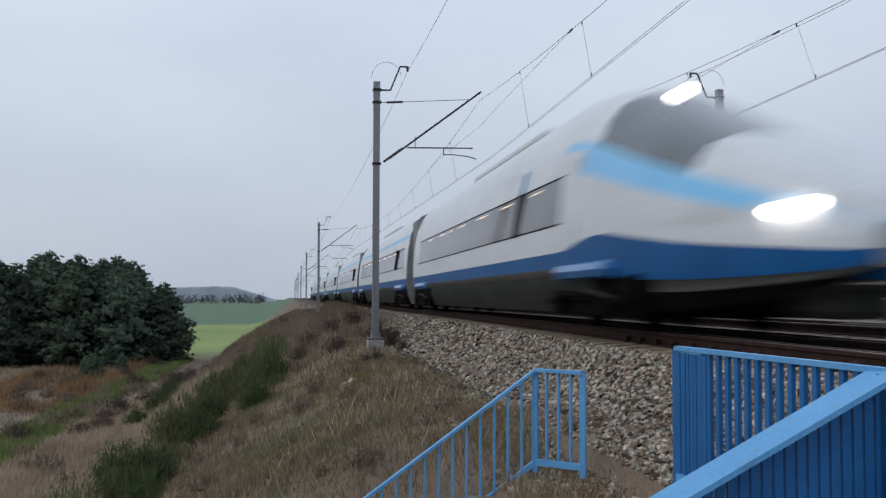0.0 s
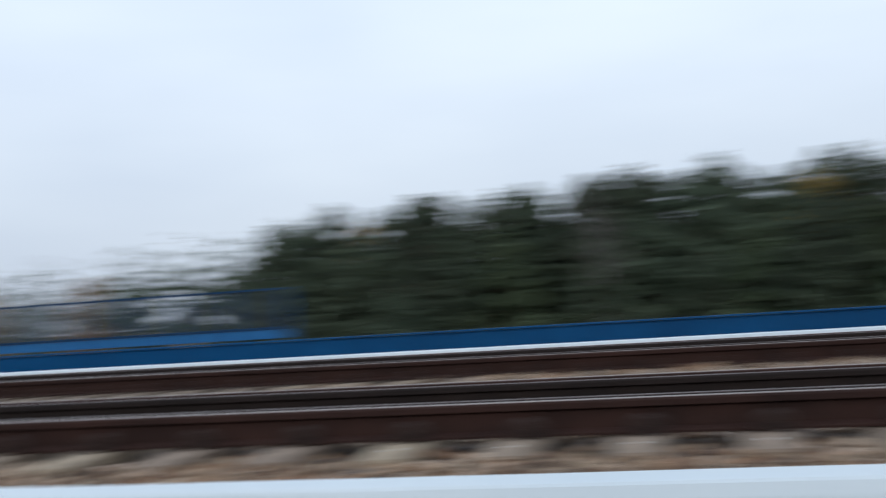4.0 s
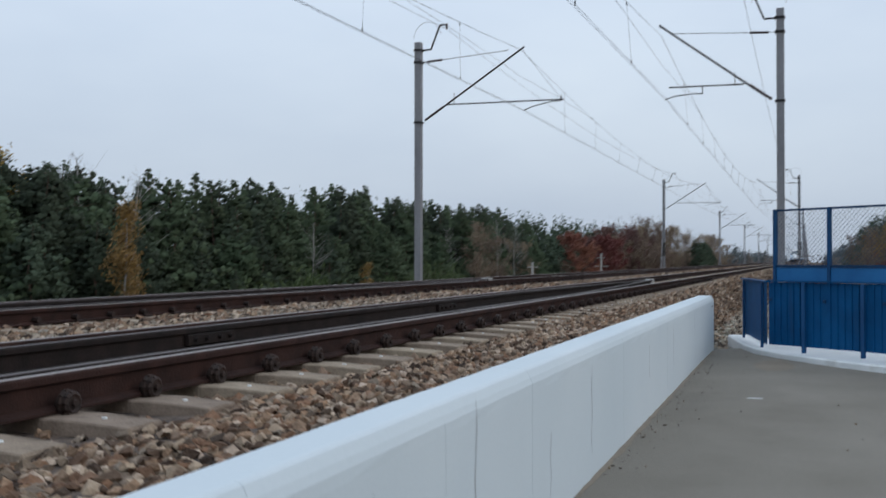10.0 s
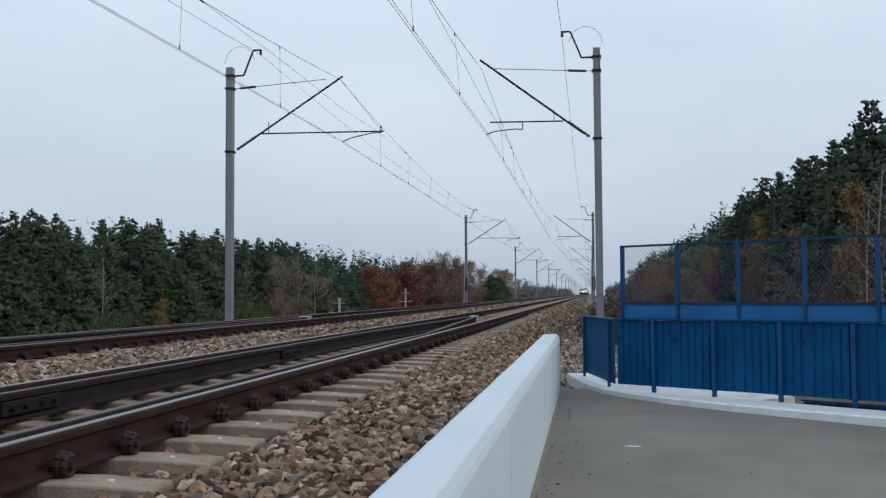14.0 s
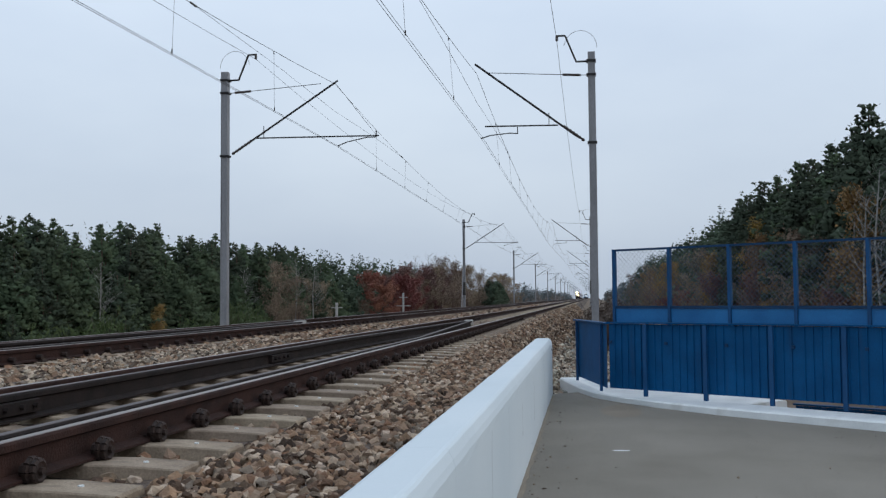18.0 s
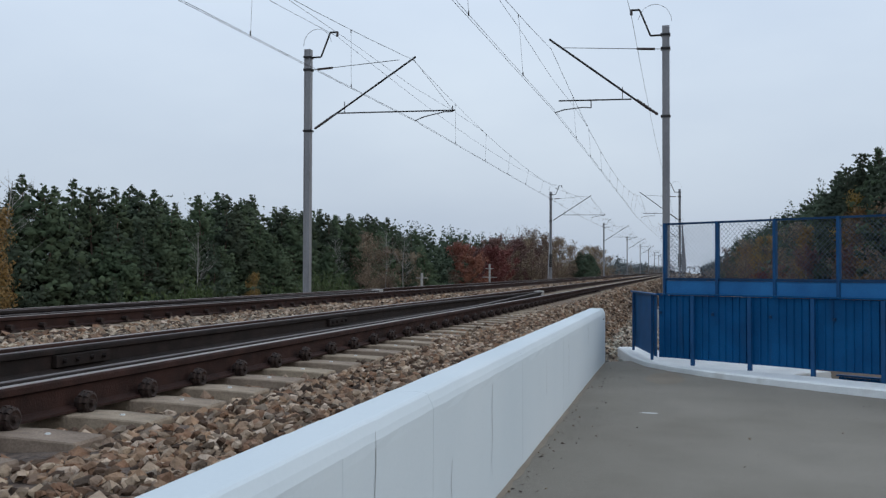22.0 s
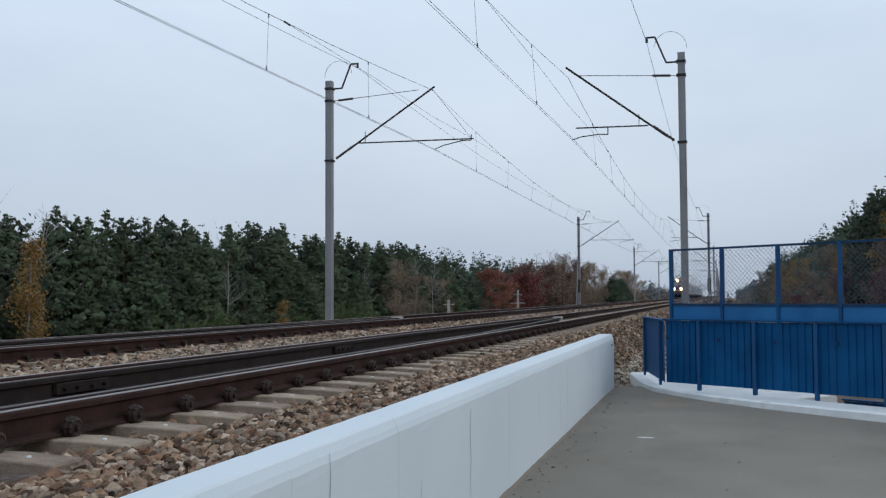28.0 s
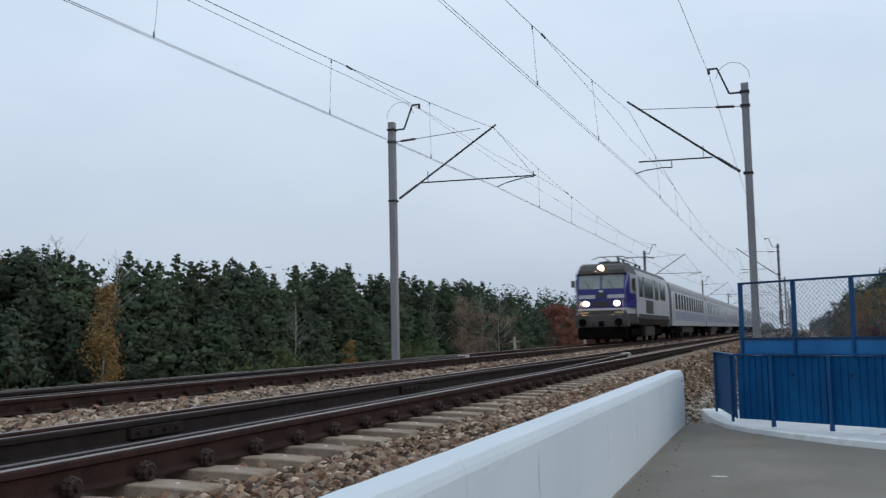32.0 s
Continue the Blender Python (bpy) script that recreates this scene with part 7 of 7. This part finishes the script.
    part("roof_cable", tubed([(2.4, -0.3, 4.42), (6.0, -0.3, 4.42), (11.5, -0.3, 4.42)], 0.025), M["tube"], f)
    pantograph(f, 3.2, 4.14, 0.3)
    pantograph(f, 13.0, 4.14, 0.93)
    for x in (4.0, L - 4.0):
        build_bogie(f, x, 0.6)
    part("tank", boxed(6.4, 10.0, -1.2, 1.2, 0.3, 0.88, 0.06), M["loco_dark"], f)
    return f


COACH_PROFILE = ((1.30, 0.0), (1.40, 0.01), (1.42, 0.13), (1.42, 0.14), (1.42, 0.42), (1.42, 0.43), (1.40, 0.72), (1.38, 0.73), (1.30, 0.85), (1.0, 0.95), (0.5, 0.99), (0.0, 1.0))


def build_coach():
    f = thing("passenger_coach", "light grey passenger coach with a row of dark windows", "coach", "coaches of the second train")
    L = 25.6
    shell([(0.0, 1, 0.85, 3.95), (0.1, 1, 0.85, 3.95), (L - 0.1, 1, 0.85, 3.95), (L, 1, 0.85, 3.95)], COACH_PROFILE,
          [("solebar", M["loco_dark"], "", lambda x, r: r < 1), ("blue_line", M["loco_blue"], "thin blue line", lambda x, r: r == 2), ("side", M["coach_grey"], "light grey side", lambda x, r: r < 7),
           ("roof", M["mast"], "grey roof", lambda x, r: True)], f)
    for k in range(12):
        x = 2.2 + 1.82 * k
        part("window", boxed(x, x + 1.1, -1.432, -1.39, 1.98, 3.06, 0.02), M["screen"], f)
    part("lower_panel", boxed(1.8, L - 1.8, -1.428, -1.40, 1.32, 1.86, 0.004), M["coach_violet"], f, "pale violet-grey lower panel")
    for x in (0.9, L - 1.6):
        part("door", boxed(x, x + 0.75, -1.43, -1.40, 1.1, 3.1, 0.01), M["loco_white"], f)
    for x in (3.6, L - 3.6):
        build_bogie(f, x)
    part("under_box", boxed(8, 16, -1.2, 1.2, 0.4, 0.84, 0.05), M["loco_dark"], f)
    part("gangway", boxed(-0.45, 0.0, -0.6, 0.6, 1.0, 3.4, 0.05), M["bellows"], f)
    return f


express_tail, express_mid, express_front = build_tilt_car("tail"), build_tilt_car("middle"), build_tilt_car("front")
express = [express_tail] + [express_mid] + [copy_thing(express_mid, Matrix()) for _ in range(4)] + [express_front]
pantograph(express[3], -10.0, 3.78, 1.25)
loco = build_loco()
coach = build_coach()
coaches = [coach] + [copy_thing(coach, Matrix()) for _ in range(6)]


# ---- movement ----
def motions():
    # the express: its rear passes x = -29.2 at 3.3 s at 51.85 m/s
    for k, car in enumerate(express):
        rows = []
        for t in [0.0, 0.25, 0.5, 0.75, 1.0, 1.25, 1.5, 1.75, 2.0, 2.25, 2.5, 2.75, 3.0, 3.5, 4.0, 6.0, 8.0, 16.0, 24.0, 32.0]:
            x = -29.2 + 51.85 * (t - 3.3) + PITCH * (k + 0.5)
            ahead, behind = x + 9, x - 9
            yaw = math.degrees(math.atan2(bend(ahead) - bend(behind), 18))
            rows.append((t, pose(x, (bend(ahead) + bend(behind)) / 2, 0, 0, 0, yaw + (180 if car is express_tail else 0))))
        walk(car, rows)
    # the second train comes the other way on the far track
    for k, car in enumerate([loco] + coaches):
        off = 0.0 if k == 0 else 17.0 + 26.1 * (k - 1)
        walk(car, [(t, pose(x + off, FAR, 0)) for t, x in ((0.0, 1329.0), (8.0, 1009.0), (16.0, 689.0), (24.0, 369.0), (28.0, 209.0), (29.0, 169.0), (30.0, 128.8), (31.0, 88.0), (32.0, 46.6))])


motions()
